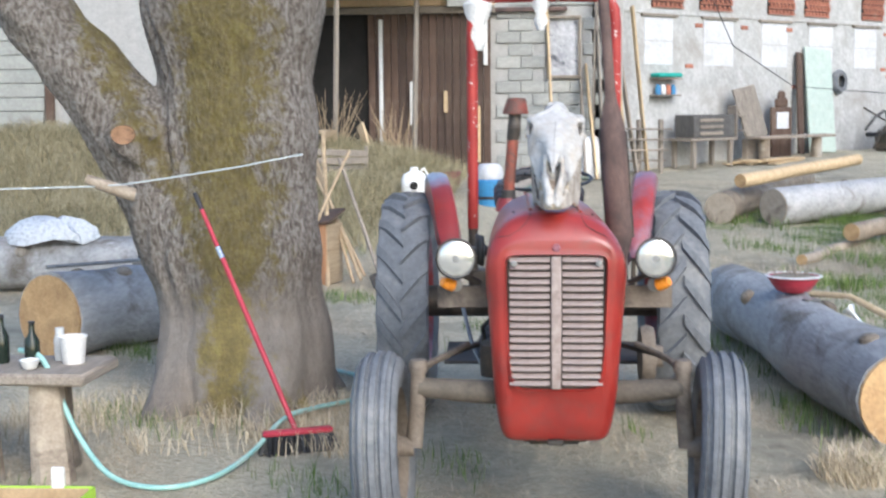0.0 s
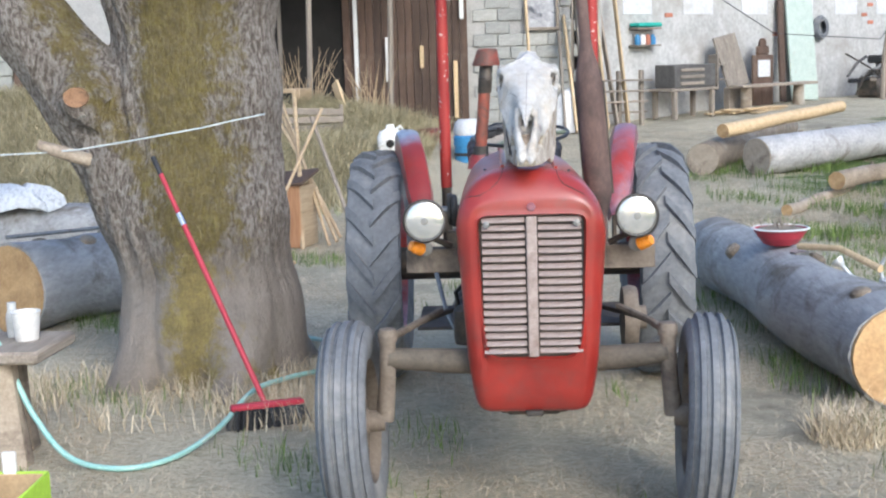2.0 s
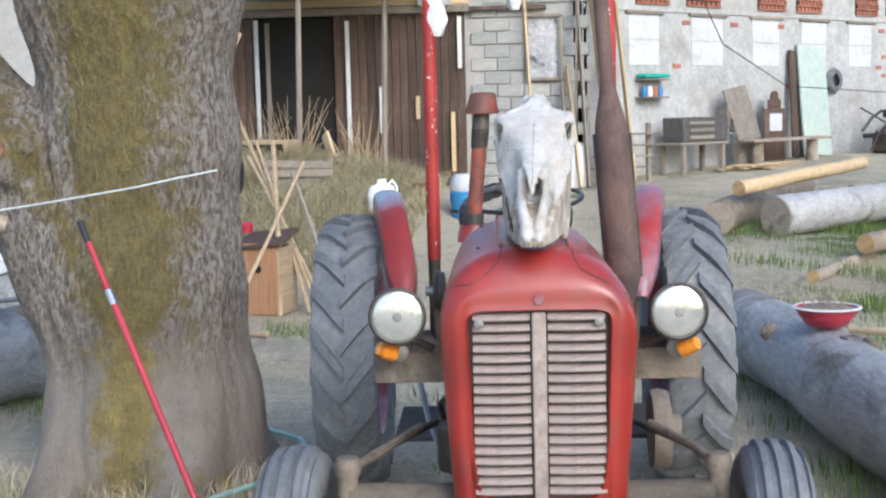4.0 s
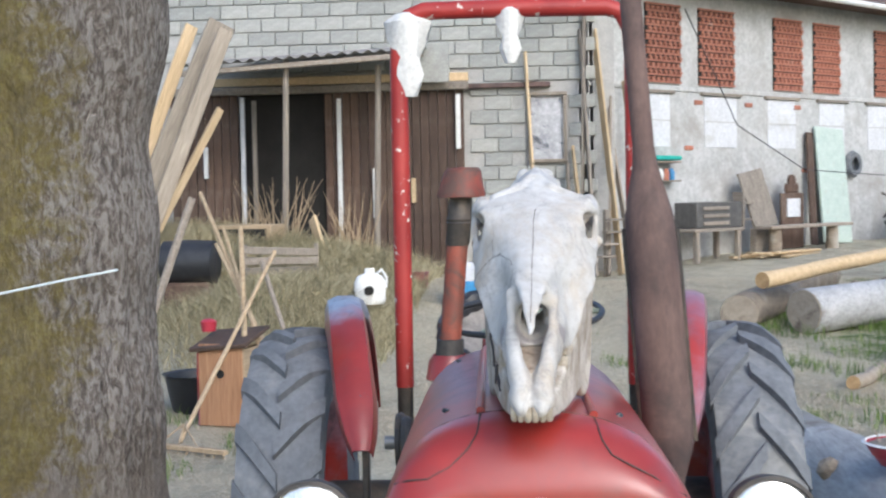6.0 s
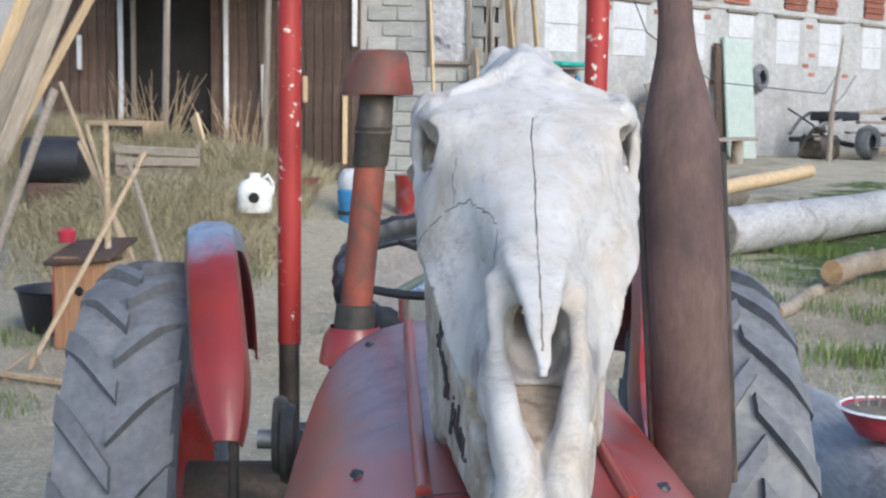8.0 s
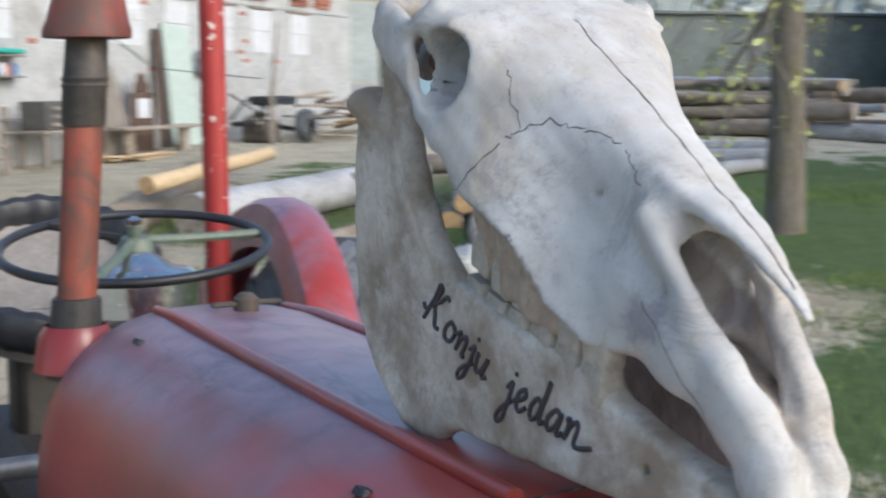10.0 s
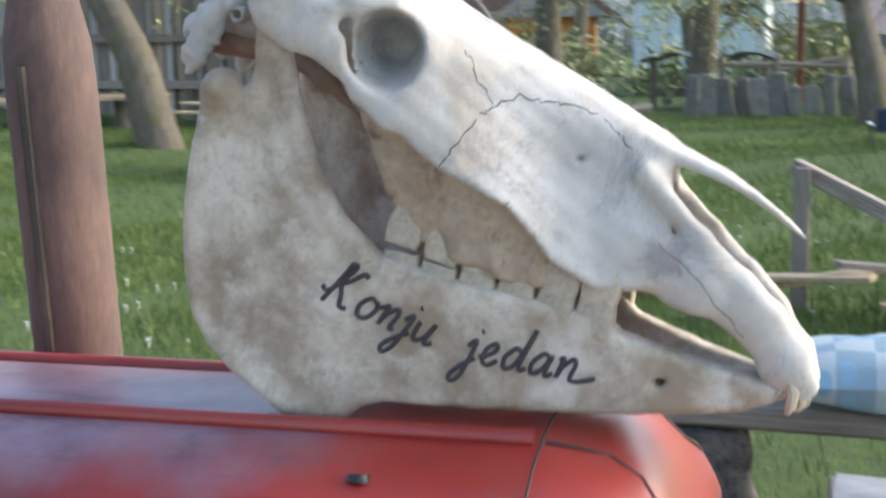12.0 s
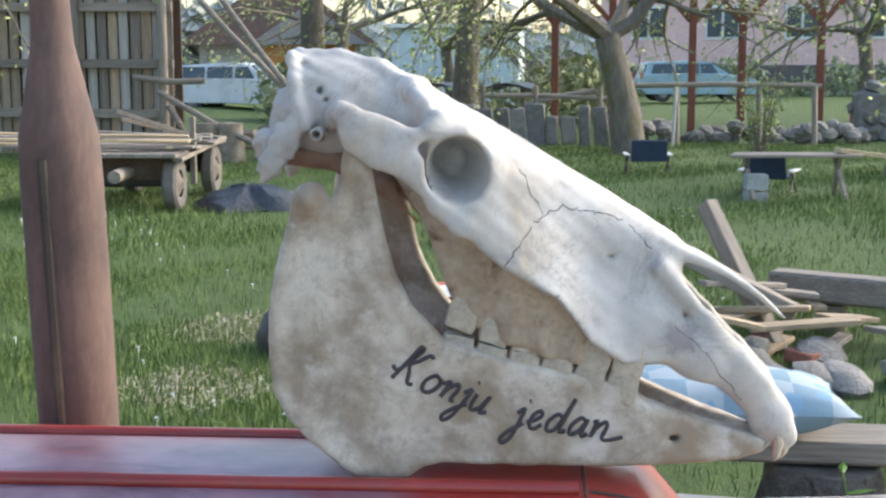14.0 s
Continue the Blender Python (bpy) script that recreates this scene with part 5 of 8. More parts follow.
# the brown bone that holds the upper cheek teeth, set in under the facial crest
side = over(qy, (.18, .044), (.22, .053), (.26, .062), (.30, .066), (.36, .060), (.40, .042), (.43, .034))
gum = over(qy, (.178, 1.366), (.225, 1.366), (.250, 1.362), (.267, 1.365), (.32, 1.384), (.355, 1.402), (.374, 1.445), (.384, 1.472), (.395, 1.498), (.411, 1.520), (.426, 1.541))
swell = .003 * np.sin((qy - .18) / .0305 * 2 * math.pi) * np.clip((1.42 - qz) / .03, 0, 1)
D = smax(smax(qx - side - swell - .10 * np.clip(qz - 1.40, 0, .05), gum - qz, .006), smax(qz - edge - .012, smax(smax(.18 - qy, qy - .428, .004), .024 - qx, .004), .006), .005)
V3, F3 = nets(P, D * .8 + .0012 * rough)
maxilla = part("maxilla", fast_mesh("maxilla", V3 - BASE, F3, M_MAXILLA, True), M_MAXILLA, SKULL, "tan stained bone above the cheek teeth")


# the lower jaw: a thin plate of bone on each side, joined at the chin
def d_outline(py, pz, pts):
    """Signed distance in the (y, z) plane to a closed outline."""
    dist, odd = np.full(py.shape, 9.0), np.zeros(py.shape, bool)
    for (ay, az), (by, bz) in zip(pts, pts[1:] + pts[:1]):
        ey, ez = by - ay, bz - az
        h = np.clip(((py - ay) * ey + (pz - az) * ez) / (ey * ey + ez * ez), 0, 1)
        dist = np.minimum(dist, np.hypot(py - ay - h * ey, pz - az - h * ez))
        odd ^= ((az > pz) != (bz > pz)) & (py < ay + (pz - az) * ey / (ez if ez else 1e-9))
    return np.where(odd, -dist, dist)


JAW = [(.502, 1.512), (.512, 1.485), (.523, 1.447), (.529, 1.409), (.530, 1.371), (.526, 1.338), (.513, 1.311), (.480, 1.278), (.453, 1.257), (.426, 1.250), (.404, 1.2535), (.388, 1.2645), (.372, 1.268), (.30, 1.266), (.213, 1.264), (.15, 1.265), (.10, 1.268), (.072, 1.276), (.070, 1.288), (.134, 1.308), (.187, 1.328), (.200, 1.343), (.32, 1.370), (.372, 1.388), (.397, 1.417), (.413, 1.449), (.423, 1.491), (.430, 1.535), (.438, 1.590), (.446, 1.600), (.455, 1.575), (.461, 1.530), (.468, 1.514), (.486, 1.514)]
flat = d_outline(P[0, :, :, 1], P[0, :, :, 2], JAW)[None]
mid = over(qy, (.07, .014), (.105, .022), (.155, .032), (.20, .041), (.262, .050), (.33, .058), (.38, .066), (.42, .074), (.50, .086)) + .05 * np.clip(qz - 1.32, 0, .3)
slab = over(qy, (.07, .014), (.155, .012), (.25, .0105), (.34, .0105), (.40, .0062), (.55, .0052))
slab = slab + .0035 * np.exp(-((flat + .008) / .009) ** 2) * np.clip((qy - .36) / .05, 0, 1) - .0012 * np.exp(-(((qy - .475) / .025) ** 2 + ((qz - 1.36) / .04) ** 2))
D = smax(flat * np.ones_like(qx), abs(qx - mid) - slab, .007)
D = smin(D, d_ball(Q, (.094, .487, 1.518), (.023, .0155, .0150)), .010)
D = smin(D, d_bone(Q, (0, .13, 1.282), (0, .074, 1.284), .012, .012), .008)
D = smax(D, -d_ball(Q, (.036, .158, 1.291), (.02, .0042, .003)), .002)
V2, F2 = nets(P, D + .0006 * rough)
mandible = part("mandible", fast_mesh("mandible", V2 - BASE, F2, M_JAW, True), M_JAW, SKULL, "stained lower jaw with handwriting in black marker")
tree_j = BVHTree.FromPolygons(V2.tolist(), F2.tolist())

# cheek teeth and incisors
rng = random.Random(4)


def tooth(w, d, h, seed):
    """A worn cheek tooth: a ribbed block with rounded shoulders."""
    g = random.Random(seed)
    rings = []
    for u in np.linspace(0, 1, 6):
        k = .80 + .20 * math.sin(math.pi * (.12 + .76 * u))
        ring = []
        for n in range(16):
            a = 2 * math.pi * n / 16
            ca, sa = math.cos(a), math.sin(a)
            rib = 1 + .05 * math.cos(5 * a)
            ring.append((w / 2 * k * rib * math.copysign(abs(ca) ** .45, ca), d / 2 * k * math.copysign(abs(sa) ** .35, sa), (u - .5) * h + g.uniform(-.0008, .0008) * (u in (0, 1))))
        rings.append(ring)
    return loft(rings)


for sx in (-1, 1):
    for k in range(6):
        u = (k + .5) / 6
        y = .186 + .182 * u
        foot = 1.352 + .045 * u ** 1.3 + rng.uniform(-.0025, .0025)
        up = Matrix.Translation((sx * (.0445 + .010 * u), y - .3, foot + .0125 - 1.25)) @ Euler((radians(12 + 8 * u + rng.uniform(-3, 3)), 0, sx * radians(-3))).to_matrix().to_4x4()
        part("tooth", tooth(.021, .0316, .028, k), M_TOOTH, maxilla).matrix_basis = up
        head = 1.3495 + .041 * u + rng.uniform(-.002, .002)
        lo = Matrix.Translation((sx * (.0435 + .016 * u), y - .294, head - .0135 - 1.25)) @ Euler((radians(12), 0, 0)).to_matrix().to_4x4()
        part("tooth", tooth(.0205, .0316, .028, 9 + k), M_TOOTH, mandible).matrix_basis = lo
for k, x in enumerate((-.026, -.016, -.0055, .0055, .016, .026)):
    part("tooth", loft([[(x + r * 1.0 * math.cos(a), .052 - .3 + dy + r * .8 * math.sin(a) + .25 * x * x * 60, z - 1.25) for a in np.linspace(0, 2 * math.pi, 8, endpoint=False)] for r, z, dy in ((.0055, 1.305, .004), (.006, 1.285, -.002), (.0055, 1.272, .0), (.003, 1.268, .002))]), M_TOOTH, cranium, "yellowed front tooth")
    part("tooth", loft([[(x * .9 + r * math.cos(a), .068 - .3 + dy + r * .8 * math.sin(a), z - 1.25) for a in np.linspace(0, 2 * math.pi, 8, endpoint=False)] for r, z, dy in ((.005, 1.28, .006), (.0052, 1.29, -.002), (.004, 1.296, -.005))]), M_TOOTH, mandible, "yellowed front tooth")


def on_bone(tree, y, z, side=-1):
    """The place on the bone's outer side at (y, z), and its normal."""
    hit, n, _, _ = tree.ray_cast(Vector((side * .3, y, z)), Vector((-side, 0, 0)))
    return (hit, n) if hit else (Vector((side * .07, y, z)), Vector((side, 0, 0)))


M_CRACK = surface("dark_crack", (0.045, 0.034, 0.028), (0.11, 0.085, 0.07), 60, 0.9, 0.2, 0.001)


def crack(name, pts, r, tree, parent, steps=6, jit=.0016, top=False, seed=1):
    g = random.Random(seed)
    path = []
    for (y0, z0), (y1, z1) in zip(pts, pts[1:]):
        for s in range(steps):
            y, z = y0 + (y1 - y0) * s / steps + g.uniform(-jit, jit), z0 + (z1 - z0) * s / steps + g.uniform(-jit, jit)
            if top:
                hit, n, _, _ = tree.ray_cast(Vector((z, y, 1.9)), Vector((0, 0, -1)))
            else:
                hit, n = on_bone(tree, y, z)
            if hit:
                path.append(hit - Vector((0, .3, 1.25)) + n * (-r * .25))
    part(name, tube(path, [r * g.uniform(.6, 1.2) for _ in path], 5), M_CRACK, parent, "fine dark crack")


crack("crack", [(.286, 1.496), (.276, 1.503), (.263, 1.509), (.243, 1.503), (.228, 1.501), (.203, 1.491)], .00055, tree_c, cranium, seed=2)
crack("crack", [(.313, 1.459), (.301, 1.474), (.286, 1.496)], .00055, tree_c, cranium, seed=3)
crack("crack", [(.203, 1.491), (.191, 1.479), (.178, 1.463)], .0005, tree_c, cranium, seed=4)
crack("crack", [(.279, 1.502), (.292, 1.525), (.302, 1.548)], .00045, tree_c, cranium, seed=5)
crack("suture", [(.330, .003), (.30, .0), (.25, .001), (.20, .0), (.15, .0005), (.10, .0), (.065, .0)], .0008, tree_c, cranium, 8, .0006, True, 6)
crack("crack", [(.16, 1.40), (.13, 1.372), (.11, 1.345), (.095, 1.325)], .00045, tree_c, cranium, seed=7)

# handwriting on the jaw: pen strokes, one letter after another
LETTERS = {
    "K": [[(-.35, .75), (-.1, .55), (.2, .75), (.55, 1.6), (.65, 2.05), (.4, 2.1), (.35, 1.7), (.2, .8), (.05, .05)], [(1.5, 1.75), (1.2, 1.85), (.8, 1.35), (.5, 1.05), (.75, .6), (1.0, .1), (1.35, .1)]],
    "o": [[(.85, .85), (.45, 1.0), (.1, .55), (.25, .05), (.7, .05), (.95, .55), (.8, .95), (.95, .75), (1.25, .85)]],
    "n": [[(0, .85), (.15, .95), (.15, .05), (.25, .6), (.6, 1.0), (.8, .75), (.75, .1), (1.0, .1)]],
    "j": [[(0, .7), (.3, 1.0), (.3, .2), (.2, -.7), (-.1, -1.05), (-.3, -.8), (.0, -.3), (.55, .2)], [(.36, 1.45), (.44, 1.5)]],
    "u": [[(0, .9), (.05, .3), (.25, .02), (.6, .3), (.75, 1.0), (.72, .2), (.85, .02), (1.1, .2)]],
    "e": [[(-.1, .3), (.35, .5), (.6, .8), (.4, 1.02), (.1, .7), (.15, .15), (.45, .0), (.8, .3)]],
    "d": [[(.75, .85), (.4, 1.0), (.05, .5), (.2, .02), (.6, .2), (.85, 1.2), (.95, 2.0), (.85, .4), (.95, .05), (1.2, .2)]],
    "a": [[(.75, .85), (.4, 1.0), (.05, .5), (.2, .02), (.6, .3), (.8, .95), (.78, .2), (.9, .02), (1.15, .2)]],
    "N": [[(0, .85), (.15, .95), (.15, .05), (.25, .6), (.6, 1.0), (.8, .75), (.8, .1), (1.2, .05), (1.9, .35)]],
}


def curve_through(pts, n=6):
    out = []
    for k in range(len(pts) - 1):
        a, b, c, d = pts[max(k - 1, 0)], pts[k], pts[k + 1], pts[min(k + 2, len(pts) - 1)]
        for s in range(n):
            t = s / n
            out.append(tuple(.5 * (2 * b[i] + (c[i] - a[i]) * t + (2 * a[i] - 5 * b[i] + 4 * c[i] - d[i]) * t * t + (3 * b[i] - a[i] - 3 * c[i] + d[i]) * t ** 3) for i in (0, 1)))
    return out + [tuple(pts[-1])]


def write(text, start, end, tall, gaps, name):
    (y0, z0), (y1, z1) = start, end
    run = Vector((y1 - y0, z1 - z0))
    up, total = Vector((run.y, -run.x)).normalized(), sum(gaps)
    at, bm = 0.0, None
    for ch, wide_ in zip(text, gaps):
        for line in LETTERS[ch]:
            path = []
            for u, v in curve_through(line):
                q = Vector((y0, z0)) + run * ((at + (u + .28 * v) * .82) / total) + up * v * tall
                hit, n = on_bone(tree_j, q.x, q.y)
                path.append(hit - Vector((0, .3, 1.25)) + n * .0003)
            bm = tube(path, .0021, 6, bm)
        at += wide_
    return part(name, bm, M_INK, mandible, "black marker handwriting")


write("Konju", (.418, 1.351), (.331, 1.315), .0180, (1.45, 1.05, 1.0, .6, 1.0), "word")
write("jedaN", (.307, 1.306), (.211, 1.289), .0172, (.65, .85, 1.1, 1.0, 1.4), "word")


# ---- the old tree beside the tractor ----
def bark_material():
    """Fine upright plates of bark, ochre moss on the front, a smooth rubbed foot."""
    m, nt, bsdf = blank("furrowed_bark_with_moss")
    v = coords(nt)
    n = tex_noise(nt, v, 3, 5)
    warp = nt.nodes.new("ShaderNodeVectorMath")
    warp.operation = "ADD"
    wn_ = nt.nodes.new("ShaderNodeTexNoise")
    wn_.inputs["Scale"].default_value, wn_.inputs["Detail"].default_value = 9, 5
    nt.links.new(v, wn_.inputs["Vector"])
    sc = nt.nodes.new("ShaderNodeVectorMath")
    sc.operation = "SCALE"
    sc.inputs["Scale"].default_value = 0.03
    nt.links.new(wn_.outputs["Color"], sc.inputs[0])
    nt.links.new(v, warp.inputs[0])
    nt.links.new(sc.outputs[0], warp.inputs[1])
    mp = nt.nodes.new("ShaderNodeMapping")
    mp.inputs["Scale"].default_value = (1, 1, 0.42)
    nt.links.new(warp.outputs[0], mp.inputs[0])
    plates = tex_noise(nt, mp.outputs[0], 52, 7, 0.68, 0.5)
    fine = tex_noise(nt, mp.outputs[0], 90, 8, 0.72)
    crumbs = tex_noise(nt, v, 70, 6, 0.7)
    sep = nt.nodes.new("ShaderNodeSeparateXYZ")
    nt.links.new(v, sep.inputs[0])
    crust = ramp(nt, plates, [(0.40, (0.075, 0.058, 0.045)), (0.48, (0.25, 0.21, 0.175)), (0.57, (0.50, 0.46, 0.415))])
    col = blend(nt, 0.28, crust, ramp(nt, fine, [(0.3, (0.17, 0.14, 0.115)), (0.7, (0.54, 0.495, 0.44))]))
    col = blend(nt, ramp(nt, tex_noise(nt, v, 2.1, 6, 0.7), [(0.5, (0, 0, 0)), (0.75, (0.6, 0.6, 0.6))]), col, (0.155, 0.12, 0.08))
    foot = ramp(nt, calc(nt, "ADD", calc(nt, "MULTIPLY", sep.outputs["Z"], 0.8), calc(nt, "MULTIPLY", n, 0.45)), [(0.62, (1, 1, 1)), (0.92, (0, 0, 0))])
    col = blend(nt, foot, col, ramp(nt, calc(nt, "ADD", calc(nt, "MULTIPLY", fine, .4), calc(nt, "MULTIPLY", n, .6)), [(0.3, (0.16, 0.135, 0.115)), (0.65, (0.33, 0.295, 0.26))]))
    # moss in a broad band up the front, on the low limb and round the far side
    band = calc(nt, "SUBTRACT", 1.5, calc(nt, "MULTIPLY", calc(nt, "ABSOLUTE", calc(nt, "ADD", sep.outputs["X"], 1.74)), 3.7))
    limb = calc(nt, "SUBTRACT", 1.0, calc(nt, "MULTIPLY", calc(nt, "ABSOLUTE", calc(nt, "ADD", calc(nt, "ADD", sep.outputs["X"], calc(nt, "MULTIPLY", sep.outputs["Z"], 0.55)), 1.38)), 4.2))
    moss = calc(nt, "ADD", calc(nt, "MAXIMUM", band, limb), calc(nt, "MULTIPLY", calc(nt, "SUBTRACT", tex_noise(nt, v, 6.5, 9, 0.75), 0.5), 3.2))
    moss = calc(nt, "SUBTRACT", moss, calc(nt, "MULTIPLY", foot, 0.35))
    mask = ramp(nt, moss, [(0.5, (0, 0, 0)), (0.95, (0.8, 0.8, 0.8))])
    mosscol = ramp(nt, calc(nt, "ADD", calc(nt, "MULTIPLY", tex_noise(nt, v, 12, 7, 0.7), .6), calc(nt, "MULTIPLY", crumbs, .4)), [(0.32, (0.11, 0.08, 0.028)), (0.5, (0.225, 0.175, 0.042)), (0.68, (0.37, 0.31, 0.07))])
    col = blend(nt, mask, col, mosscol)
    tall = calc(nt, "MULTIPLY", calc(nt, "ADD", calc(nt, "MULTIPLY", plates, 1.3), calc(nt, "ADD", calc(nt, "MULTIPLY", fine, 0.5), calc(nt, "MULTIPLY", crumbs, .25))), calc(nt, "SUBTRACT", 1.0, calc(nt, "MULTIPLY", foot, 0.7)))
    finish(nt, bsdf, col, 0.95, tall, 1.0, 0.05)
    return m


M_BARK = bark_material()
M_SCAR = surface("orange_brown_scar_wood", (0.16, 0.085, 0.045), (0.40, 0.24, 0.14), 24, 0.9, 0.8, 0.01, (0.05, 0.035, 0.025), 14)
TREE = thing("old_tree", "thick old tree with furrowed mossy bark and low forked limb", "tree", (-1.8, 2.45, 0))
P = grid((-4.15, 1.45, -.06), (-.75, 3.4, 3.5), .0205)
Q = P
D = chain([((-1.75, 2.50, -.15), .46, (1, .9, 1)), ((-1.78, 2.48, .35), .435, (1, .9, 1)), ((-1.83, 2.46, .9), .43, (1.08, .9, 1)), ((-1.78, 2.46, 1.5), .385, (1, .95, 1)), ((-1.79, 2.46, 2.2), .46, (1.02, 1, 1)), ((-1.79, 2.48, 3.7), .45, (1.0, 1, 1))], .12)
D = smin(D, chain([((-2.02, 2.42, .95), .33, (1, .9, 1)), ((-2.31, 2.38, 1.48), .245, ONE), ((-2.64, 2.38, 1.88), .200, ONE), ((-2.83, 2.38, 2.10), .185, ONE), ((-4.1, 2.38, 3.6), .16, ONE)], .08), .05)
for a, b, r in (((-1.95, 2.3, .35), (-2.16, 2.02, -.12), .16), ((-1.6, 2.3, .30), (-1.55, 1.78, -.12), .15), ((-1.5, 2.45, .35), (-1.34, 2.32, -.12), .13), ((-1.9, 2.7, .3), (-2.4, 3.0, -.1), .16), ((-1.55, 2.7, .3), (-1.32, 2.9, -.1), .14)):
    D = smin(D, d_bone(Q, a, b, r, r * .7), .12)
D = smax(D, -d_bone(Q, (-2.04, 2.0, 1.40), (-2.24, 2.1, 1.85), .02, .06, (.7, 1.6, 1)), .04)
D = smax(D, -d_bone(Q, (-2.0, 1.98, .55), (-1.94, 1.92, -.1), .03, .075, (.6, 1.6, 1)), .03)
D = smax(D, -d_bone(Q, (-1.42, 2.02, .55), (-1.38, 1.92, -.1), .02, .05), .05)
D = smax(D, -d_ball(Q, (-2.035, 2.04, 1.385), (.03, .08, .03)), .02)
D = smin(D, d_ball(Q, (-2.28, 2.13, 1.49), (.15, .07, .12)), .05)
ang = np.arctan2(P[..., 1] - 2.46, P[..., 0] + 1.8 + np.clip(P[..., 2] - 1, 0, 9) * .1)
furrow = np.sin(ang * 23 + 2.2 * np.sin(P[..., 2] * 3.1) + 1.2 * np.sin(P[..., 2] * 9)) * np.sin(P[..., 2] * 5 + ang * 9 + 2 * np.sin(ang * 4))
D = D - .013 * furrow * np.clip(P[..., 2] / .8, .25, 1) - .03 * np.sin(ang * 7 + .6) * np.clip(1 - P[..., 2] / .9, 0, 1)
V3, F3 = nets(P, D)
trunk = part("trunk", fast_mesh("trunk", V3 - np.array((-1.8, 2.45, 0)), F3, M_BARK, True), M_BARK, TREE, "furrowed grey-brown trunk with ochre moss")
for v_ in (trunk.data,):
    co = np.empty(len(v_.vertices) * 3, np.float32)
    v_.vertices.foreach_get("co", co)
    v_.vertices.foreach_set("co", (co.reshape(-1, 3) + np.array((-1.8, 2.45, 0), np.float32)).ravel())
trunk.matrix_basis = Matrix.Translation((1.8, -2.45, 0))
rng = random.Random(21)


def twig(p, d, r, n, depth, bm):
    pts, rad = [p.copy()], [r]
    for k in range(n):
        d = (d + Vector((rng.uniform(-.25, .25), rng.uniform(-.25, .25), rng.uniform(-.1, .2)))).normalized()
        p = p + d * (r * 9 + .12)
        pts.append(p.copy())
        rad.append(r * (1 - .75 * (k + 1) / n))
        if depth and k:
            twig(p.copy(), (d + Vector((rng.uniform(-1, 1), rng.uniform(-1, 1), rng.uniform(-.2, .6)))).normalized(), rad[-1] * .7, n - 1, depth - 1, bm)
    tube(pts, rad, 7 if depth > 1 else 5, bm)


for base, d, r in (((-1.75, 2.48, 3.55), (.35, .1, 1), .34), ((-1.85, 2.5, 3.6), (-.4, .5, 1), .28), ((-4.05, 2.38, 3.5), (-.65, 0, 1), .15)):
    bm = bmesh.new()
    twig(Vector(base), Vector(d).normalized(), r, 5, 2, bm)
    part("limb", bm, M_BARK, TREE, "bare upper limb").location = (1.8, -2.45, 0)
part("branch_scar", loft([[(-2.29 + r * 1.2 * math.cos(a), 2.07 - dy + .25 * r * math.cos(a), 1.50 + r * math.sin(a)) for a in np.linspace(0, 2 * math.pi, 14, endpoint=False)] for r, dy in ((.055, -.05), (.05, .02), (.02, .012))]), M_SCAR, TREE, "orange-brown healed branch scar").location = (1.8, -2.45, 0)

stub = single("wooden_peg", tube([(-2.47, 1.98, 1.275), (-2.37, 2.0, 1.235), (-2.24, 2.06, 1.185)], [.026, .034, .036], 10), M_CUT_GREY, "pale wooden peg wedged in the tree fork", "peg")
M_TWINE = surface("pale_blue_twine", (0.40, 0.46, 0.48), (0.62, 0.68, 0.70), 60, 0.8, 0.3, 0.001)
single("twine", tube([(-3.6, 1.7, 1.22), (-2.45, 1.97, 1.235), (-2.27, 1.985, 1.245), (-2.05, 1.985, 1.275), (-1.85, 1.965, 1.305), (-1.65, 1.97, 1.335), (-1.5, 2.03, 1.365), (-1.36, 2.15, 1.39)], .0042, 6), M_TWINE, "pale blue twine stretched round the trunk", "twine")

M_RED_PLASTIC = surface("red_broom_handle", (0.36, 0.02, 0.04), (0.48, 0.05, 0.075), 20, 0.4, 0.1, 0.001)
br = thing("broom", "red-handled push broom leaning against the tree trunk", "broom", (-1.25, 1.42, 0))
h0, h1 = Vector((-.02, .05, .085)), Vector((-.64, .555, 1.20))
part("handle", tube([h0, h0.lerp(h1, .72)], .0135, 12), M_RED_PLASTIC, br)
part("joint", tube([h0.lerp(h1, .71), h0.lerp(h1, .76)], .016, 12), M_CHROME, br)
part("upper_handle", tube([h0.lerp(h1, .75), h0.lerp(h1, .93)], .012, 12), M_RED_PLASTIC, br)
part("grip", tube([h0.lerp(h1, .925), h1], .013, 12), M_BLACK, br)
hm = Euler((0, 0, radians(24))).to_matrix().to_4x4()
part("head", box(0, 0, .095, .34, .055, .03, .01, hm), M_RED_PLASTIC, br)
bm = bmesh.new()
for k in range(220):
    x, y = rng.uniform(-.165, .165), rng.uniform(-.03, .03)
    a = hm @ Vector((x, y, 0))
    b = hm @ Vector((x * 1.12 + rng.uniform(-.01, .01), y * 2.2, 0))
    tube([(a.x, a.y, .085), (b.x, b.y, .0)], [.009, .006], 4, bm)
part("bristles", bm, M_BLACK, br, "black splayed bristles")

M_HOSE = surface("aqua_garden_hose", (0.22, 0.46, 0.42), (0.38, 0.62, 0.57), 16, 0.45, 0.1, 0.002, (0.45, 0.5, 0.46), 6)


def smooth_path(pts, n=8):
    out, p = [], [Vector(q) for q in pts]
    for i in range(len(p) - 1):
        a, b, c, d = p[max(i - 1, 0)], p[i], p[i + 1], p[min(i + 2, len(p) - 1)]
        for k in range(n):
            t = k / n
            out.append(0.5 * ((2 * b) + (c - a) * t + (2 * a - 5 * b + 4 * c - d) * t * t + (3 * b - a - 3 * c + d) * t ** 3))
    return out + [p[-1]]


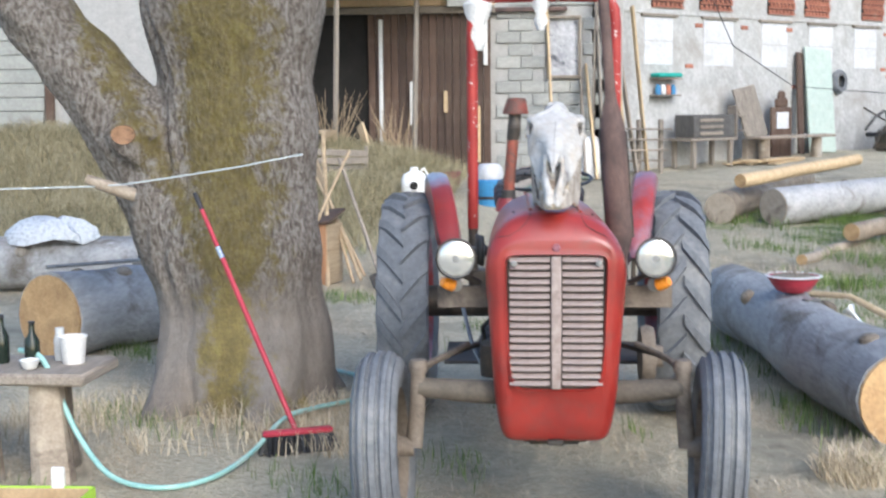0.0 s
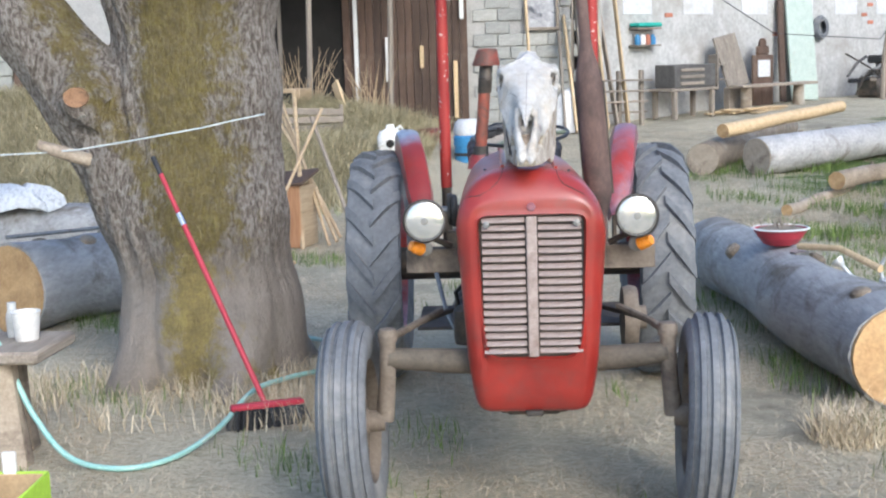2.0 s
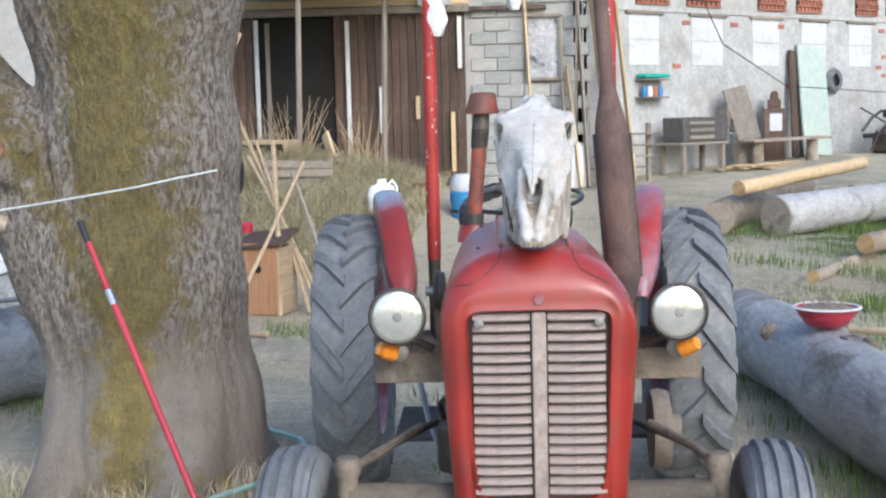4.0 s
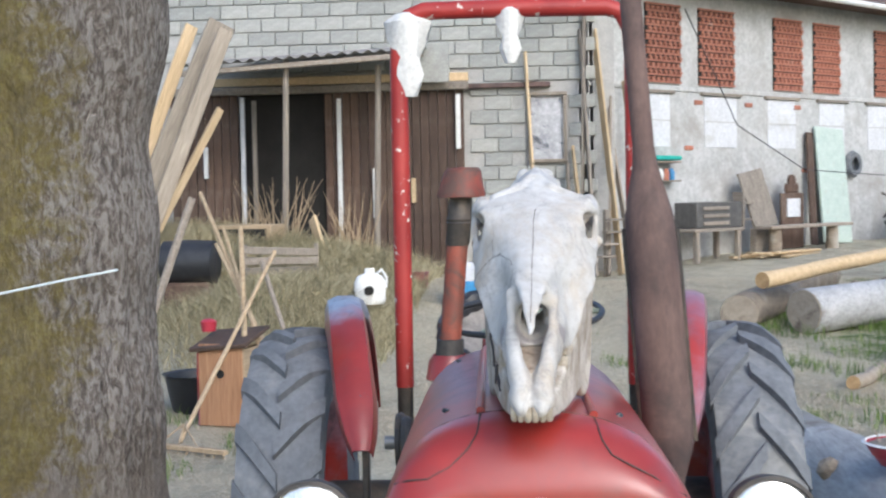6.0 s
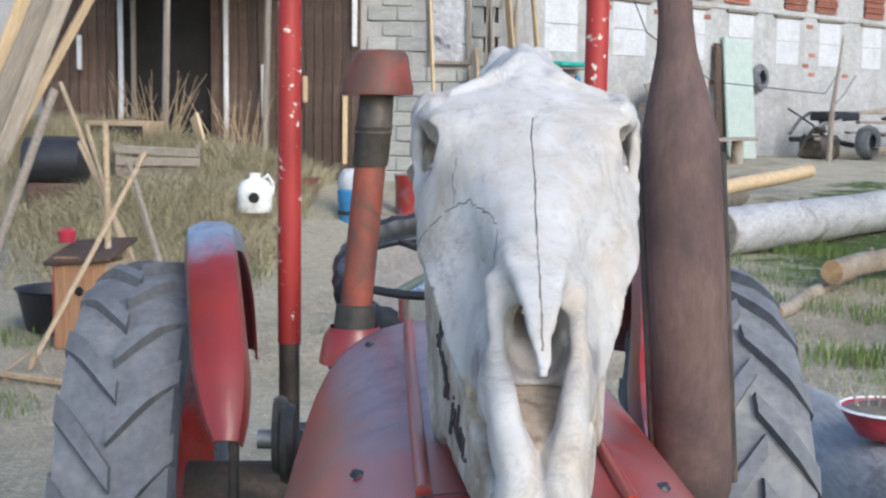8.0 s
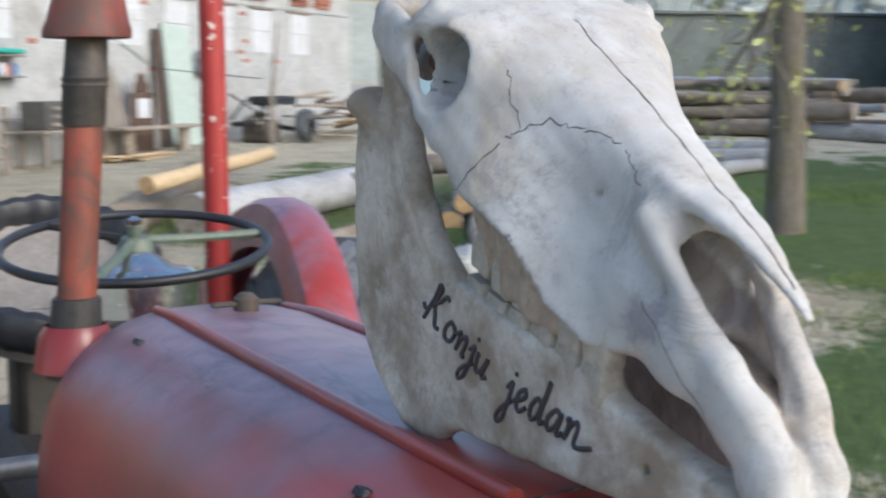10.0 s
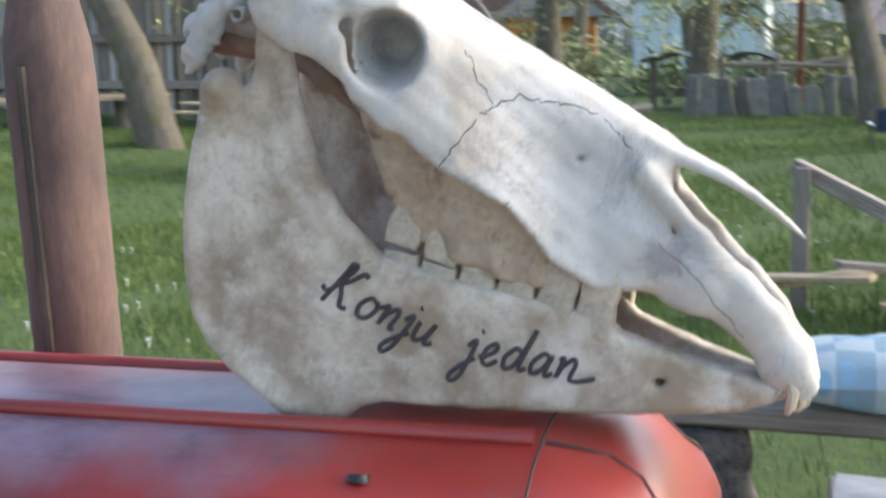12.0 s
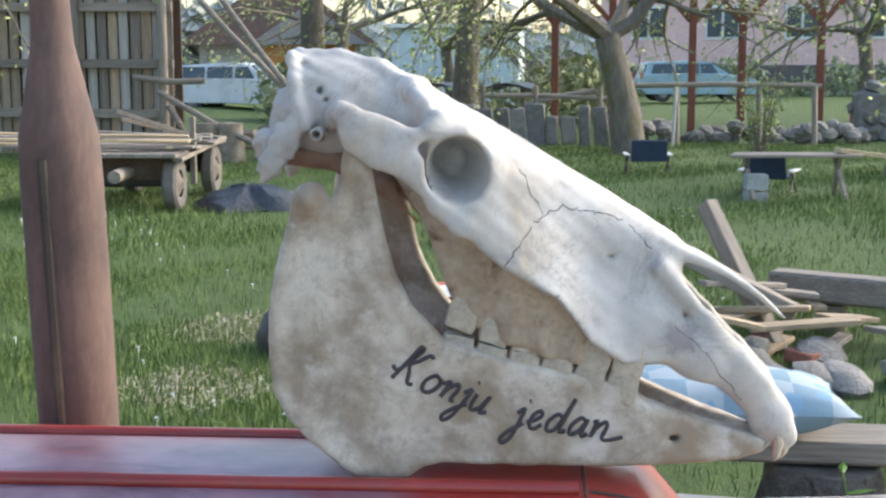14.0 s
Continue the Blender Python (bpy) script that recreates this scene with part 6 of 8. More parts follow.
single("garden_hose", tube(smooth_path([(-2.42, .98, .56), (-2.29, .90, .545), (-2.2, .86, .40), (-2.09, .82, .20), (-1.93, .76, .05), (-1.70, .72, .016), (-1.52, .88, .018), (-1.42, 1.20, .05), (-1.36, 1.62, .11), (-1.27, 2.0, .08), (-1.14, 2.35, .05), (-1.16, 2.75, .07), (-1.28, 3.05, .04), (-1.5, 3.3, .02)]), .0125, 10), M_HOSE, "aqua garden hose curving over the straw from the table", "garden hose")

# ---- stump table with cups and bottles ----
st = thing("stump_table", "rough table of a slab on split log legs", "table", (-2.5, .95, 0))
part("slab", box(.06, 0, .475, .82, .44, .055, .012), M_WOOD_GREY, st, "pale weathered slab top")
for x, y, s in ((.26, -.1, 1), (-.05, -.12, .9), (.2, .14, .9), (-.25, .1, 1)):
    part("log_leg", tube([(x + .02, y - .02, -.02), (x, y, .2), (x - .01, y + .01, .45)], [.10 * s, .085 * s, .075 * s], 10, rough=.25, seed=int(x * 100)), M_CUT_GREY if s == 1 else M_LOG_BROWN, st, "split log leg with cracked grey face")
M_BOTTLE = surface("dark_green_bottle_glass", (0.008, 0.014, 0.010), (0.02, 0.03, 0.022), 8, 0.12, 0.05, 0.001)
for x, y, h in ((-2.335, .92, .2), (-2.50, .97, .22)):
    b = thing("bottle", "dark glass bottle standing on the stump table", "bottle", (x, y, .503), 0, "bottles on the stump table")
    part("body", lathe([(.03, 0), (.034, .01), (.034, h * .55), (.014, h * .75), (.013, h * .95)], 18), M_BOTTLE, b)
    part("cap", lathe([(.0145, h * .93), (.0145, h), (.0001, h)], 14), M_BLACK, b)
cu_ = thing("white_cup", "small white bowl on the stump table", "cup", (-2.315, .84, .503))
part("cup", lathe([(.022, 0), (.03, .005), (.045, .042), (.042, .042), (.028, .008), (.0001, .008)], 20), M_WHITE, cu_)
wb_ = thing("white_bucket", "small white plastic tub on the stump table", "tub", (-2.17, .98, .503))
part("tub", lathe([(.046, 0), (.05, .005), (.06, .115), (.064, .118), (.064, .125), (.057, .125), (.047, .01), (.0001, .01)], 22), M_WHITE, wb_)
gl = thing("glass_jar", "clear glass jar on the stump table", "jar", (-2.26, 1.05, .503))
part("jar", lathe([(.026, 0), (.028, .09), (.02, .12), (.02, .15)], 16), surface("milky_glass", (0.45, 0.47, 0.47), (0.62, 0.64, 0.64), 10, 0.15, 0.02, 0.001), gl)
M_LIME_PRINT = surface("lime_green_carton_print", (0.34, 0.58, 0.03), (0.46, 0.70, 0.08), 9, 0.6, 0.1, 0.002)
M_CARD = surface("brown_cardboard", (0.40, 0.27, 0.15), (0.55, 0.40, 0.24), 10, 0.9, 0.2, 0.002)
cr = thing("fruit_carton", "open cardboard fruit carton with lime green printed sides", "carton", (-2.06, -.06, 0), 3)
part("bottom", box(0, 0, .012, .6, .38, .02, .004), M_CARD, cr)
for x, y, sx_, sy_ in ((0, -.19, .6, .012), (0, .19, .6, .012), (-.3, 0, .012, .38), (.3, 0, .012, .38)):
    part("side", box(x, y, .10, sx_, sy_, .18, .003), M_LIME_PRINT if y or x > 0 else M_CARD, cr)
part("back_lining", box(0, .176, .10, .57, .01, .17, .003), M_CARD, cr)
for x, w in ((.1, .06), (.18, .05), (.24, .03), (-.05, .09)):
    part("print_bar", box(x, -.1985, .10, w, .003, .05), M_BLUE if x < .2 else M_WHITE, cr)
part("corner_tab", box(.16, .19, .22, .05, .02, .09, .004), M_WHITE, cr, "white corner tab")


# ---- logs ----
def log(name, a, b, r0, r1, bark, cut, label, group="", knots=3, seed=0):
    a, b = Vector(a), Vector(b)
    ob = thing(name, label, "log", a, 0, group)
    g = random.Random(seed)
    n = 9
    d = b - a
    side = d.cross(Vector((0, 0, 1))).normalized()
    pts = [d * (k / (n - 1)) + side * (.03 * math.sin(k * 1.3 + seed)) * (0 < k < n - 1) for k in range(n)]
    rad = [(r0 + (r1 - r0) * k / (n - 1)) * g.uniform(.96, 1.04) for k in range(n)]
    part("bark", tube(pts, rad, 20, rough=.05, seed=seed), bark, ob)
    for p, q, r in ((pts[0], -d.normalized(), rad[0]), (pts[-1], d.normalized(), rad[-1])):
        m = Matrix.Translation(p) @ q.to_track_quat("Z", "Y").to_matrix().to_4x4()
        part("cut_face", lathe([(r * .965, -.02), (r * .955, .012), (r * .6, .008), (r * .3, .014), (.0001, .010)], 20, m), cut, ob, "sawn end face")
    for k in range(knots):
        t, an = g.uniform(.1, .9), g.uniform(.2, 2.6)
        p = d * t
        up = side.cross(d.normalized())
        out = side * math.cos(an) - up * math.sin(an)
        if out.z < -.3:
            out = -out
        rr = r0 + (r1 - r0) * t
        part("knot", lathe([(rr * .25, -.05), (rr * .2, .02), (rr * .1, .035), (.0001, .03)], 10, Matrix.Translation(p + out * rr * .94) @ out.to_track_quat("Z", "Y").to_matrix().to_4x4()), M_LOG_BROWN, ob)
    return ob


log("felled_log", (1.62, 1.62, .245), (1.16, 5.0, .25), .25, .235, M_LOG, M_CUT, "thick felled log with smooth blue-grey bark", "", 6, 1)
log("felled_log", (-3.36, 3.55, .28), (-2.75, 4.8, .27), .285, .26, M_LOG, M_CUT, "thick grey log with orange splintered end", "", 3, 2)
log("felled_log", (-5.6, 6.6, .25), (-3.3, 7.2, .24), .25, .22, M_LOG, M_CUT_GREY, "grey log lying behind the tree", "", 3, 3)
G2 = "logs in the yard"
log("yard_log", (1.72, 11.5, .36), (3.3, 15.4, .5), .20, .18, M_LOG_BROWN, M_CUT_GREY, "grey log with weathered sawn end", G2, 2, 4)
log("yard_log", (2.33, 11.35, .39), (5.6, 13.9, .55), .225, .19, M_LOG, M_CUT_GREY, "stout pale grey log with weathered end", G2, 3, 5)
log("yard_log", (1.98, 11.7, .68), (3.75, 13.7, .85), .085, .075, M_WOOD_PALE, M_CUT, "peeled yellow pole resting on grey logs", G2, 0, 6)
log("yard_log", (2.25, 8.7, .07), (3.35, 10.6, .12), .06, .05, M_CUT_GREY, M_CUT, "thin pale crooked pole on the grass", G2, 1, 7)
log("yard_log", (2.9, 9.6, .26), (4.0, 10.9, .30), .10, .09, M_LOG_BROWN, M_CUT, "short log with fresh yellow end", G2, 1, 8)
log("yard_log", (4.9, 11.4, .20), (6.6, 14.0, .45), .14, .12, M_LOG_BROWN, M_CUT, "log with fresh orange end", G2, 1, 9)
log("yard_log", (5.25, 11.2, .2), (7.4, 13.2, .40), .13, .11, M_LOG_BROWN, M_CUT, "log with fresh orange end", G2, 1, 10)
log("yard_log", (5.05, 11.35, .42), (6.2, 13.9, .65), .11, .1, M_LOG, M_CUT, "log with fresh orange end", G2, 1, 11)
log("yard_log", (4.1, 9.0, .10), (5.6, 12.2, .34), .095, .085, M_CUT_GREY, M_CUT, "pale barkless log on the straw", G2, 1, 12)
log("yard_log", (5.6, 8.15, .12), (6.1, 8.75, .12), .105, .105, M_LOG, M_CUT, "short grey firewood length with orange end", G2, 0, 13)
log("yard_log", (5.95, 7.85, .13), (6.45, 8.45, .13), .11, .11, M_LOG_BROWN, M_CUT, "short brown firewood length with orange end", G2, 0, 14)
log("yard_log", (7.0, 15.2, .5), (12.5, 21.0, .75), .11, .09, M_LOG_BROWN, M_CUT, "long thin brown trunk on the ground", G2, 2, 15)
pile = thing("concrete_rubble", "heap of grey concrete rubble", "rubble", (3.35, 7.6, 0))
for k in range(9):
    m = Euler((rng.uniform(-.4, .4), rng.uniform(-.4, .4), rng.uniform(0, 3))).to_matrix().to_4x4()
    part("chunk", box(rng.uniform(-.4, .4), rng.uniform(-.35, .35), .06 + .16 * (k % 3), rng.uniform(.25, .4), rng.uniform(.15, .3), rng.uniform(.1, .18), .015, m), M_BLOCK, pile)
# the log stack at the end of the yard
rng = random.Random(5)
for row in range(4):
    for k in range(6 - row):
        c = Vector((14.6 + k * .50 + row * .2, 20.4 + k * .36 + row * .15, gz(12, 20.5) + .16 + row * .27))
        swing = rng.uniform(-.35, .35)
        d = Vector((-.62 + swing * .78, .78 + swing * .62, rng.uniform(-.03, .06))) * rng.uniform(1.6, 3.4)
        j = Vector((rng.uniform(-.5, .5), rng.uniform(-.5, .5), 0))
        r = rng.uniform(.09, .18)
        log("stacked_log", c + j - d, c + j + d, r, r * .8, rng.choice((M_LOG, M_LOG_BROWN, M_LOG_BROWN)), rng.choice((M_CUT, M_CUT_GREY)), "long rough log in a jumbled stack", "log stack", 1, 40 + row * 7 + k)
# firewood lying about before the stack
for k in range(12):
    x, y, a = rng.uniform(6.5, 12.5), rng.uniform(14.5, 19.5), rng.uniform(0, 3.1)
    r, h = rng.uniform(.07, .15), rng.uniform(.3, 1.1)
    z = gz(x, y) + r * .9
    log("yard_log", (x - h * math.cos(a), y - h * math.sin(a), z), (x + h * math.cos(a), y + h * math.sin(a), z), r, r * .9, rng.choice((M_LOG, M_LOG_BROWN)), M_CUT if k % 3 else M_CUT_GREY, "short log with a sawn end on trodden soil", G2, 0, 90 + k)
# broken boards heaped at the end of the long wall
heap = thing("board_heap", "heap of broken boards and offcuts by the limewashed wall", "wood heap", (8.2, 23.6, gz(8, 23.6)), wb_rz)
for k in range(26):
    a, h, t0 = rng.uniform(-.7, .7), rng.uniform(.5, 1.5), rng.uniform(-.25, .35)
    x, y, z = rng.uniform(-2.6, 2.4), rng.uniform(-.7, .5), .06 + .028 * k + abs(t0) * h * .4
    d = Vector((math.cos(a), math.sin(a), t0 * .5)) * h
    part("board", beam(Vector((x, y, z)) - d, Vector((x, y, z)) + d, rng.uniform(.08, .2), rng.uniform(.03, .06)), rng.choice((M_WOOD_PALE, M_WOOD_GREY, M_WOOD_BROWN, M_BLEACHED)), heap)

# ---- things on and beside the near log ----
bo = thing("enamel_bowl", "red and white enamel bowl full of dry soil on the log", "bowl", (1.36, 3.42, .50), 10)
part("bowl", lathe([(.07, .0), (.10, .012), (.145, .075), (.16, .098), (.166, .10), (.155, .096), (.13, .05)], 26), M_RED_PLASTIC, bo, "red outside")
part("rim", lathe([(.158, .094), (.17, .100), (.158, .106), (.152, .1)], 26, None, None, False), M_WHITE, bo, "white rim")
part("soil", lathe([(.15, .09), (.1, .105), (.05, .11), (.0001, .112)], 18), surface("dry_soil", (0.17, 0.14, 0.11), (0.33, 0.29, 0.24), 30, 0.95, 0.9, 0.02), bo)
bm = bmesh.new()
for k in range(40):
    a, r = rng.uniform(0, 6.28), rng.uniform(0, .13)
    tube([(r * math.cos(a), r * math.sin(a), .1), (r * math.cos(a) + rng.uniform(-.04, .04), r * math.sin(a) + rng.uniform(-.04, .04), rng.uniform(.13, .19))], [.003, .0015], 3, bm)
part("dead_stems", bm, M_WOOD_GREY, bo)
ax = thing("axe", "axe with pale wooden handle resting on the log", "axe", (1.42, 3.15, .50), -58)
part("handle", tube([(0, 0, .03), (.3, .02, .05), (.62, .0, -.02)], [.019, .017, .021], 10), M_WOOD_PALE, ax)
part("blade", loft([[(-.02, -.05, .0), (.03, -.05, .0), (.03, .05, .0), (-.02, .05, .0)], [(-.035, -.004, -.14), (.045, -.004, -.14), (.045, .004, -.14), (-.035, .004, -.14)]]).copy(), M_STEEL, ax)
M_ZINC = surface("dull_zinc", (0.42, 0.44, 0.46), (0.58, 0.60, 0.62), 7, 0.45, 0.1, 0.002, (0.35, 0.36, 0.36), 4, metal=0.4)
wcan = thing("watering_can", "pale zinc watering can standing beside the log", "watering can", (2.03, 3.45, 0), 150)
part("body", lathe([(.11, 0), (.115, .01), (.10, .26), (.095, .28), (.09, .28)], 24), M_ZINC, wcan)
part("top_plate", lathe([(.094, .278), (.0001, .282)], 24), M_ZINC, wcan)
part("handle", tube(smooth_path([(.08, 0, .27), (.09, 0, .36), (.03, 0, .42), (-.05, 0, .40), (-.09, 0, .28), (-.10, 0, .2)], 5), .011, 8), M_ZINC, wcan)
part("spout", tube([(.10, 0, .06), (.2, 0, .2), (.32, 0, .34)], [.03, .02, .014], 10), M_ZINC, wcan)
part("rose", lathe([(.016, 0), (.04, .04), (.04, .05), (.0001, .052)], 14, Matrix.Translation((.32, 0, .34)) @ Euler((0, radians(45), 0)).to_matrix().to_4x4()), M_ZINC, wcan)
bagm = surface("clear_plastic_sheet", (0.55, 0.58, 0.62), (0.75, 0.78, 0.8), 5, 0.3, 0.9, 0.05)
single("plastic_bag", loft([[(.42 * math.cos(a) * w * (1 + .15 * math.sin(5 * a)), .2 * math.sin(a) * w * (1 + .2 * math.sin(3 * a + 1)), z + .03 * math.sin(4 * a)) for a in np.linspace(0, 2 * math.pi, 20, endpoint=False)] for z, w in ((0, 1), (.08, .95), (.16, .7), (.2, .3))]), bagm, "crumpled clear plastic bag lying on a log", "plastic bag", loc=(-4.7, 6.75, .45))
single("dark_jacket", loft([[(.22 * math.cos(a) * w * (1 + .2 * math.sin(5 * a)), .16 * math.sin(a) * w * (1 + .2 * math.sin(3 * a + 1)), z + .02 * math.sin(4 * a)) for a in np.linspace(0, 2 * math.pi, 20, endpoint=False)] for z, w in ((-.1, 1.1), (.04, .95), (.1, .7), (.13, .3))]), surface("navy_cloth", (0.02, 0.025, 0.045), (0.06, 0.07, 0.10), 10, 0.9, 0.5, 0.01), "crumpled navy jacket lying on a log", "jacket", loc=(-2.95, 4.75, .52))
single("metal_bar", tube([(-3.5, 3.85, .575), (-3.0, 4.45, .56)], .014, 8), M_STEEL, "thin steel bar lying on the log", "bar")

# ---- bird house and rakes behind the tractor ----
M_BIRD = wood("orange_tan_board", (0.36, 0.17, 0.08), (0.58, 0.33, 0.18), 2)
bh = thing("bird_house", "small wooden bird house with dark roof on the ground", "bird house", (-2.42, 7.35, 0), -12)
part("front", box(.06, -.18, .30, .34, .02, .58, .005), M_BIRD, bh, "orange-tan front board")
part("side", box(-.12, 0, .28, .02, .36, .55, .005), M_RED_FADED, bh, "faded red side")
part("side", box(.23, 0, .28, .02, .36, .55, .005), M_WOOD_TAN, bh)
part("back", box(.06, .18, .28, .34, .02, .55, .005), M_WOOD_TAN, bh)
part("roof", box(.05, -.01, .61, .44, .44, .03, .006, Euler((radians(12), radians(-5), 0)).to_matrix().to_4x4()), M_WOOD_BROWN, bh, "dark sloping roof")
# dark disc painted on the board for shade in the entrance hole
part("hole", lathe([(.03, 0), (.03, .01), (.0001, .01)], 14, along_y(.06, -.185, .38)), M_SHADE, bh)
part("flower_tin", lathe([(.05, .63), (.06, .7), (.03, .72)], 12, Matrix.Translation((-.12, 0, .03))), M_RED_PLASTIC, bh, "small red tin on the roof")
GR = "tools leaning together"
for a, b, r, nm, lb in (((-2.48, 6.42, .04), (-2.08, 7.55, 1.22), .016, "hay_rake", "wooden hay rake leaning with its head on the ground"), ((-1.93, 7.2, .05), (-2.78, 8.1, 1.66), .018, "tool_handle", "grey wooden tool handle leaning in a tripod"), ((-2.22, 7.1, 0), (-2.33, 7.55, 1.40), .022, "tool_handle", "pale wooden stake leaning in a tripod"), ((-2.0, 7.2, .02), (-2.55, 7.9, 1.38), .015, "tool_handle", "thin wooden handle leaning in a tripod"), ((-3.75, 9.2, .1), (-3.25, 9.5, 1.62), .04, "tool_handle", "thick grey stake leaning beside the hay"), ((-1.95, 7.5, .05), (-2.75, 8.4, 1.25), .017, "tool_handle", "grey wooden tool handle leaning in a tripod")):
    t = thing(nm, lb, "rake" if "rake" in nm else "tool handle", a, 0, GR)
    part("shaft", tube([Vector(), (Vector(b) - Vector(a)) * .5 + Vector((.01, 0, .01)), Vector(b) - Vector(a)], [r, r * .95, r * .85], 8), M_WOOD_TAN if r < .03 else M_WOOD_GREY, t)
    if "rake" in nm:
        part("head", beam((-.23, -.05, .0), (.40, -.36, .0), .045, .03), M_WOOD_TAN, t)
        for k in range(3):
            part("brace", tube([(.0, .1, .1), (-.12 + .16 * k, -.1 - .08 * k, .0)], .007, 6), M_WOOD_TAN, t)
        for k in range(10):
            u = k / 9
            part("tine", tube([(-.22 + .61 * u, -.055 - .30 * u, 0), (-.23 + .61 * u, -.075 - .30 * u, -.045)], .005, 5), M_WOOD_TAN, t)
sp = thing("spade", "long-handled spade leaning by the bird house", "spade", (-1.72, 7.0, 0))
part("shaft", tube([(0, 0, .1), (-.45, .5, 1.15)], .018, 8), M_WOOD_GREY, sp)
part("blade", box(.04, -.04, .04, .2, .03, .26, .01, Euler((radians(-20), radians(-25), 0)).to_matrix().to_4x4()), M_IRON, sp)
tubm = thing("plastic_tub", "dark grey plastic tub behind the bird house", "tub", (-2.75, 7.9, 0))
part("tub", lathe([(.22, 0), (.28, .28), (.3, .29), (.27, .28), (.2, .03)], 20), M_BLACK, tubm)
rag_m = surface("white_rag", (0.6, 0.6, 0.58), (0.78, 0.78, 0.76), 12, 0.9, 0.5, 0.01)
for x, z, s in ((-.352, 2.11, 1.15), (-.02, 2.155, .8)):
    c_ = TRACTOR.matrix_basis @ Vector((x + .02, 2.42, z))
    single("tied_rag", loft([[(.055 * s * math.cos(a) * w * (1 + .25 * math.sin(4 * a + zz * 30)), .05 * s * math.sin(a) * w, zz * s) for a in np.linspace(0, 2 * math.pi, 14, endpoint=False)] for zz, w in ((.075, .5), (.05, 1.0), (0, .9), (-.05, .6), (-.1, .75), (-.16, .35))]), rag_m, "white rag knotted round the roll bar", "rag", "rags on the roll bar", loc=tuple(c_))


# ---- the east yard: bench, beam and scrap ----
bn = thing("log_bench", "weathered plank bench resting on a cracked stump", "bench", (3.05, 0, 0))
part("plank", beam((.05, .75, .385), (-.05, -2.6, .395), .26, .075, .012), M_WOOD_GREY, bn, "thick grey plank with cracks")
M_STUMP = surface("dark_gnarled_stump_bark", (0.055, 0.048, 0.042), (0.23, 0.21, 0.19), 16, 0.9, 0.9, 0.03, (0.03, 0.025, 0.02), 7, (0.5, 0.62))
for y, fat in ((-.50, 1.45), (.45, 1.0), (-2.0, 1.1)):
    part("stump", tube([(0, y, -.03), (.01, y, .06), (0, y + .01, .15), (.01, y, .25), (0, y, .345)], [.19 * fat, .165 * fat, .145 * fat, .135 * fat, .125 * fat], 26, rough=.10, seed=int(abs(y * 9))), M_STUMP, bn, "dark cracked stump")
# a young nettle beside the stump
weed = thing("nettle_plant", "young bright green nettle growing beside the cracked stump", "plant", (2.84, -.68, 0))
M_NETTLE = surface("fresh_nettle_leaf", (0.10, 0.20, 0.03), (0.22, 0.36, 0.07), 30, 0.6, 0.3, 0.002)
for k in range(5):
    a, h = k * 1.3, rng.uniform(.2, .36)
    foot, tip = Vector((.05 * math.cos(a), .08 * math.sin(a), -.01)), Vector((.10 * math.cos(a), .16 * math.sin(a), h))
    part("stem", tube([foot, foot.lerp(tip, .5) + Vector((0, 0, .01)), tip], .003, 5), M_NETTLE, weed)
    for q in range(4):
        b, c, n = a + q * 1.6, foot.lerp(tip, .45 + .18 * q), rng.uniform(.028, .045)
        d, u = Vector((math.cos(b), math.sin(b), .25)) * n, Vector((-math.sin(b), math.cos(b), .1)) * n * .42
        up = Vector((0, 0, .003))
        part("leaf", loft([[c - u * .2, c + up, c + u * .2, c - up], [c + d - u, c + d + up * 2, c + d + u, c + d - up], [c + d * 2.1 - u * .05, c + d * 2.1 + up * .3, c + d * 2.1 + u * .05, c + d * 2.1 - up * .3]]), M_NETTLE, weed)


def pillow_material():
    m, nt, bsdf = blank("pale_blue_checked_pillow_cloth")
    v = coords(nt)
    ch = nt.nodes.new("ShaderNodeTexChecker")
    ch.inputs["Scale"].default_value = 9
    ch.inputs["Color1"].default_value, ch.inputs["Color2"].default_value = (0.19, 0.29, 0.36, 1), (0.33, 0.40, 0.44, 1)
    nt.links.new(coords(nt, (1, 1, .01)), ch.inputs["Vector"])
    w_ = tex_cells(nt, coords(nt, (1, 1, .3)), 11, "F1")
    col = blend(nt, ramp(nt, w_, [(0.28, (1, 1, 1)), (0.33, (0, 0, 0))]), ch.outputs[0], (0.18, 0.32, 0.44))
    finish(nt, bsdf, col, 0.85, tex_noise(nt, v, 12, 5), 0.4, 0.01)
    return m


pv, pf, n1, n2 = [], [], 25, 17
for side in (1, -1):
    for i in range(n1):
        for j in range(n2):
            u, w_ = -1 + 2 * i / (n1 - 1), -1 + 2 * j / (n2 - 1)
            e = max(0, (1 - abs(u) ** 2.6)) ** .55 * max(0, (1 - abs(w_) ** 2.6)) ** .55
            pin = 1 - .10 * (u * u * (1 - abs(w_)) + w_ * w_ * (1 - abs(u)))
            pv.append((w_ * .22 * pin, u * .42 * pin, .115 + side * .105 * e + .008 * math.sin(u * 7 + w_ * 5) * e))
for s in (0, 1):
    for i in range(n1 - 1):
        for j in range(n2 - 1):
            a = s * n1 * n2 + i * n2 + j
            q = (a, a + 1, a + n2 + 1, a + n2)
            pf.append(q if s else q[::-1])
pl = single("pillow", (pv, pf), pillow_material(), "pale blue patterned pillow lying on the bench", "pillow", loc=(3.02, -.14, .425), rz=4)
single("squared_beam", beam((6.95, -.80, .265), (5.9, -3.3, .235), .19, .17, .02), M_WOOD_GREY, "long grey squared beam on low posts", "beam")
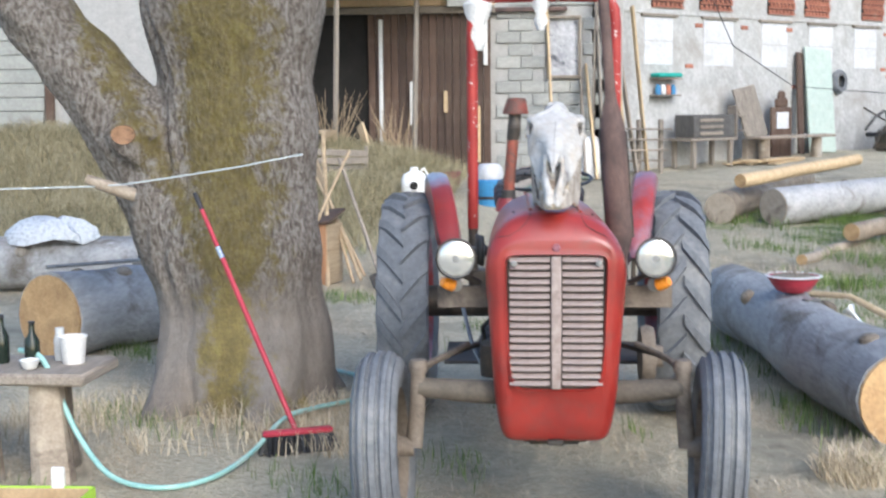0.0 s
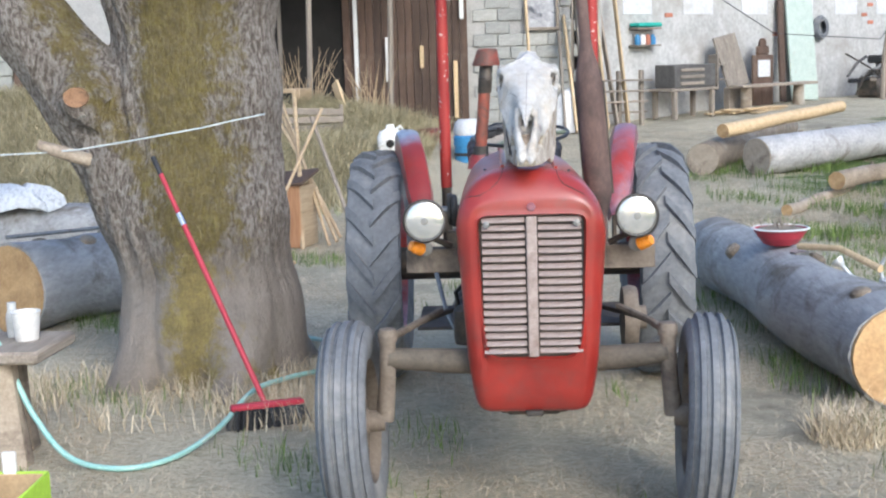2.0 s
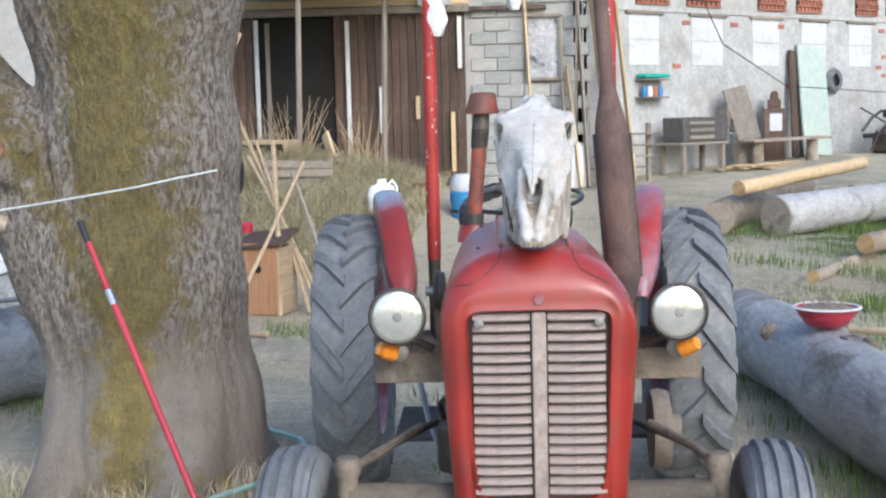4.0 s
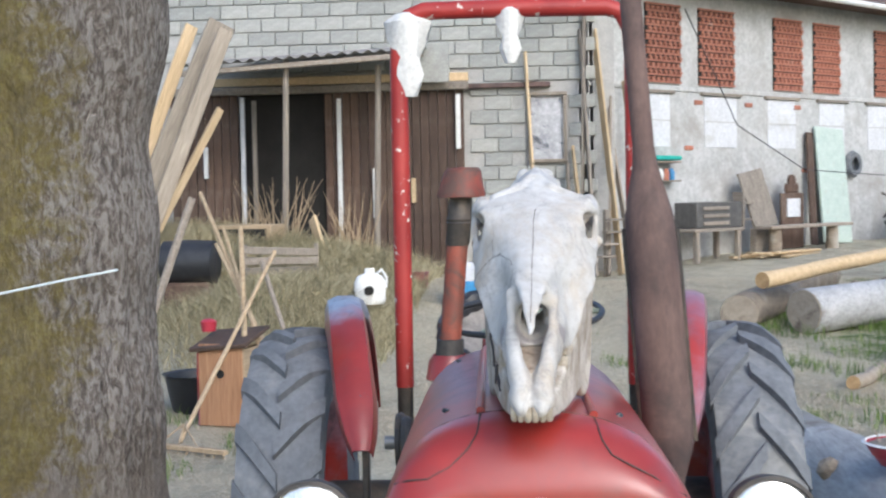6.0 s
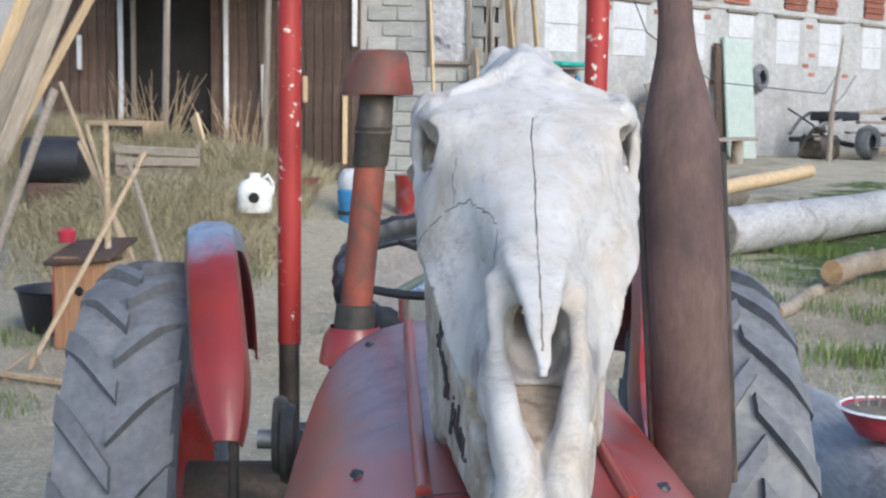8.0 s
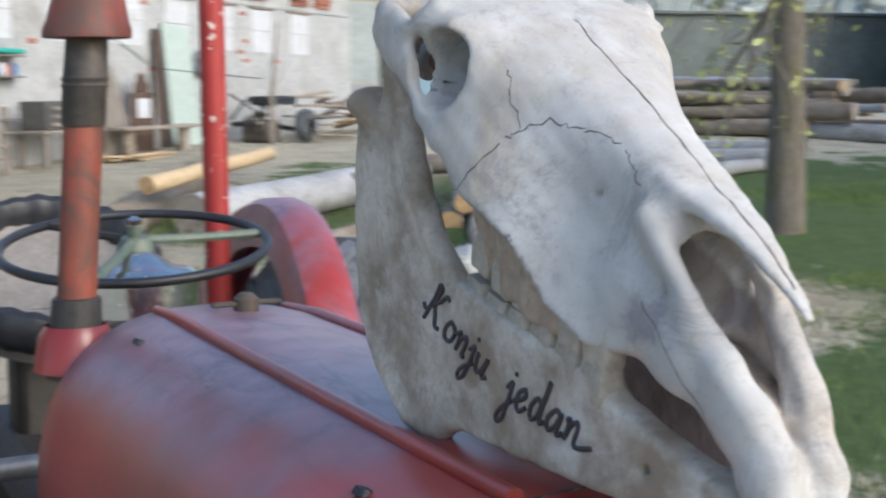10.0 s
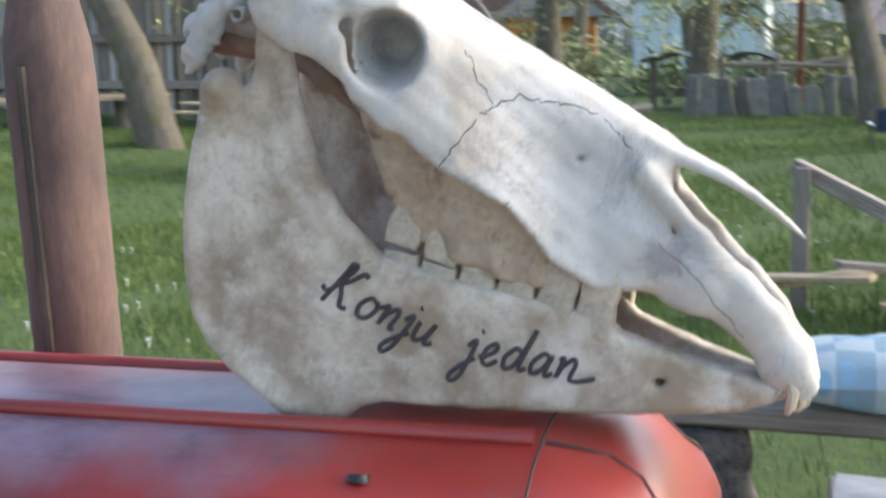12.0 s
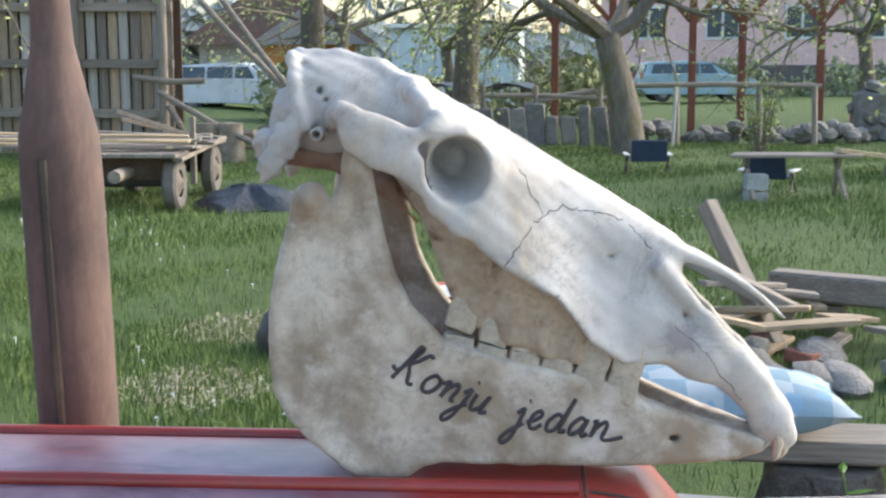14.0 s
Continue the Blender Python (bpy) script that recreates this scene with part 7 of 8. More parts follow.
for y in (-1.15, -2.9):
    single("beam_post", tube([(6.82 + (y + 1.15) * .42, y, -.03), (6.80 + (y + 1.15) * .42, y, .17)], .08, 10), M_LOG_BROWN, "short log post under the beam", "post", "posts under the beam")
log("grey_log", (2.62, .06, .17), (2.75, -2.2, .16), .175, .16, M_LOG, M_CUT_GREY, "pale grey log lying in the grass", "", 2, 32)
for a, b, w in (((6.23, -.76, -.02), (6.75, -.38, .77), .11), ((6.48, .33, -.02), (6.5, .33, .80), .09), ((6.57, .38, .80), (6.2, -.85, .22), .09)):
    lean("old_post", "leaning grey weathered fence post", "post", (a, b), M_WOOD_GREY, w, .09, "leaning posts")
scrap = thing("timber_scrap", "heap of grey timber scrap and bricks in the grass", "scrap heap", (6.2, -.75, 0))
rng = random.Random(17)
for k in range(14):
    a = Vector((rng.uniform(-.4, .5), rng.uniform(-.6, .7), rng.uniform(.02, .3)))
    b = a + Vector((rng.uniform(-.5, .5), rng.uniform(-.8, .8), rng.uniform(-.06, .1)))
    b.z = max(b.z, .02)
    part("board", beam(a, b, rng.uniform(.06, .14), .03), rng.choice((M_WOOD_GREY, M_WOOD_TAN, M_WOOD_GREY)), scrap)
for k in range(5):
    part("brick", box(rng.uniform(-.4, .2), rng.uniform(-.6, .5), .05, .2, .1, .07, .008, Euler((0, 0, rng.uniform(0, 3))).to_matrix().to_4x4()), M_BRICK, scrap)
stp = thing("stone_heap", "low heap of grey field stones", "stones", (5.6, -1.0, 0))
for k in range(8):
    part("stone", lathe([(.02, -.08), (.12, -.05), (.15, .02), (.09, .09), (.0001, .1)], 9, Matrix.Translation((rng.uniform(-.4, .4), rng.uniform(-.5, .5), .05)) @ Euler((rng.uniform(-.5, .5), rng.uniform(-.5, .5), rng.uniform(0, 3))).to_matrix().to_4x4() @ Matrix.Diagonal((1.2, .9, .8, 1))), M_GREY_STONE, stp)
tub = thing("red_tub", "faded orange-red plastic tub with crumpled foil", "tub", (6.9, 1.15, 0))
part("tub", lathe([(.2, 0), (.26, .19), (.28, .20), (.25, .19), (.19, .02)], 20), surface("faded_coral_plastic", (0.48, 0.10, 0.06), (0.62, 0.18, 0.12), 6, 0.6, 0.2, 0.003), tub)
part("foil", lathe([(.25, .15), (.16, .20), (.1, .18), (.0001, .22)], 9), M_WHITE, tub)
blue = thing("blue_canister", "blue canister lying in the grass beside dark cloth", "canister", (6.0, 1.86, 0), 30)
part("body", lathe([(.05, -.22), (.10, -.2), (.11, 0), (.10, .2), (.05, .22)], 16, along_x(0, 0, .16)), M_BLUE, blue)
part("cloth", lathe([(.2, -.02), (.2, .08), (.15, .2), (.06, .27), (.0001, .28)], 11, Matrix.Translation((.05, .12, 0))), M_BLACK, blue)

# ---- farm wagon with planks ----
wg = thing("farm_wagon", "old wooden farm wagon loaded with loose planks", "wagon", (13.53, 5.42, 0), 5)
M_WHEEL = surface("dusty_wagon_tyre", (0.10, 0.09, 0.08), (0.22, 0.20, 0.18), 9, 0.9, 0.3, 0.004)
for x, y in ((-.97, -.48), (.95, -.48), (-.97, .48), (.95, .48)):
    w_ = part("wheel", lathe([(.15, -.065), (.26, -.08), (.295, -.05), (.295, .05), (.26, .08), (.15, .065)], 24, along_y(x, y, .295), None, False), M_WHEEL, wg, "pneumatic cart wheel")
    part("hub", lathe([(.155, -.03), (.1, -.05), (.05, -.09), (.0001, -.1), (.0001, .1), (.05, .09), (.155, .03)], 16, along_y(x, y, .295)), M_DUSTY_IRON, w_)
for x in (-.95, .9):
    part("axle", tube([(x, -.48, .295), (x, .48, .295)], .04, 8), M_IRON, wg)
    part("bolster", box(x, 0, .46, .12, 1.0, .26, .01), M_WOOD_BROWN, wg)
part("pole", tube([(-1.6, 0, .42), (1.3, 0, .45)], .07, 10), M_WOOD_GREY, wg)
for k in range(8):
    part("deck_plank", box(0, -.52 + k * .15, .62, 2.7, .14, .05, .008), M_WOOD_GREY, wg)
for k in range(14):
    a = Vector((rng.uniform(-1.3, .9), rng.uniform(-.75, -.45), .66 + .03 * (k % 4)))
    part("loose_plank", beam(a, a + Vector((rng.uniform(-.35, .35), rng.uniform(1.4, 3.0), rng.uniform(-.02, .10))), rng.uniform(.1, .2), .03), rng.choice((M_WOOD_PALE, M_WOOD_GREY, M_WOOD_GREY)), wg)
part("side_stake", beam((-.55, -.60, .25), (-.55, -.60, 1.0), .08, .06), M_WOOD_GREY_Z, wg)
part("side_rail", beam((-1.3, -.60, .58), (1.2, -.58, .66), .10, .05), M_WOOD_GREY, wg)
for k in range(2):
    part("shaft_pole", beam((.3 + .2 * k, -.5, .7), (-.2 + .2 * k, .35, 1.05 - .1 * k), .05, .05), M_WOOD_GREY, wg)
tp = single("black_tarp", loft([[(.42 * math.cos(a) * w * (1 + .18 * math.sin(5 * a)), .55 * math.sin(a) * w * (1 + .2 * math.sin(3 * a + 1)), z + .05 * math.sin(5 * a + z * 19) * math.sin(3 * a)) for a in np.linspace(0, 2 * math.pi, 26, endpoint=False)] for z, w in ((-.03, 1.15), (.06, 1.05), (.15, .8), (.22, .45), (.25, .12))]), surface("glossy_black_tarp", (0.012, 0.016, 0.02), (0.05, 0.06, 0.075), 4, 0.35, 0.8, 0.05), "crumpled black tarpaulin heap on the grass", "tarpaulin", loc=(12.9, 4.1, 0))

# ---- board shed with props ----
sh = thing("board_shed", "tall shed wall of upright weathered boards with rails", "shed", (19.55, 7.1, 0), 0)
M_SHED_PALE, M_SHED_TAN = wood("bleached_shed_board", (0.30, 0.28, 0.25), (0.56, 0.54, 0.50), 2), wood("tan_shed_board", (0.26, 0.20, 0.14), (0.48, 0.39, 0.28), 2)
shed_boards = {}
for bd_mat in (M_WOOD_GREY_Z, M_SHED_PALE, M_SHED_TAN):
    shed_boards[bd_mat.name] = as_mesh("board", box(0, 0, 0, .03, .150, 3.9, .006))
    shed_boards[bd_mat.name].materials.append(bd_mat)
for k in range(46):
    bd_mat = (M_WOOD_GREY_Z, M_WOOD_GREY_Z, M_SHED_PALE, M_SHED_TAN, M_SHED_PALE)[rng.randrange(5)]
    ob = part("board", shed_boards[bd_mat.name], bd_mat, sh)
    ob.location = (rng.uniform(-.015, .015), .1 + k * .185, 1.9 + rng.uniform(-.08, .08))
    ob.rotation_euler = (radians(rng.uniform(-.8, .8)), 0, 0)
for z in (.75, 1.55, 2.45):
    part("rail", beam((-.09, 0, z), (-.09, 8.6, z + .05), .07, .14), M_WOOD_GREY, sh)
for y in (.15, 1.6, 3.4):
    part("post", tube([(-.16, y, -.05), (-.15, y, 3.9)], .075, 9), M_WOOD_GREY_Z, sh)
part("backing", box(.35, 4.3, 1.9, .05, 8.6, 3.8), M_WOOD_BROWN, sh)
part("roof", box(.2, 4.3, 3.95, 1.6, 9.2, .06, .01), roofm, sh)
for a, b in (((-.3, .1, 3.9), (-.9, -2.9, .1)), ((-.2, -.1, 3.0), (-.6, -1.9, 1.2)), ((-.25, .2, 1.1), (-.6, -1.8, .15)), ((-.3, .6, 1.35), (-.2, -.55, 1.28)), ((-.4, 0, .9), (-.3, -.5, .1))):
    part("prop_pole", tube([a, ((a[0] + b[0]) / 2, (a[1] + b[1]) / 2, (a[2] + b[2]) / 2 - .05), b], .05, 8), M_WOOD_GREY, sh, "slanting grey prop pole")
wp = thing("wood_heap", "heap of dark brushwood and stumps by the shed", "wood heap", (19.8, 4.9, 0))
for k in range(40):
    a = Vector((rng.uniform(-.5, .6), rng.uniform(-1.2, 1.0), rng.uniform(.05, .5)))
    part("branch", tube([a, a + Vector((rng.uniform(-.3, .3), rng.uniform(-.6, .6), rng.uniform(-.1, .15)))], rng.uniform(.03, .08), 6), rng.choice((M_LOG_BROWN, M_CUT_GREY)), wp)
for y in (1.6, 1.15):
    single("stump", lathe([(.26, -.03), (.22, .3), (.2, .62), (.0001, .64)], 12, Matrix.Translation((19.2, 5.2 + y * .8, 0))), M_LOG_BROWN, "upright tree stump by the shed", "stump", "stumps by the shed")


# ---- cars ----
def car(label, loc, rz, paint, estate, scale=1.0):
    """A parked car: length along x, nose at +x."""
    c = thing("car", label, "car", loc, rz, "parked cars")
    L, W = 4.3 * scale, 1.7 * scale
    prof = [(-L / 2, .45), (-L / 2 + .03, .8), (-L * .47, .95), (-L * .28, 1.0), (L * .16, .98), (L * .30, .92), (L * .47, .78), (L / 2, .6), (L / 2, .35), (L * .44, .26), (-L * .45, .28)]
    rings = []
    for y, s in ((-W / 2, .96), (-W / 2 + .06, 1.0), (0, 1.02), (W / 2 - .06, 1.0), (W / 2, .96)):
        rings.append([(x * (.985 if abs(y) > W / 2 - .03 else 1), y, .55 + (z - .55) * s) for x, z in prof])
    part("body", loft(rings), paint, c)
    back = -L * .46 if estate else -L * .36
    cab = [(back, .95), (back + (.12 if estate else .35), 1.38), (-L * .05, 1.45), (L * .08, 1.40), (L * .26, .94)]
    rings = [[(x, y * (1 if z < 1.1 else .86), z) for x, z in cab] for y in (-W / 2 + .07, -W / 2 + .1, 0, W / 2 - .1, W / 2 - .07)]
    cabin = part("cabin", loft(rings), paint, c)
    M = M_CARGLASS
    for sy in (-1, 1):
        for x0, x1 in ((back + .22, -L * .22), (-L * .20, -L * .01), (L * .01, L * .155)):
            lo, hi = 1.0, 1.33
            yy = lambda z: sy * ((W / 2 - .065) * (1 - .14 * (z - .95) / .5) + .006)
            t0, t1 = (.10 if x0 < -L * .3 else 0), (-.22 if x1 > L * .1 else 0)
            q = [(x0, yy(lo), lo), (x1, yy(lo), lo), (x1 + t1, yy(hi), hi), (x0 + t0, yy(hi), hi)]
            q2 = [(a, b + sy * .01, z) for a, b, z in q]
            part("side_window", loft([q, q2]), M, cabin)
    part("windscreen", loft([[(L * .255, -.62, .98), (L * .255, .62, .98), (L * .105, .55, 1.37), (L * .105, -.55, 1.37)], [(L * .265, -.62, .99), (L * .265, .62, .99), (L * .115, .55, 1.38), (L * .115, -.55, 1.38)]]), M, cabin)
    part("rear_window", loft([[(back + .02, -.58, 1.0), (back + .02, .58, 1.0), (back + (.1 if estate else .3), .52, 1.32), (back + (.1 if estate else .3), -.52, 1.32)], [(back - .02, -.58, 1.0), (back - .02, .58, 1.0), (back + (.06 if estate else .26), .52, 1.33), (back + (.06 if estate else .26), -.52, 1.33)]]), M, cabin)
    for x in (-L * .31, L * .31):
        for sy in (-1, 1):
            w = part("wheel", lathe([(.18, -.09), (.30, -.09), (.315, 0), (.30, .09), (.18, .09)], 20, along_y(x, sy * (W / 2 - .1), .31), None, False), M_BLACK, c)
            part("rim", lathe([(.19, -.06), (.17, .0), (.05, .02), (.0001, .02)], 16, along_y(x, sy * (W / 2 - .03), .31)), M_STEEL, w)
    for sy in (-1, 1):
        part("headlight", box(L * .47, sy * .6, .68, .12, .3, .14, .03), M_LENS, c)
        part("tail_light", box(-L * .485, sy * .7, .86, .1, .14, .3 if estate else .16, .02), M_RED_PLASTIC, c)
    part("bumper", box(L * .485, 0, .42, .12, W * .92, .16, .04), M_BLACK, c)
    part("number_plate", box(L * .5 + .02, 0, .45, .01, .5, .11), M_WHITE, c)
    return c


M_CARGLASS = surface("dark_car_glass", (0.03, 0.05, 0.06), (0.08, 0.11, 0.13), 2, 0.08, 0.0, 0.001)
M_CAR_BLUE = surface("pale_metallic_blue_paint", (0.27, 0.40, 0.46), (0.29, 0.42, 0.48), 0.8, 0.3, 0.0, 0.001, fine=1.5)
M_CAR_WHITE = surface("white_car_paint", (0.68, 0.69, 0.70), (0.74, 0.75, 0.76), 0.8, 0.3, 0.0, 0.001, fine=1.5)
car("pale blue saloon car parked before a grey wall", (16.9, 37.1, gz(0, 38) + .12), -27, M_CAR_BLUE, False)
car("white estate car parked behind the wood heap", (37.5, 10.9, .05), -100, M_CAR_WHITE, True)
car("pale blue compact car parked beyond the garden fence", (47.0, -2.9, .05), -80, M_CAR_BLUE, True, .98)

# ---- garden furniture far off ----
ch = thing("camping_chair", "low dark blue folding camping chair on the grass", "chair", (17.65, -.37, 0), 95)
navy = surface("navy_canvas", (0.018, 0.03, 0.06), (0.04, 0.06, 0.11), 9, 0.9, 0.4, 0.004)
part("seat", box(0, 0, .20, .5, .42, .03, .01), navy, ch)
part("backrest", box(0, .22, .34, .5, .03, .30, .01, Euler((radians(-12), 0, 0)).to_matrix().to_4x4()), navy, ch)
for sx in (-1, 1):
    part("armrest", box(sx * .3, 0, .28, .07, .44, .025, .006), M_WHITE, ch, "pale armrest")
    for y in (-.2, .2):
        part("leg", tube([(sx * .29, y, 0), (sx * .29, -y * .6, .27)], .014, 6), M_IRON, ch)
ch2 = copy_thing(ch, pose(15.1, -1.75, 0, 0, 0, 70))
tagged(ch2, "dark folding camping chair beside the trestle table", "chair", "camping chairs")
tagged(ch, group="camping chairs")
tt = thing("trestle_table", "rough trestle table of planks on crossed legs", "table", (14.5, -1.95, 0), 5)
for k in range(3):
    part("top_plank", box(-.12 + .13 * k, -.05 * k, .50 + .004 * k, .12, 1.5, .035, .006), M_WOOD_GREY, tt)
for y in (-.55, .5):
    for s in (-1, 1):
        part("leg", beam((s * .3, y, 0), (-s * .12, y + .05, .49), .05, .05), M_WOOD_GREY, tt)
part("leaning_rail", beam((.0, -.5, .56), (.1, -1.4, .44), .2, .05), M_WOOD_PALE, tt)
part("block", box(-.1, .45, .2, .25, .25, .18, .01), M_BLOCK, tt)
part("block", box(-.1, .45, .01, .25, .25, .16, .01), M_BLOCK, tt)

# ---- stone edging, fences and stone wall ----
ston = thing("stone_edging", "row of upright rough stone slabs in the grass", "stones", (23.4, 1.2, 0))
for k in range(12):
    part("slab", box(rng.uniform(-.2, .2), -1.5 + k * .3, .3, .14, rng.uniform(.2, .38), rng.uniform(.5, 1.0), .03, Euler((rng.uniform(-.12, .12), rng.uniform(-.1, .1), 0)).to_matrix().to_4x4()), M_GREY_STONE, ston)
sw_ = thing("dry_stone_wall", "dry stone wall of grey field stones", "stone wall", (25.6, -6.4, 0))
for k in range(90):
    part("stone", lathe([(.03, -.14), (.17, -.08), (.2, .04), (.12, .13), (.0001, .15)], 8, Matrix.Translation((rng.uniform(-.3, .2), -2.2 + 4.0 * rng.random(), .08 + .95 * rng.random() ** 1.3)) @ Euler((rng.uniform(-.6, .6), rng.uniform(-.6, .6), rng.uniform(0, 3))).to_matrix().to_4x4()), M_GREY_STONE, sw_)
part("core", box(0, -.2, .45, .5, 4.0, .95, .05), M_GREY_STONE, sw_)
lowst = thing("stone_bank", "low mossy stone bank behind the lawn", "stone bank", (24.5, -2.6, 0))
for k in range(60):
    part("stone", lathe([(.03, -.12), (.15, -.07), (.18, .03), (.1, .11), (.0001, .12)], 8, Matrix.Translation((rng.uniform(-.25, .25), rng.uniform(-2.2, 2.4), .05 + .3 * rng.random())) @ Euler((rng.uniform(-.6, .6), rng.uniform(-.6, .6), rng.uniform(0, 3))).to_matrix().to_4x4()), M_GREY_STONE, lowst)
fn = thing("rail_fence", "crooked pole rail fence with grey posts", "fence", (23.8, 0, 0))
for a, b in (((0, 2.6, .92), (.05, .2, .86)), ((0, -.1, 1.10), (.05, -3.7, 1.09)), ((.1, .4, 1.02), (.0, 1.7, .75))):
    part("rail", tube([a, ((a[0] + b[0]) / 2, (a[1] + b[1]) / 2, (a[2] + b[2]) / 2 + .03), b], .05, 7), M_WOOD_GREY, fn)
for y in (2.5, 1.5, .3, -1.1, -2.6, -3.6):
    part("post", tube([(0, y, -.05), (.0, y + .03, 1.1)], .055, 7), M_WOOD_GREY_Z, fn)
part("steel_post", tube([(-.4, -1.0, 0), (-.4, -1.05, 1.1)], .03, 7), M_ZINC, fn)

# red-brown timber gazebo
gz_ = thing("timber_gazebo", "red-brown timber gazebo frame with braces", "gazebo", (28.6, 0, 0))
M_GAZ = wood("red_brown_timber", (0.16, 0.05, 0.03), (0.30, 0.11, 0.07), 2)
for y in (1.36, .1, -1.65, -2.72, -4.4):
    part("post", box(0, y, 1.9, .16, .16, 3.8, .01), M_GAZ, gz_)
    for s in (-1, 1):
        part("brace", beam((0, y, 2.35), (0, y + s * .75, 3.2), .10, .12), M_GAZ, gz_)
part("beam", box(0, -1.5, 3.25, .16, 6.6, .2, .01), M_GAZ, gz_)
part("shelter_roof", box(.6, -1.5, 3.85, 3.0, 7.4, .12, .02), M_WOOD_BROWN, gz_)
dk = thing("covered_woodpile", "low woodpile under a dark sagging sheet", "woodpile", (26.0, 3.0, 0))
part("sheet", loft([[(x, -1.3 + .26 * k, 1.05 + .08 * math.sin(k * 1.1 + x)) for k in range(11)] + [(x, -1.3 + .26 * k, 1.0 + .08 * math.sin(k * 1.1 + x)) for k in range(10, -1, -1)] for x in (-.6, 0, .6)]), M_BLACK, dk)
for y in (-1.1, 0, 1.1):
    part("post", box(0, y, .5, .1, .1, 1.05, .01), M_WOOD_GREY_Z, dk)
for k in range(14):
    part("firewood", tube([(-.4, -1.0 + .15 * k, .15 + .2 * (k % 3)), (.4, -.95 + .15 * k, .15 + .2 * (k % 3))], .08, 7), M_LOG_BROWN, dk)
jc = thing("red_fuel_can", "small red fuel can beyond the fence", "fuel can", (27.5, -5.1, 0))
part("can", box(0, 0, .35, .2, .45, .6, .03), M_RED_PLASTIC, jc)
tk = thing("grey_shed_box", "grey metal bin beside the garden", "bin", (27.0, -5.9, 0))
part("bin", box(0, 0, .6, .6, .9, 1.2, .04), M_STEEL, tk)
part("lamp", lathe([(.14, 1.2), (.16, 1.45), (.1, 1.52)], 12), M_WHITE, tk)

# ---- far houses ----
M_PINK = surface("pale_pink_render", (0.72, 0.47, 0.43), (0.82, 0.58, 0.54), 1.5, 0.95, 0.1, 0.01)
M_ROOF = surface("dark_brown_roof_tiles", (0.10, 0.065, 0.055), (0.20, 0.13, 0.11), 3, 0.9, 0.5, 0.02)
hs = thing("pink_house", "long pale pink house with white windows and dark base", "house", (62, -7, 0), 0)
part("wall", box(0, -1, 3.2, 7, 17, 4.4), M_PINK, hs)
part("base", box(-.06, -1, .6, 7, 17.1, 1.3), surface("dark_house_base", (0.10, 0.085, 0.08), (0.18, 0.16, 0.15), 2, 0.9, 0.2, 0.01), hs)
part("roof", loft([[(-4.2, -10, 5.2), (0, -10, 7.8), (4.2, -10, 5.2)], [(-4.2, 8, 5.2), (0, 8, 7.8), (4.2, 8, 5.2)]]), M_ROOF, hs)
for y in (-8, -4.7, -1.2, 2.2, 5.4):
    w = part("window", box(-3.53, y, 3.1, .1, 1.5, 1.5), M_WHITE, hs, "white framed window")
    for s in (-1, 1):
        part("pane", box(-3.59, y + s * .36, 3.1, .03, .6, 1.25), M_CARGLASS, w)
hut = thing("orange_hut", "small orange wooden hut with grey roof", "hut", (47, 11.0, 0), 10)
part("wall", box(0, 0, 1.1, 3, 3.2, 2.2), surface("orange_boards", (0.42, 0.16, 0.04), (0.58, 0.26, 0.08), 6, 0.8, 0.2, 0.01), hut)
part("roof", loft([[(-2, -2.1, 2.1), (-2, 0, 3.5), (-2, 2.1, 2.1)], [(2, -2.1, 2.1), (2, 0, 3.5), (2, 2.1, 2.1)]]), surface("grey_hut_roof", (0.2, 0.19, 0.19), (0.32, 0.3, 0.3), 4, 0.9, 0.2, 0.01), hut)
bnh = thing("brown_roofed_house", "house with steep brown tiled roof", "house", (60, 15.5, -1), 15)
part("wall", box(0, 0, 1.8, 6, 7, 3.6), M_LIME, bnh)
part("roof", loft([[(-4, -4.4, 3.2), (-4, 0, 6.4), (-4, 4.4, 3.2)], [(4, -4.4, 3.2), (4, 0, 6.4), (4, 4.4, 3.2)]]), M_ROOF, bnh)
ghs = thing("pale_blue_greenhouse", "pale blue-white panelled garden house", "garden house", (46, 5.4, 0), 0)
part("wall", box(0, 0, 1.3, 3, 4.4, 2.6), surface("pale_blue_panels", (0.5, 0.6, 0.64), (0.64, 0.72, 0.75), 4, 0.5, 0.1, 0.005), ghs)
part("roof", box(0, 0, 2.7, 3.6, 4.9, .14, .02), M_WHITE, ghs)
for k in range(6):
    part("mullion", box(-1.53, -2 + .8 * k, 1.3, .05, .08, 2.6), M_WHITE, ghs)
bw = thing("blue_white_house", "pale blue-white rendered house with dark window", "house", (41, 38, gz(0, 38) - .6), 45)
part("wall", box(0, 0, 3.2, 9, 7, 6.4), surface("pale_blue_render", (0.27, 0.32, 0.35), (0.39, 0.44, 0.47), 1.5, 0.9, 0.1, 0.01), bw)
part("roof", loft([[(-5.2, -4.3, 6.2), (0, -4.3, 9), (5.2, -4.3, 6.2)], [(-5.2, 4.3, 6.2), (0, 4.3, 9), (5.2, 4.3, 6.2)]]), M_ROOF, bw)
for x in (-2.4, 1.6):
    w = part("window", box(x, -3.52, 3.8, 1.2, .1, 1.3), M_WHITE, bw)
    part("pane", box(x, -3.58, 3.8, 1.0, .03, 1.1), M_CARGLASS, w)
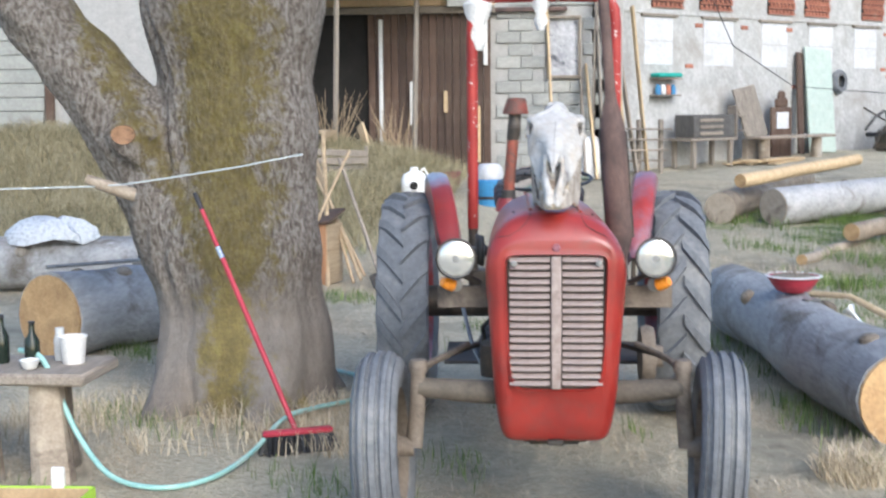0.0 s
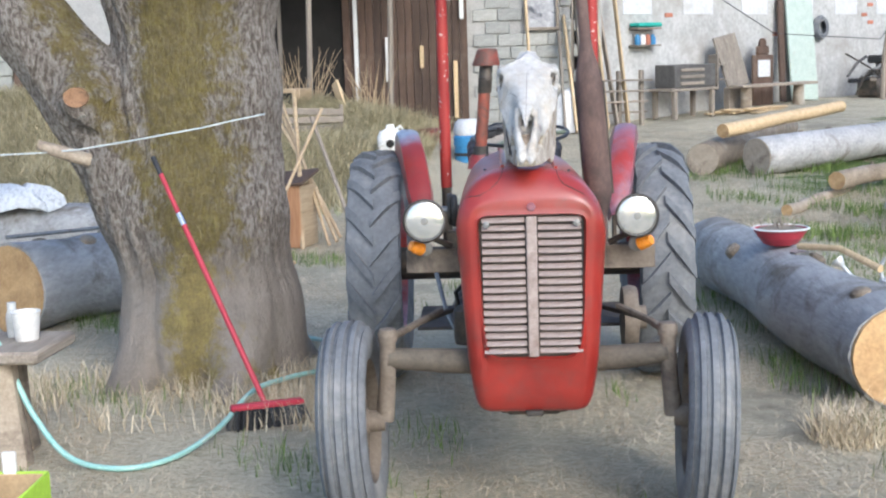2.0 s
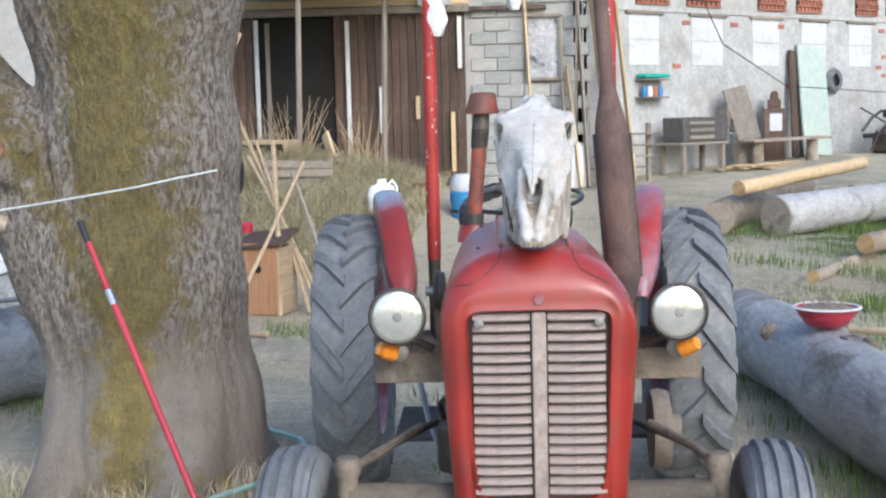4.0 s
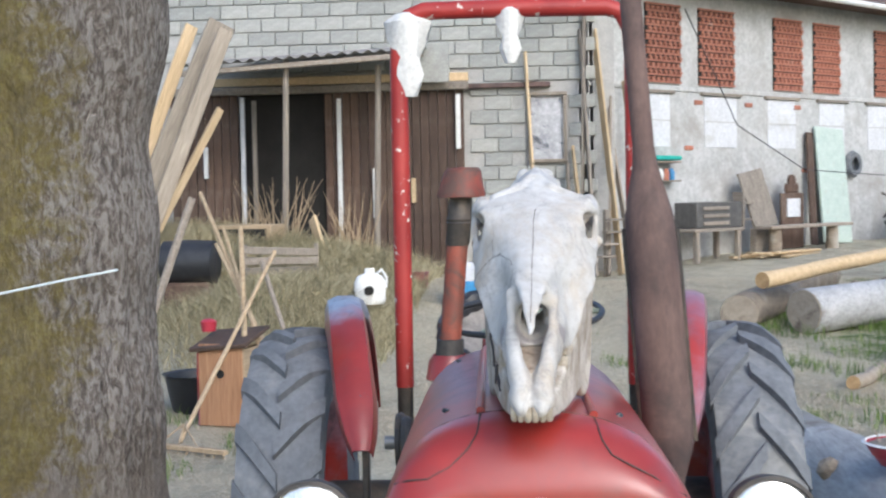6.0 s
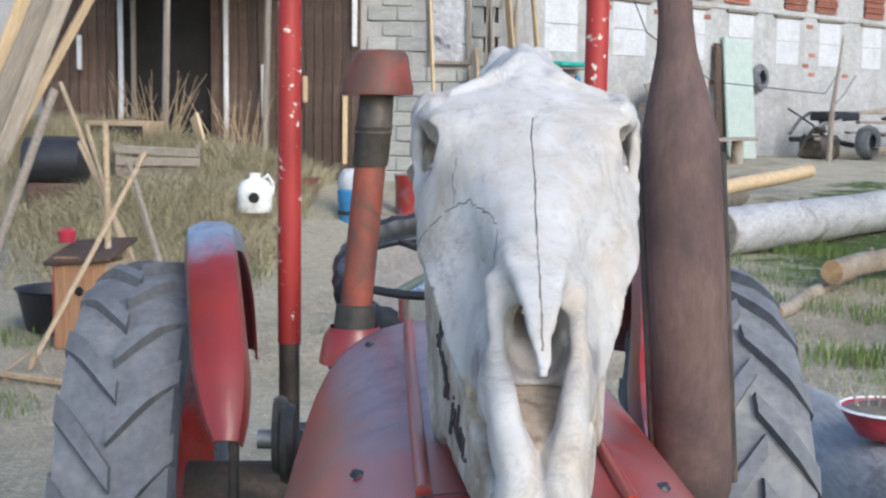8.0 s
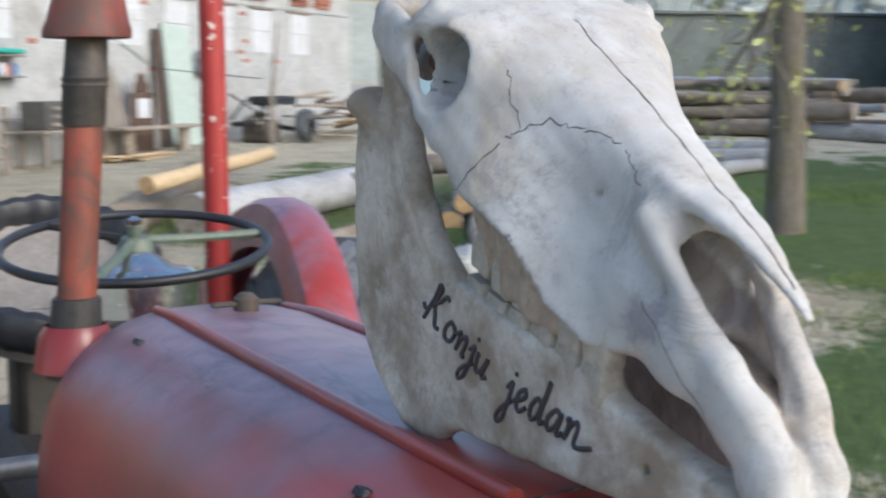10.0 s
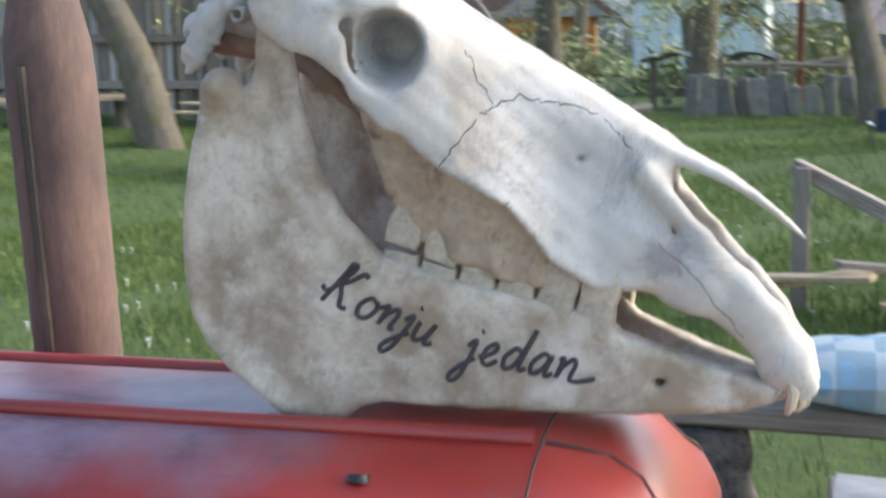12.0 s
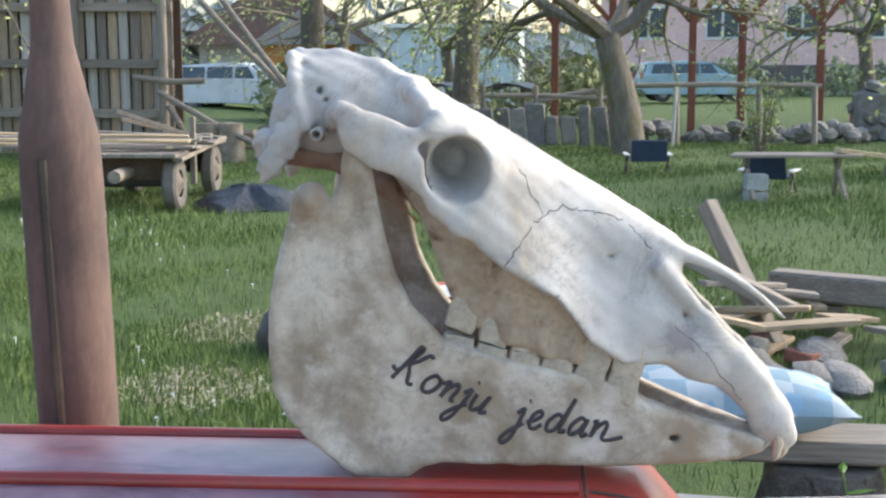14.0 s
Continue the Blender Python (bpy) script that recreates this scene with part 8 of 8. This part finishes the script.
single("wall_yard", merged(box(25, 44.5, 2.2, 26, .3, 4.2, .02), box(25, 44.4, 4.35, 26.2, .5, .12, .02)), surface("stained_grey_concrete_wall", (0.075, 0.09, 0.085), (0.17, 0.19, 0.18), 1.2, 0.95, 0.4, 0.02, (0.07, 0.09, 0.06), 0.7), "stained grey-green concrete yard wall", "wall", kind="structure", rz=-6)
pg = thing("open_pergola", "pale open timber pergola on slim posts", "pergola", (19, 47.5, gz(0, 47)), -6)
for k in range(6):
    part("post", box(-5 + 2.2 * k, 0, 2.8, .22, .22, 5.6, .01), M_WOOD_PALE, pg)
part("rail", box(.6, 0, 4.0, 12.4, .15, .18, .01), M_WOOD_PALE, pg)
part("roof", box(.6, 0, 5.7, 13, 3, .2, .02), M_ROOF, pg)
ck = thing("stacked_planks", "long planks stacked on stumps in the meadow", "plank stack", (16.8, 12.6, 0), -52)
for k in range(8):
    part("plank", beam((-2.4, -.4 + .12 * k, .62 + .04 * (k % 3)), (2.3, -.35 + .11 * k, .64 + .05 * (k % 2)), .14, .04), rng.choice((M_WOOD_PALE, M_WOOD_GREY)), ck)
for x in (-1.7, 0, 1.6):
    part("stump", lathe([(.2, -.05), (.18, .3), (.17, .6)], 10, Matrix.Translation((x, 0, 0))), M_LOG_BROWN, ck)


# ---- fruit trees ----
M_TRUNK = surface("mossy_fruit_tree_bark", (0.07, 0.058, 0.045), (0.27, 0.235, 0.19), 14, 0.95, 0.9, 0.04, (0.15, 0.14, 0.04), 3.5, (0.52, 0.68), (1, 1, .3))
M_LEAF = surface("young_yellow_green_leaves", (0.22, 0.26, 0.06), (0.48, 0.52, 0.20), 3, 0.7, 0.1, 0.002)


def fruit_tree(label, x, y, r, h, leanv, seed, leaves=900, fork=.45):
    g = random.Random(seed)
    t = thing("fruit_tree", label, "tree", (x, y, gz(x, y)), 0, "fruit trees")
    bm, tips = bmesh.new(), []
    top = Vector((leanv[0], leanv[1], h * fork))
    tube([(0, 0, -.1), (leanv[0] * .3, leanv[1] * .25, h * fork * .4), tuple(top)], [r * 1.25, r, r * .85], 12, bm, rough=.12, seed=seed)

    def grow(p, d, rr, depth):
        pts, rad = [p.copy()], [rr]
        n = 5
        for k in range(n):
            d = (d + Vector((g.uniform(-.4, .4), g.uniform(-.4, .4), g.uniform(-.22, .28) if depth > 1 else g.uniform(-.5, .12)))).normalized()
            p = p + d * (h * .09 * (.75 ** (2 - depth)) + .05)
            pts.append(p.copy())
            rad.append(max(rr * (1 - .7 * (k + 1) / n), .006))
            if depth and k > 0:
                grow(p.copy(), (d + Vector((g.uniform(-1.2, 1.2), g.uniform(-1.2, 1.2), g.uniform(-.4, .6)))).normalized(), rad[-1] * .75, depth - 1)
            if depth < 2:
                tips.append(p.copy())
        tube(pts, rad, 6 if depth > 1 else 4, bm)

    for k in range(4):
        a = k * 1.57 + g.uniform(-.4, .4)
        grow(top.copy(), Vector((math.cos(a), math.sin(a), g.uniform(.15, .8))).normalized(), r * .6, 2)
    part("trunk", bm, M_TRUNK, t)
    nl = leaves
    c = np.array([tips[g.randrange(len(tips))] for _ in range(nl)]) + np.random.RandomState(seed).normal(0, .11, (nl, 3))
    rs_ = np.random.RandomState(seed + 1)
    u = rs_.normal(size=(nl, 3))
    u /= np.linalg.norm(u, axis=1)[:, None]
    w = np.cross(u, rs_.normal(size=(nl, 3)))
    w /= np.linalg.norm(w, axis=1)[:, None]
    s = rs_.uniform(.028, .062, (nl, 1))
    vv = np.stack([c - u * s, c + w * s * .5, c + u * s, c - w * s * .5], 1).reshape(-1, 3)
    part("crown", fast_mesh("crown", vv, np.arange(nl * 4).reshape(-1, 4), M_LEAF), M_LEAF, t, "sparse young yellow-green leaves")
    return t


fruit_tree("mossy forked fruit tree with sparse young leaves", 21.2, -.2, .25, 5.2, (.0, .42), 1, 2600, .38)
fruit_tree("straight fruit tree with young leaves", 24.6, 2.95, .25, 5.5, (0, -.1), 2, 2400, .5)
fruit_tree("thick fruit tree with young leaves", 24.2, 5.85, .25, 6.0, (.0, .05), 3, 2400, .62)
fruit_tree("slim fruit tree at the meadow edge", 7.95, 10.05, .17, 5.0, (.05, .1), 4, 1300, .6)
fruit_tree("leaning fruit tree in the meadow", 15.4, 9.35, .26, 5.5, (-.3, 1.1), 5, 2200, .55)
fruit_tree("dark leaning fruit tree at the lawn edge", 17.5, -3.9, .28, 5.4, (.2, -.75), 6, 2000, .5)
fruit_tree("small fruit tree behind the fence", 31, 3.9, .16, 4.6, (0, .2), 7, 2200, .4)
fruit_tree("fruit tree behind the gazebo", 34, -6.5, .2, 5.5, (0, .2), 8, 1900, .4)
fruit_tree("fruit tree near the far hut", 36, 7.8, .2, 6, (0, -.2), 9, 2200, .4)
sap = thing("young_bush", "thin young bush with small pale leaves", "bush", (18.7, -2.05, 0))
cs = []
for k in range(26):
    a, rr = rng.uniform(0, 6.28), rng.uniform(.1, .5)
    e = Vector((math.cos(a) * rr, math.sin(a) * rr, rng.uniform(.7, 1.5)))
    part("stem", tube([(0, 0, 0), tuple(e * .5 + Vector((0, 0, .1))), tuple(e)], [.015, .009, .004], 4), M_TRUNK, sap)
    cs += [e * t for t in np.linspace(.5, 1, 16)]
cs = np.array(cs) + np.random.RandomState(3).normal(0, .05, (len(cs), 3))
off = np.random.RandomState(4).normal(0, .022, (len(cs), 4, 3))
part("foliage", fast_mesh("foliage", (cs[:, None] + off).reshape(-1, 3), np.arange(len(cs) * 4).reshape(-1, 4), M_LEAF), M_LEAF, sap)

# hedges and far woods; distance haze is painted into their pale base colours
M_HEDGE = surface("hedge_leaves_painted_haze", (0.20, 0.235, 0.12), (0.40, 0.43, 0.25), 2, 0.9, 0.2, 0.01)
M_FARWOOD = surface("far_woods_painted_haze", (0.34, 0.37, 0.35), (0.48, 0.51, 0.48), 0.2, 1.0, 0.1, 0.05)


def leaf_mass(name, label, boxes, n, size, mat, seed):
    r_ = np.random.RandomState(seed)
    out = []
    for x0, x1, y0, y1, z0, z1 in boxes:
        p = r_.uniform((x0, y0, z0), (x1, y1, z1), (n, 3))
        lim = z0 + (z1 - z0) * (.6 + .4 * np.sin(p[:, 1] * 1.3 + p[:, 0]) * np.cos(p[:, 1] * .47))
        p = p[p[:, 2] < lim]
        out.append(p[:, None] + r_.normal(0, size, (len(p), 4, 3)))
    v_ = np.concatenate(out).reshape(-1, 3)
    ob = new(name, fast_mesh(name, v_, np.arange(len(v_)).reshape(-1, 4), mat))
    return tagged(ob, label, "hedge", kind="stuff")


leaf_mass("garden_hedge", "green garden hedge behind the fence", ((31, 33, 0, 9, 0, 1.7), (54, 56, -14, 1, 0, 1.9), (52, 55, 2, 30, 0, 3.6)), 3000, .10, M_HEDGE, 1)
leaf_mass("far_trees", "far trees along the horizon with haze painted into their colour", ((75, 80, -40, 60, 0, 5.2), (40, 75, 55, 75, 0, 9), (60, 70, 18, 34, 0, 4.5)), 5000, .42, M_FARWOOD, 2)
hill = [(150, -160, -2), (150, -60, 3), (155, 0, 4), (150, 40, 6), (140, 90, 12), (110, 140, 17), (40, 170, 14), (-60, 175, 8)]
single("far_hill", loft([[(x, y, -3) for x, y, z in hill], [(x, y, z) for x, y, z in hill], [(x * 1.25, y * 1.25, z * .9) for x, y, z in hill]], False, False), M_FARWOOD, "low wooded hill on the horizon with haze painted into its colour", "hill", kind="structure")


# ---- grass, straw and the blocks of the wall ----
rs_ = np.random.RandomState(7)


def blades(name, label, n, area, keep, h, w, mat, tilt=.45, lie=False, cat="grass"):
    """Many thin blades in one mesh: each a bent strip of two quads."""
    x0, x1, y0, y1 = area
    x, y = rs_.uniform(x0, x1, n), rs_.uniform(y0, y1, n)
    ok = rs_.random(n) < keep(x, y)
    x, y = x[ok], y[ok]
    n = len(x)
    z = mound(x, y) + np.vectorize(gz)(x, y) + .022 * wave(x, y) * np.clip((np.hypot(x, y - 1) - 1.5) / 2, 0, 1) - .006
    a, b = rs_.uniform(0, 2 * np.pi, n), rs_.uniform(0, 2 * np.pi, n)
    hh, ww = rs_.uniform(*h, n), rs_.uniform(*w, n)
    base = np.stack([x, y, z], 1)
    side = np.stack([np.cos(a), np.sin(a), 0 * a], 1) * ww[:, None] / 2
    d = np.stack([np.cos(b), np.sin(b), 0 * b], 1)
    if lie:
        t1 = base + d * hh[:, None] * .5 + np.array((0, 0, 1)) * (.006 + rs_.uniform(0, .02, n))[:, None]
        t2 = base + d * hh[:, None] + np.array((0, 0, 1)) * rs_.uniform(.002, .012, n)[:, None]
        side = np.stack([-np.sin(b), np.cos(b), 0 * b], 1) * ww[:, None] / 2
    else:
        k = rs_.uniform(.1, tilt, n)[:, None]
        t1 = base + np.array((0, 0, .6)) * hh[:, None] + d * hh[:, None] * k * .35
        t2 = base + np.array((0, 0, .95)) * hh[:, None] + d * hh[:, None] * k
    v = np.stack([base - side, base + side, t1 + side * .7, t1 - side * .7, t2 + side * .12, t2 - side * .12], 1).reshape(-1, 3)
    i = np.arange(n)[:, None] * 6
    f = np.concatenate([i + np.array([[0, 1, 2, 3]]), i + np.array([[3, 2, 4, 5]])])
    ob = new(name, fast_mesh(name, v, f, mat))
    return tagged(ob, label, cat, kind="stuff")


def blade_material(name, lo, mid, hi):
    m, nt, bsdf = blank(name)
    geo = nt.nodes.new("ShaderNodeNewGeometry")
    v = coords(nt)
    mixf = calc(nt, "ADD", calc(nt, "MULTIPLY", geo.outputs["Random Per Island"], .5), calc(nt, "MULTIPLY", tex_noise(nt, v, .7, 4), .5))
    finish(nt, bsdf, ramp(nt, mixf, [(.25, lo), (.5, mid), (.75, hi)]), .6)
    bsdf.inputs["Transmission Weight"].default_value = 0.0
    return m


M_GRASS = blade_material("fresh_spring_grass", (0.064, 0.104, 0.018), (0.112, 0.175, 0.033), (0.20, 0.262, 0.075))
M_STRAW = blade_material("pale_straw", (0.34, 0.27, 0.17), (0.56, 0.47, 0.33), (0.74, 0.66, 0.50))
M_HAY = blade_material("old_grey_green_hay", (0.16, 0.14, 0.07), (0.32, 0.28, 0.16), (0.50, 0.44, 0.29))
patch = lambda x, y: np.clip(.55 + 1.2 * wave(x, y, .7), .12, 1)
blades("meadow_grass", "fresh green meadow grass in uneven tufts", 190000, (2.0, 9.5, -4.5, 8), lambda x, y: greenness(x, y) * patch(x, y), (.025, .085), (.004, .008), M_GRASS)
blades("meadow_grass", "fresh green meadow grass farther off", 210000, (9.5, 24, -9, 13), lambda x, y: greenness(x, y) * patch(x, y), (.03, .095), (.007, .013), M_GRASS)
blades("yard_grass", "thin green grass tufts in the trodden yard", 90000, (-3.5, 3.4, -1.5, 12), lambda x, y: np.clip(wave(x + 3, y, 1.6) * 2.2 - .75, 0, 1) * (np.abs(x) > .3), (.03, .10), (.004, .007), M_GRASS)
near_log = lambda x, y: np.clip(1 - np.abs(x - (1.36 - .13 * (y - 1.5))) / .22, 0, 1) + np.clip(1 - np.hypot((x + 1.9) / .5, (y - 1.75) / .25), 0, 1)
blades("yard_grass", "green tufts along the felled log and the tree foot", 26000, (-2.6, 2.2, .6, 5.4), lambda x, y: near_log(x, y) * np.clip(.35 + wave(x, y, 3.1), 0, 1), (.05, .15), (.004, .007), M_GRASS)
blades("hay_tuft", "matted clump of pale hay by the felled log", 2600, (1.12, 1.5, .95, 1.4), lambda x, y: np.clip(1.2 - ((x - 1.31) / .18) ** 2 - ((y - 1.18) / .2) ** 2, 0, 1), (.05, .17), (.003, .006), M_STRAW, 1.5, cat="hay")
blades("log_grass", "green grass tufts along the logs", 26000, (1.6, 5, 7, 13.5), lambda x, y: np.clip(wave(x + 1, y, 1.1) * 2.0 - .25, 0, 1), (.05, .16), (.006, .011), M_GRASS)
blades("straw_litter", "loose pale straw strewn over the ground", 130000, (-3.5, 3.2, -1.5, 9), lambda x, y: np.clip(.45 + wave(x, y, 1.3), .1, 1), (.05, .17), (.0025, .005), M_STRAW, lie=True, cat="straw")
blades("straw_litter", "loose pale straw on the trodden yard", 70000, (-6, 9, 6, 16), lambda x, y: np.clip(.8 - greenness(x, y), 0, 1), (.08, .24), (.004, .009), M_STRAW, lie=True, cat="straw")
blades("hay_heap", "heap of dry hay before the barn", 95000, (-9, -1.2, 9.2, 16), lambda x, y: np.clip(.3 + wave(x, y, .9) + 2 * mound(x, y), .1, 1) * (x < -1.6), (.08, .30), (.005, .012), M_HAY, 1.6, cat="hay")
blades("hay_heap", "dry hay at the foot of the tree", 7000, (-2.9, -.9, 1.3, 2.4), lambda x, y: np.clip(.3 + wave(x, y, 2), .1, 1), (.05, .16), (.003, .006), M_STRAW, 1.2, cat="hay")

blades("straw_litter", "bright trampled straw between the logs", 60000, (2.2, 6.6, 5.4, 10.6), lambda x, y: np.clip(1.15 - ((x - 4.4) / 2.1) ** 2 - ((y - 8.0) / 2.4) ** 2, 0, 1), (.08, .24), (.006, .011), M_STRAW, lie=True, cat="straw")
for px, py in ((6.54, 2.43), (5.07, 2.26)):
    blades("dry_grass_patch", "small patch of dry matted grass in the meadow", 1600, (px - .5, px + .5, py - .45, py + .45), lambda x, y: np.clip(1 - ((x - px) / .5) ** 2 - ((y - py) / .45) ** 2, 0, 1), (.06, .18), (.004, .008), M_STRAW, lie=True, cat="dry grass")
# daisies
dv, df = [], []
for k in range(260):
    cx, cy = rs_.uniform(4, 13), rs_.uniform(-1, 6)
    if rs_.random() > .25 + .75 * (wave(cx * 1.7, cy * 1.7) > .1):
        continue
    b0, rr, zz = len(dv), rs_.uniform(.009, .016), gz(cx, cy) + rs_.uniform(.05, .08)
    dv += [(cx + rr * math.cos(a), cy + rr * math.sin(a), zz + .004 * math.sin(2 * a)) for a in np.linspace(0, 2 * math.pi, 6, endpoint=False)] + [(cx, cy, zz + .006), (cx, cy, zz - .07)]
    df += [(b0 + a, b0 + (a + 1) % 6, b0 + 6) for a in range(6)] + [(b0, b0 + 7, b0 + 6)]
tagged(new("daisies", fast_mesh("daisies", dv, df, M_WHITE)), "small white daisies scattered in the grass", "flowers", kind="stuff")

block_m = as_mesh("block", box(0, 0, 0, .386, .05, .188, .008))
block_m.materials.append(M_BLOCK)
rng = random.Random(2)
for r in range(21):
    z = .50 + r * .2
    for k in range(16):
        x = -5.75 + (k + .5 * (r % 2)) * .4
        if x > .28 or (z < 3.42 and x < -1.25) or (-.72 < x < .22 and 1.98 < z < 3.12):
            continue
        if z > 3.42 and x < -1.25 and (r + k) % 17 == 0:
            continue
        ob = part("block", block_m, M_BLOCK, wall_a)
        ob.location = (x, 17.055 + rng.uniform(-.006, .006), z)
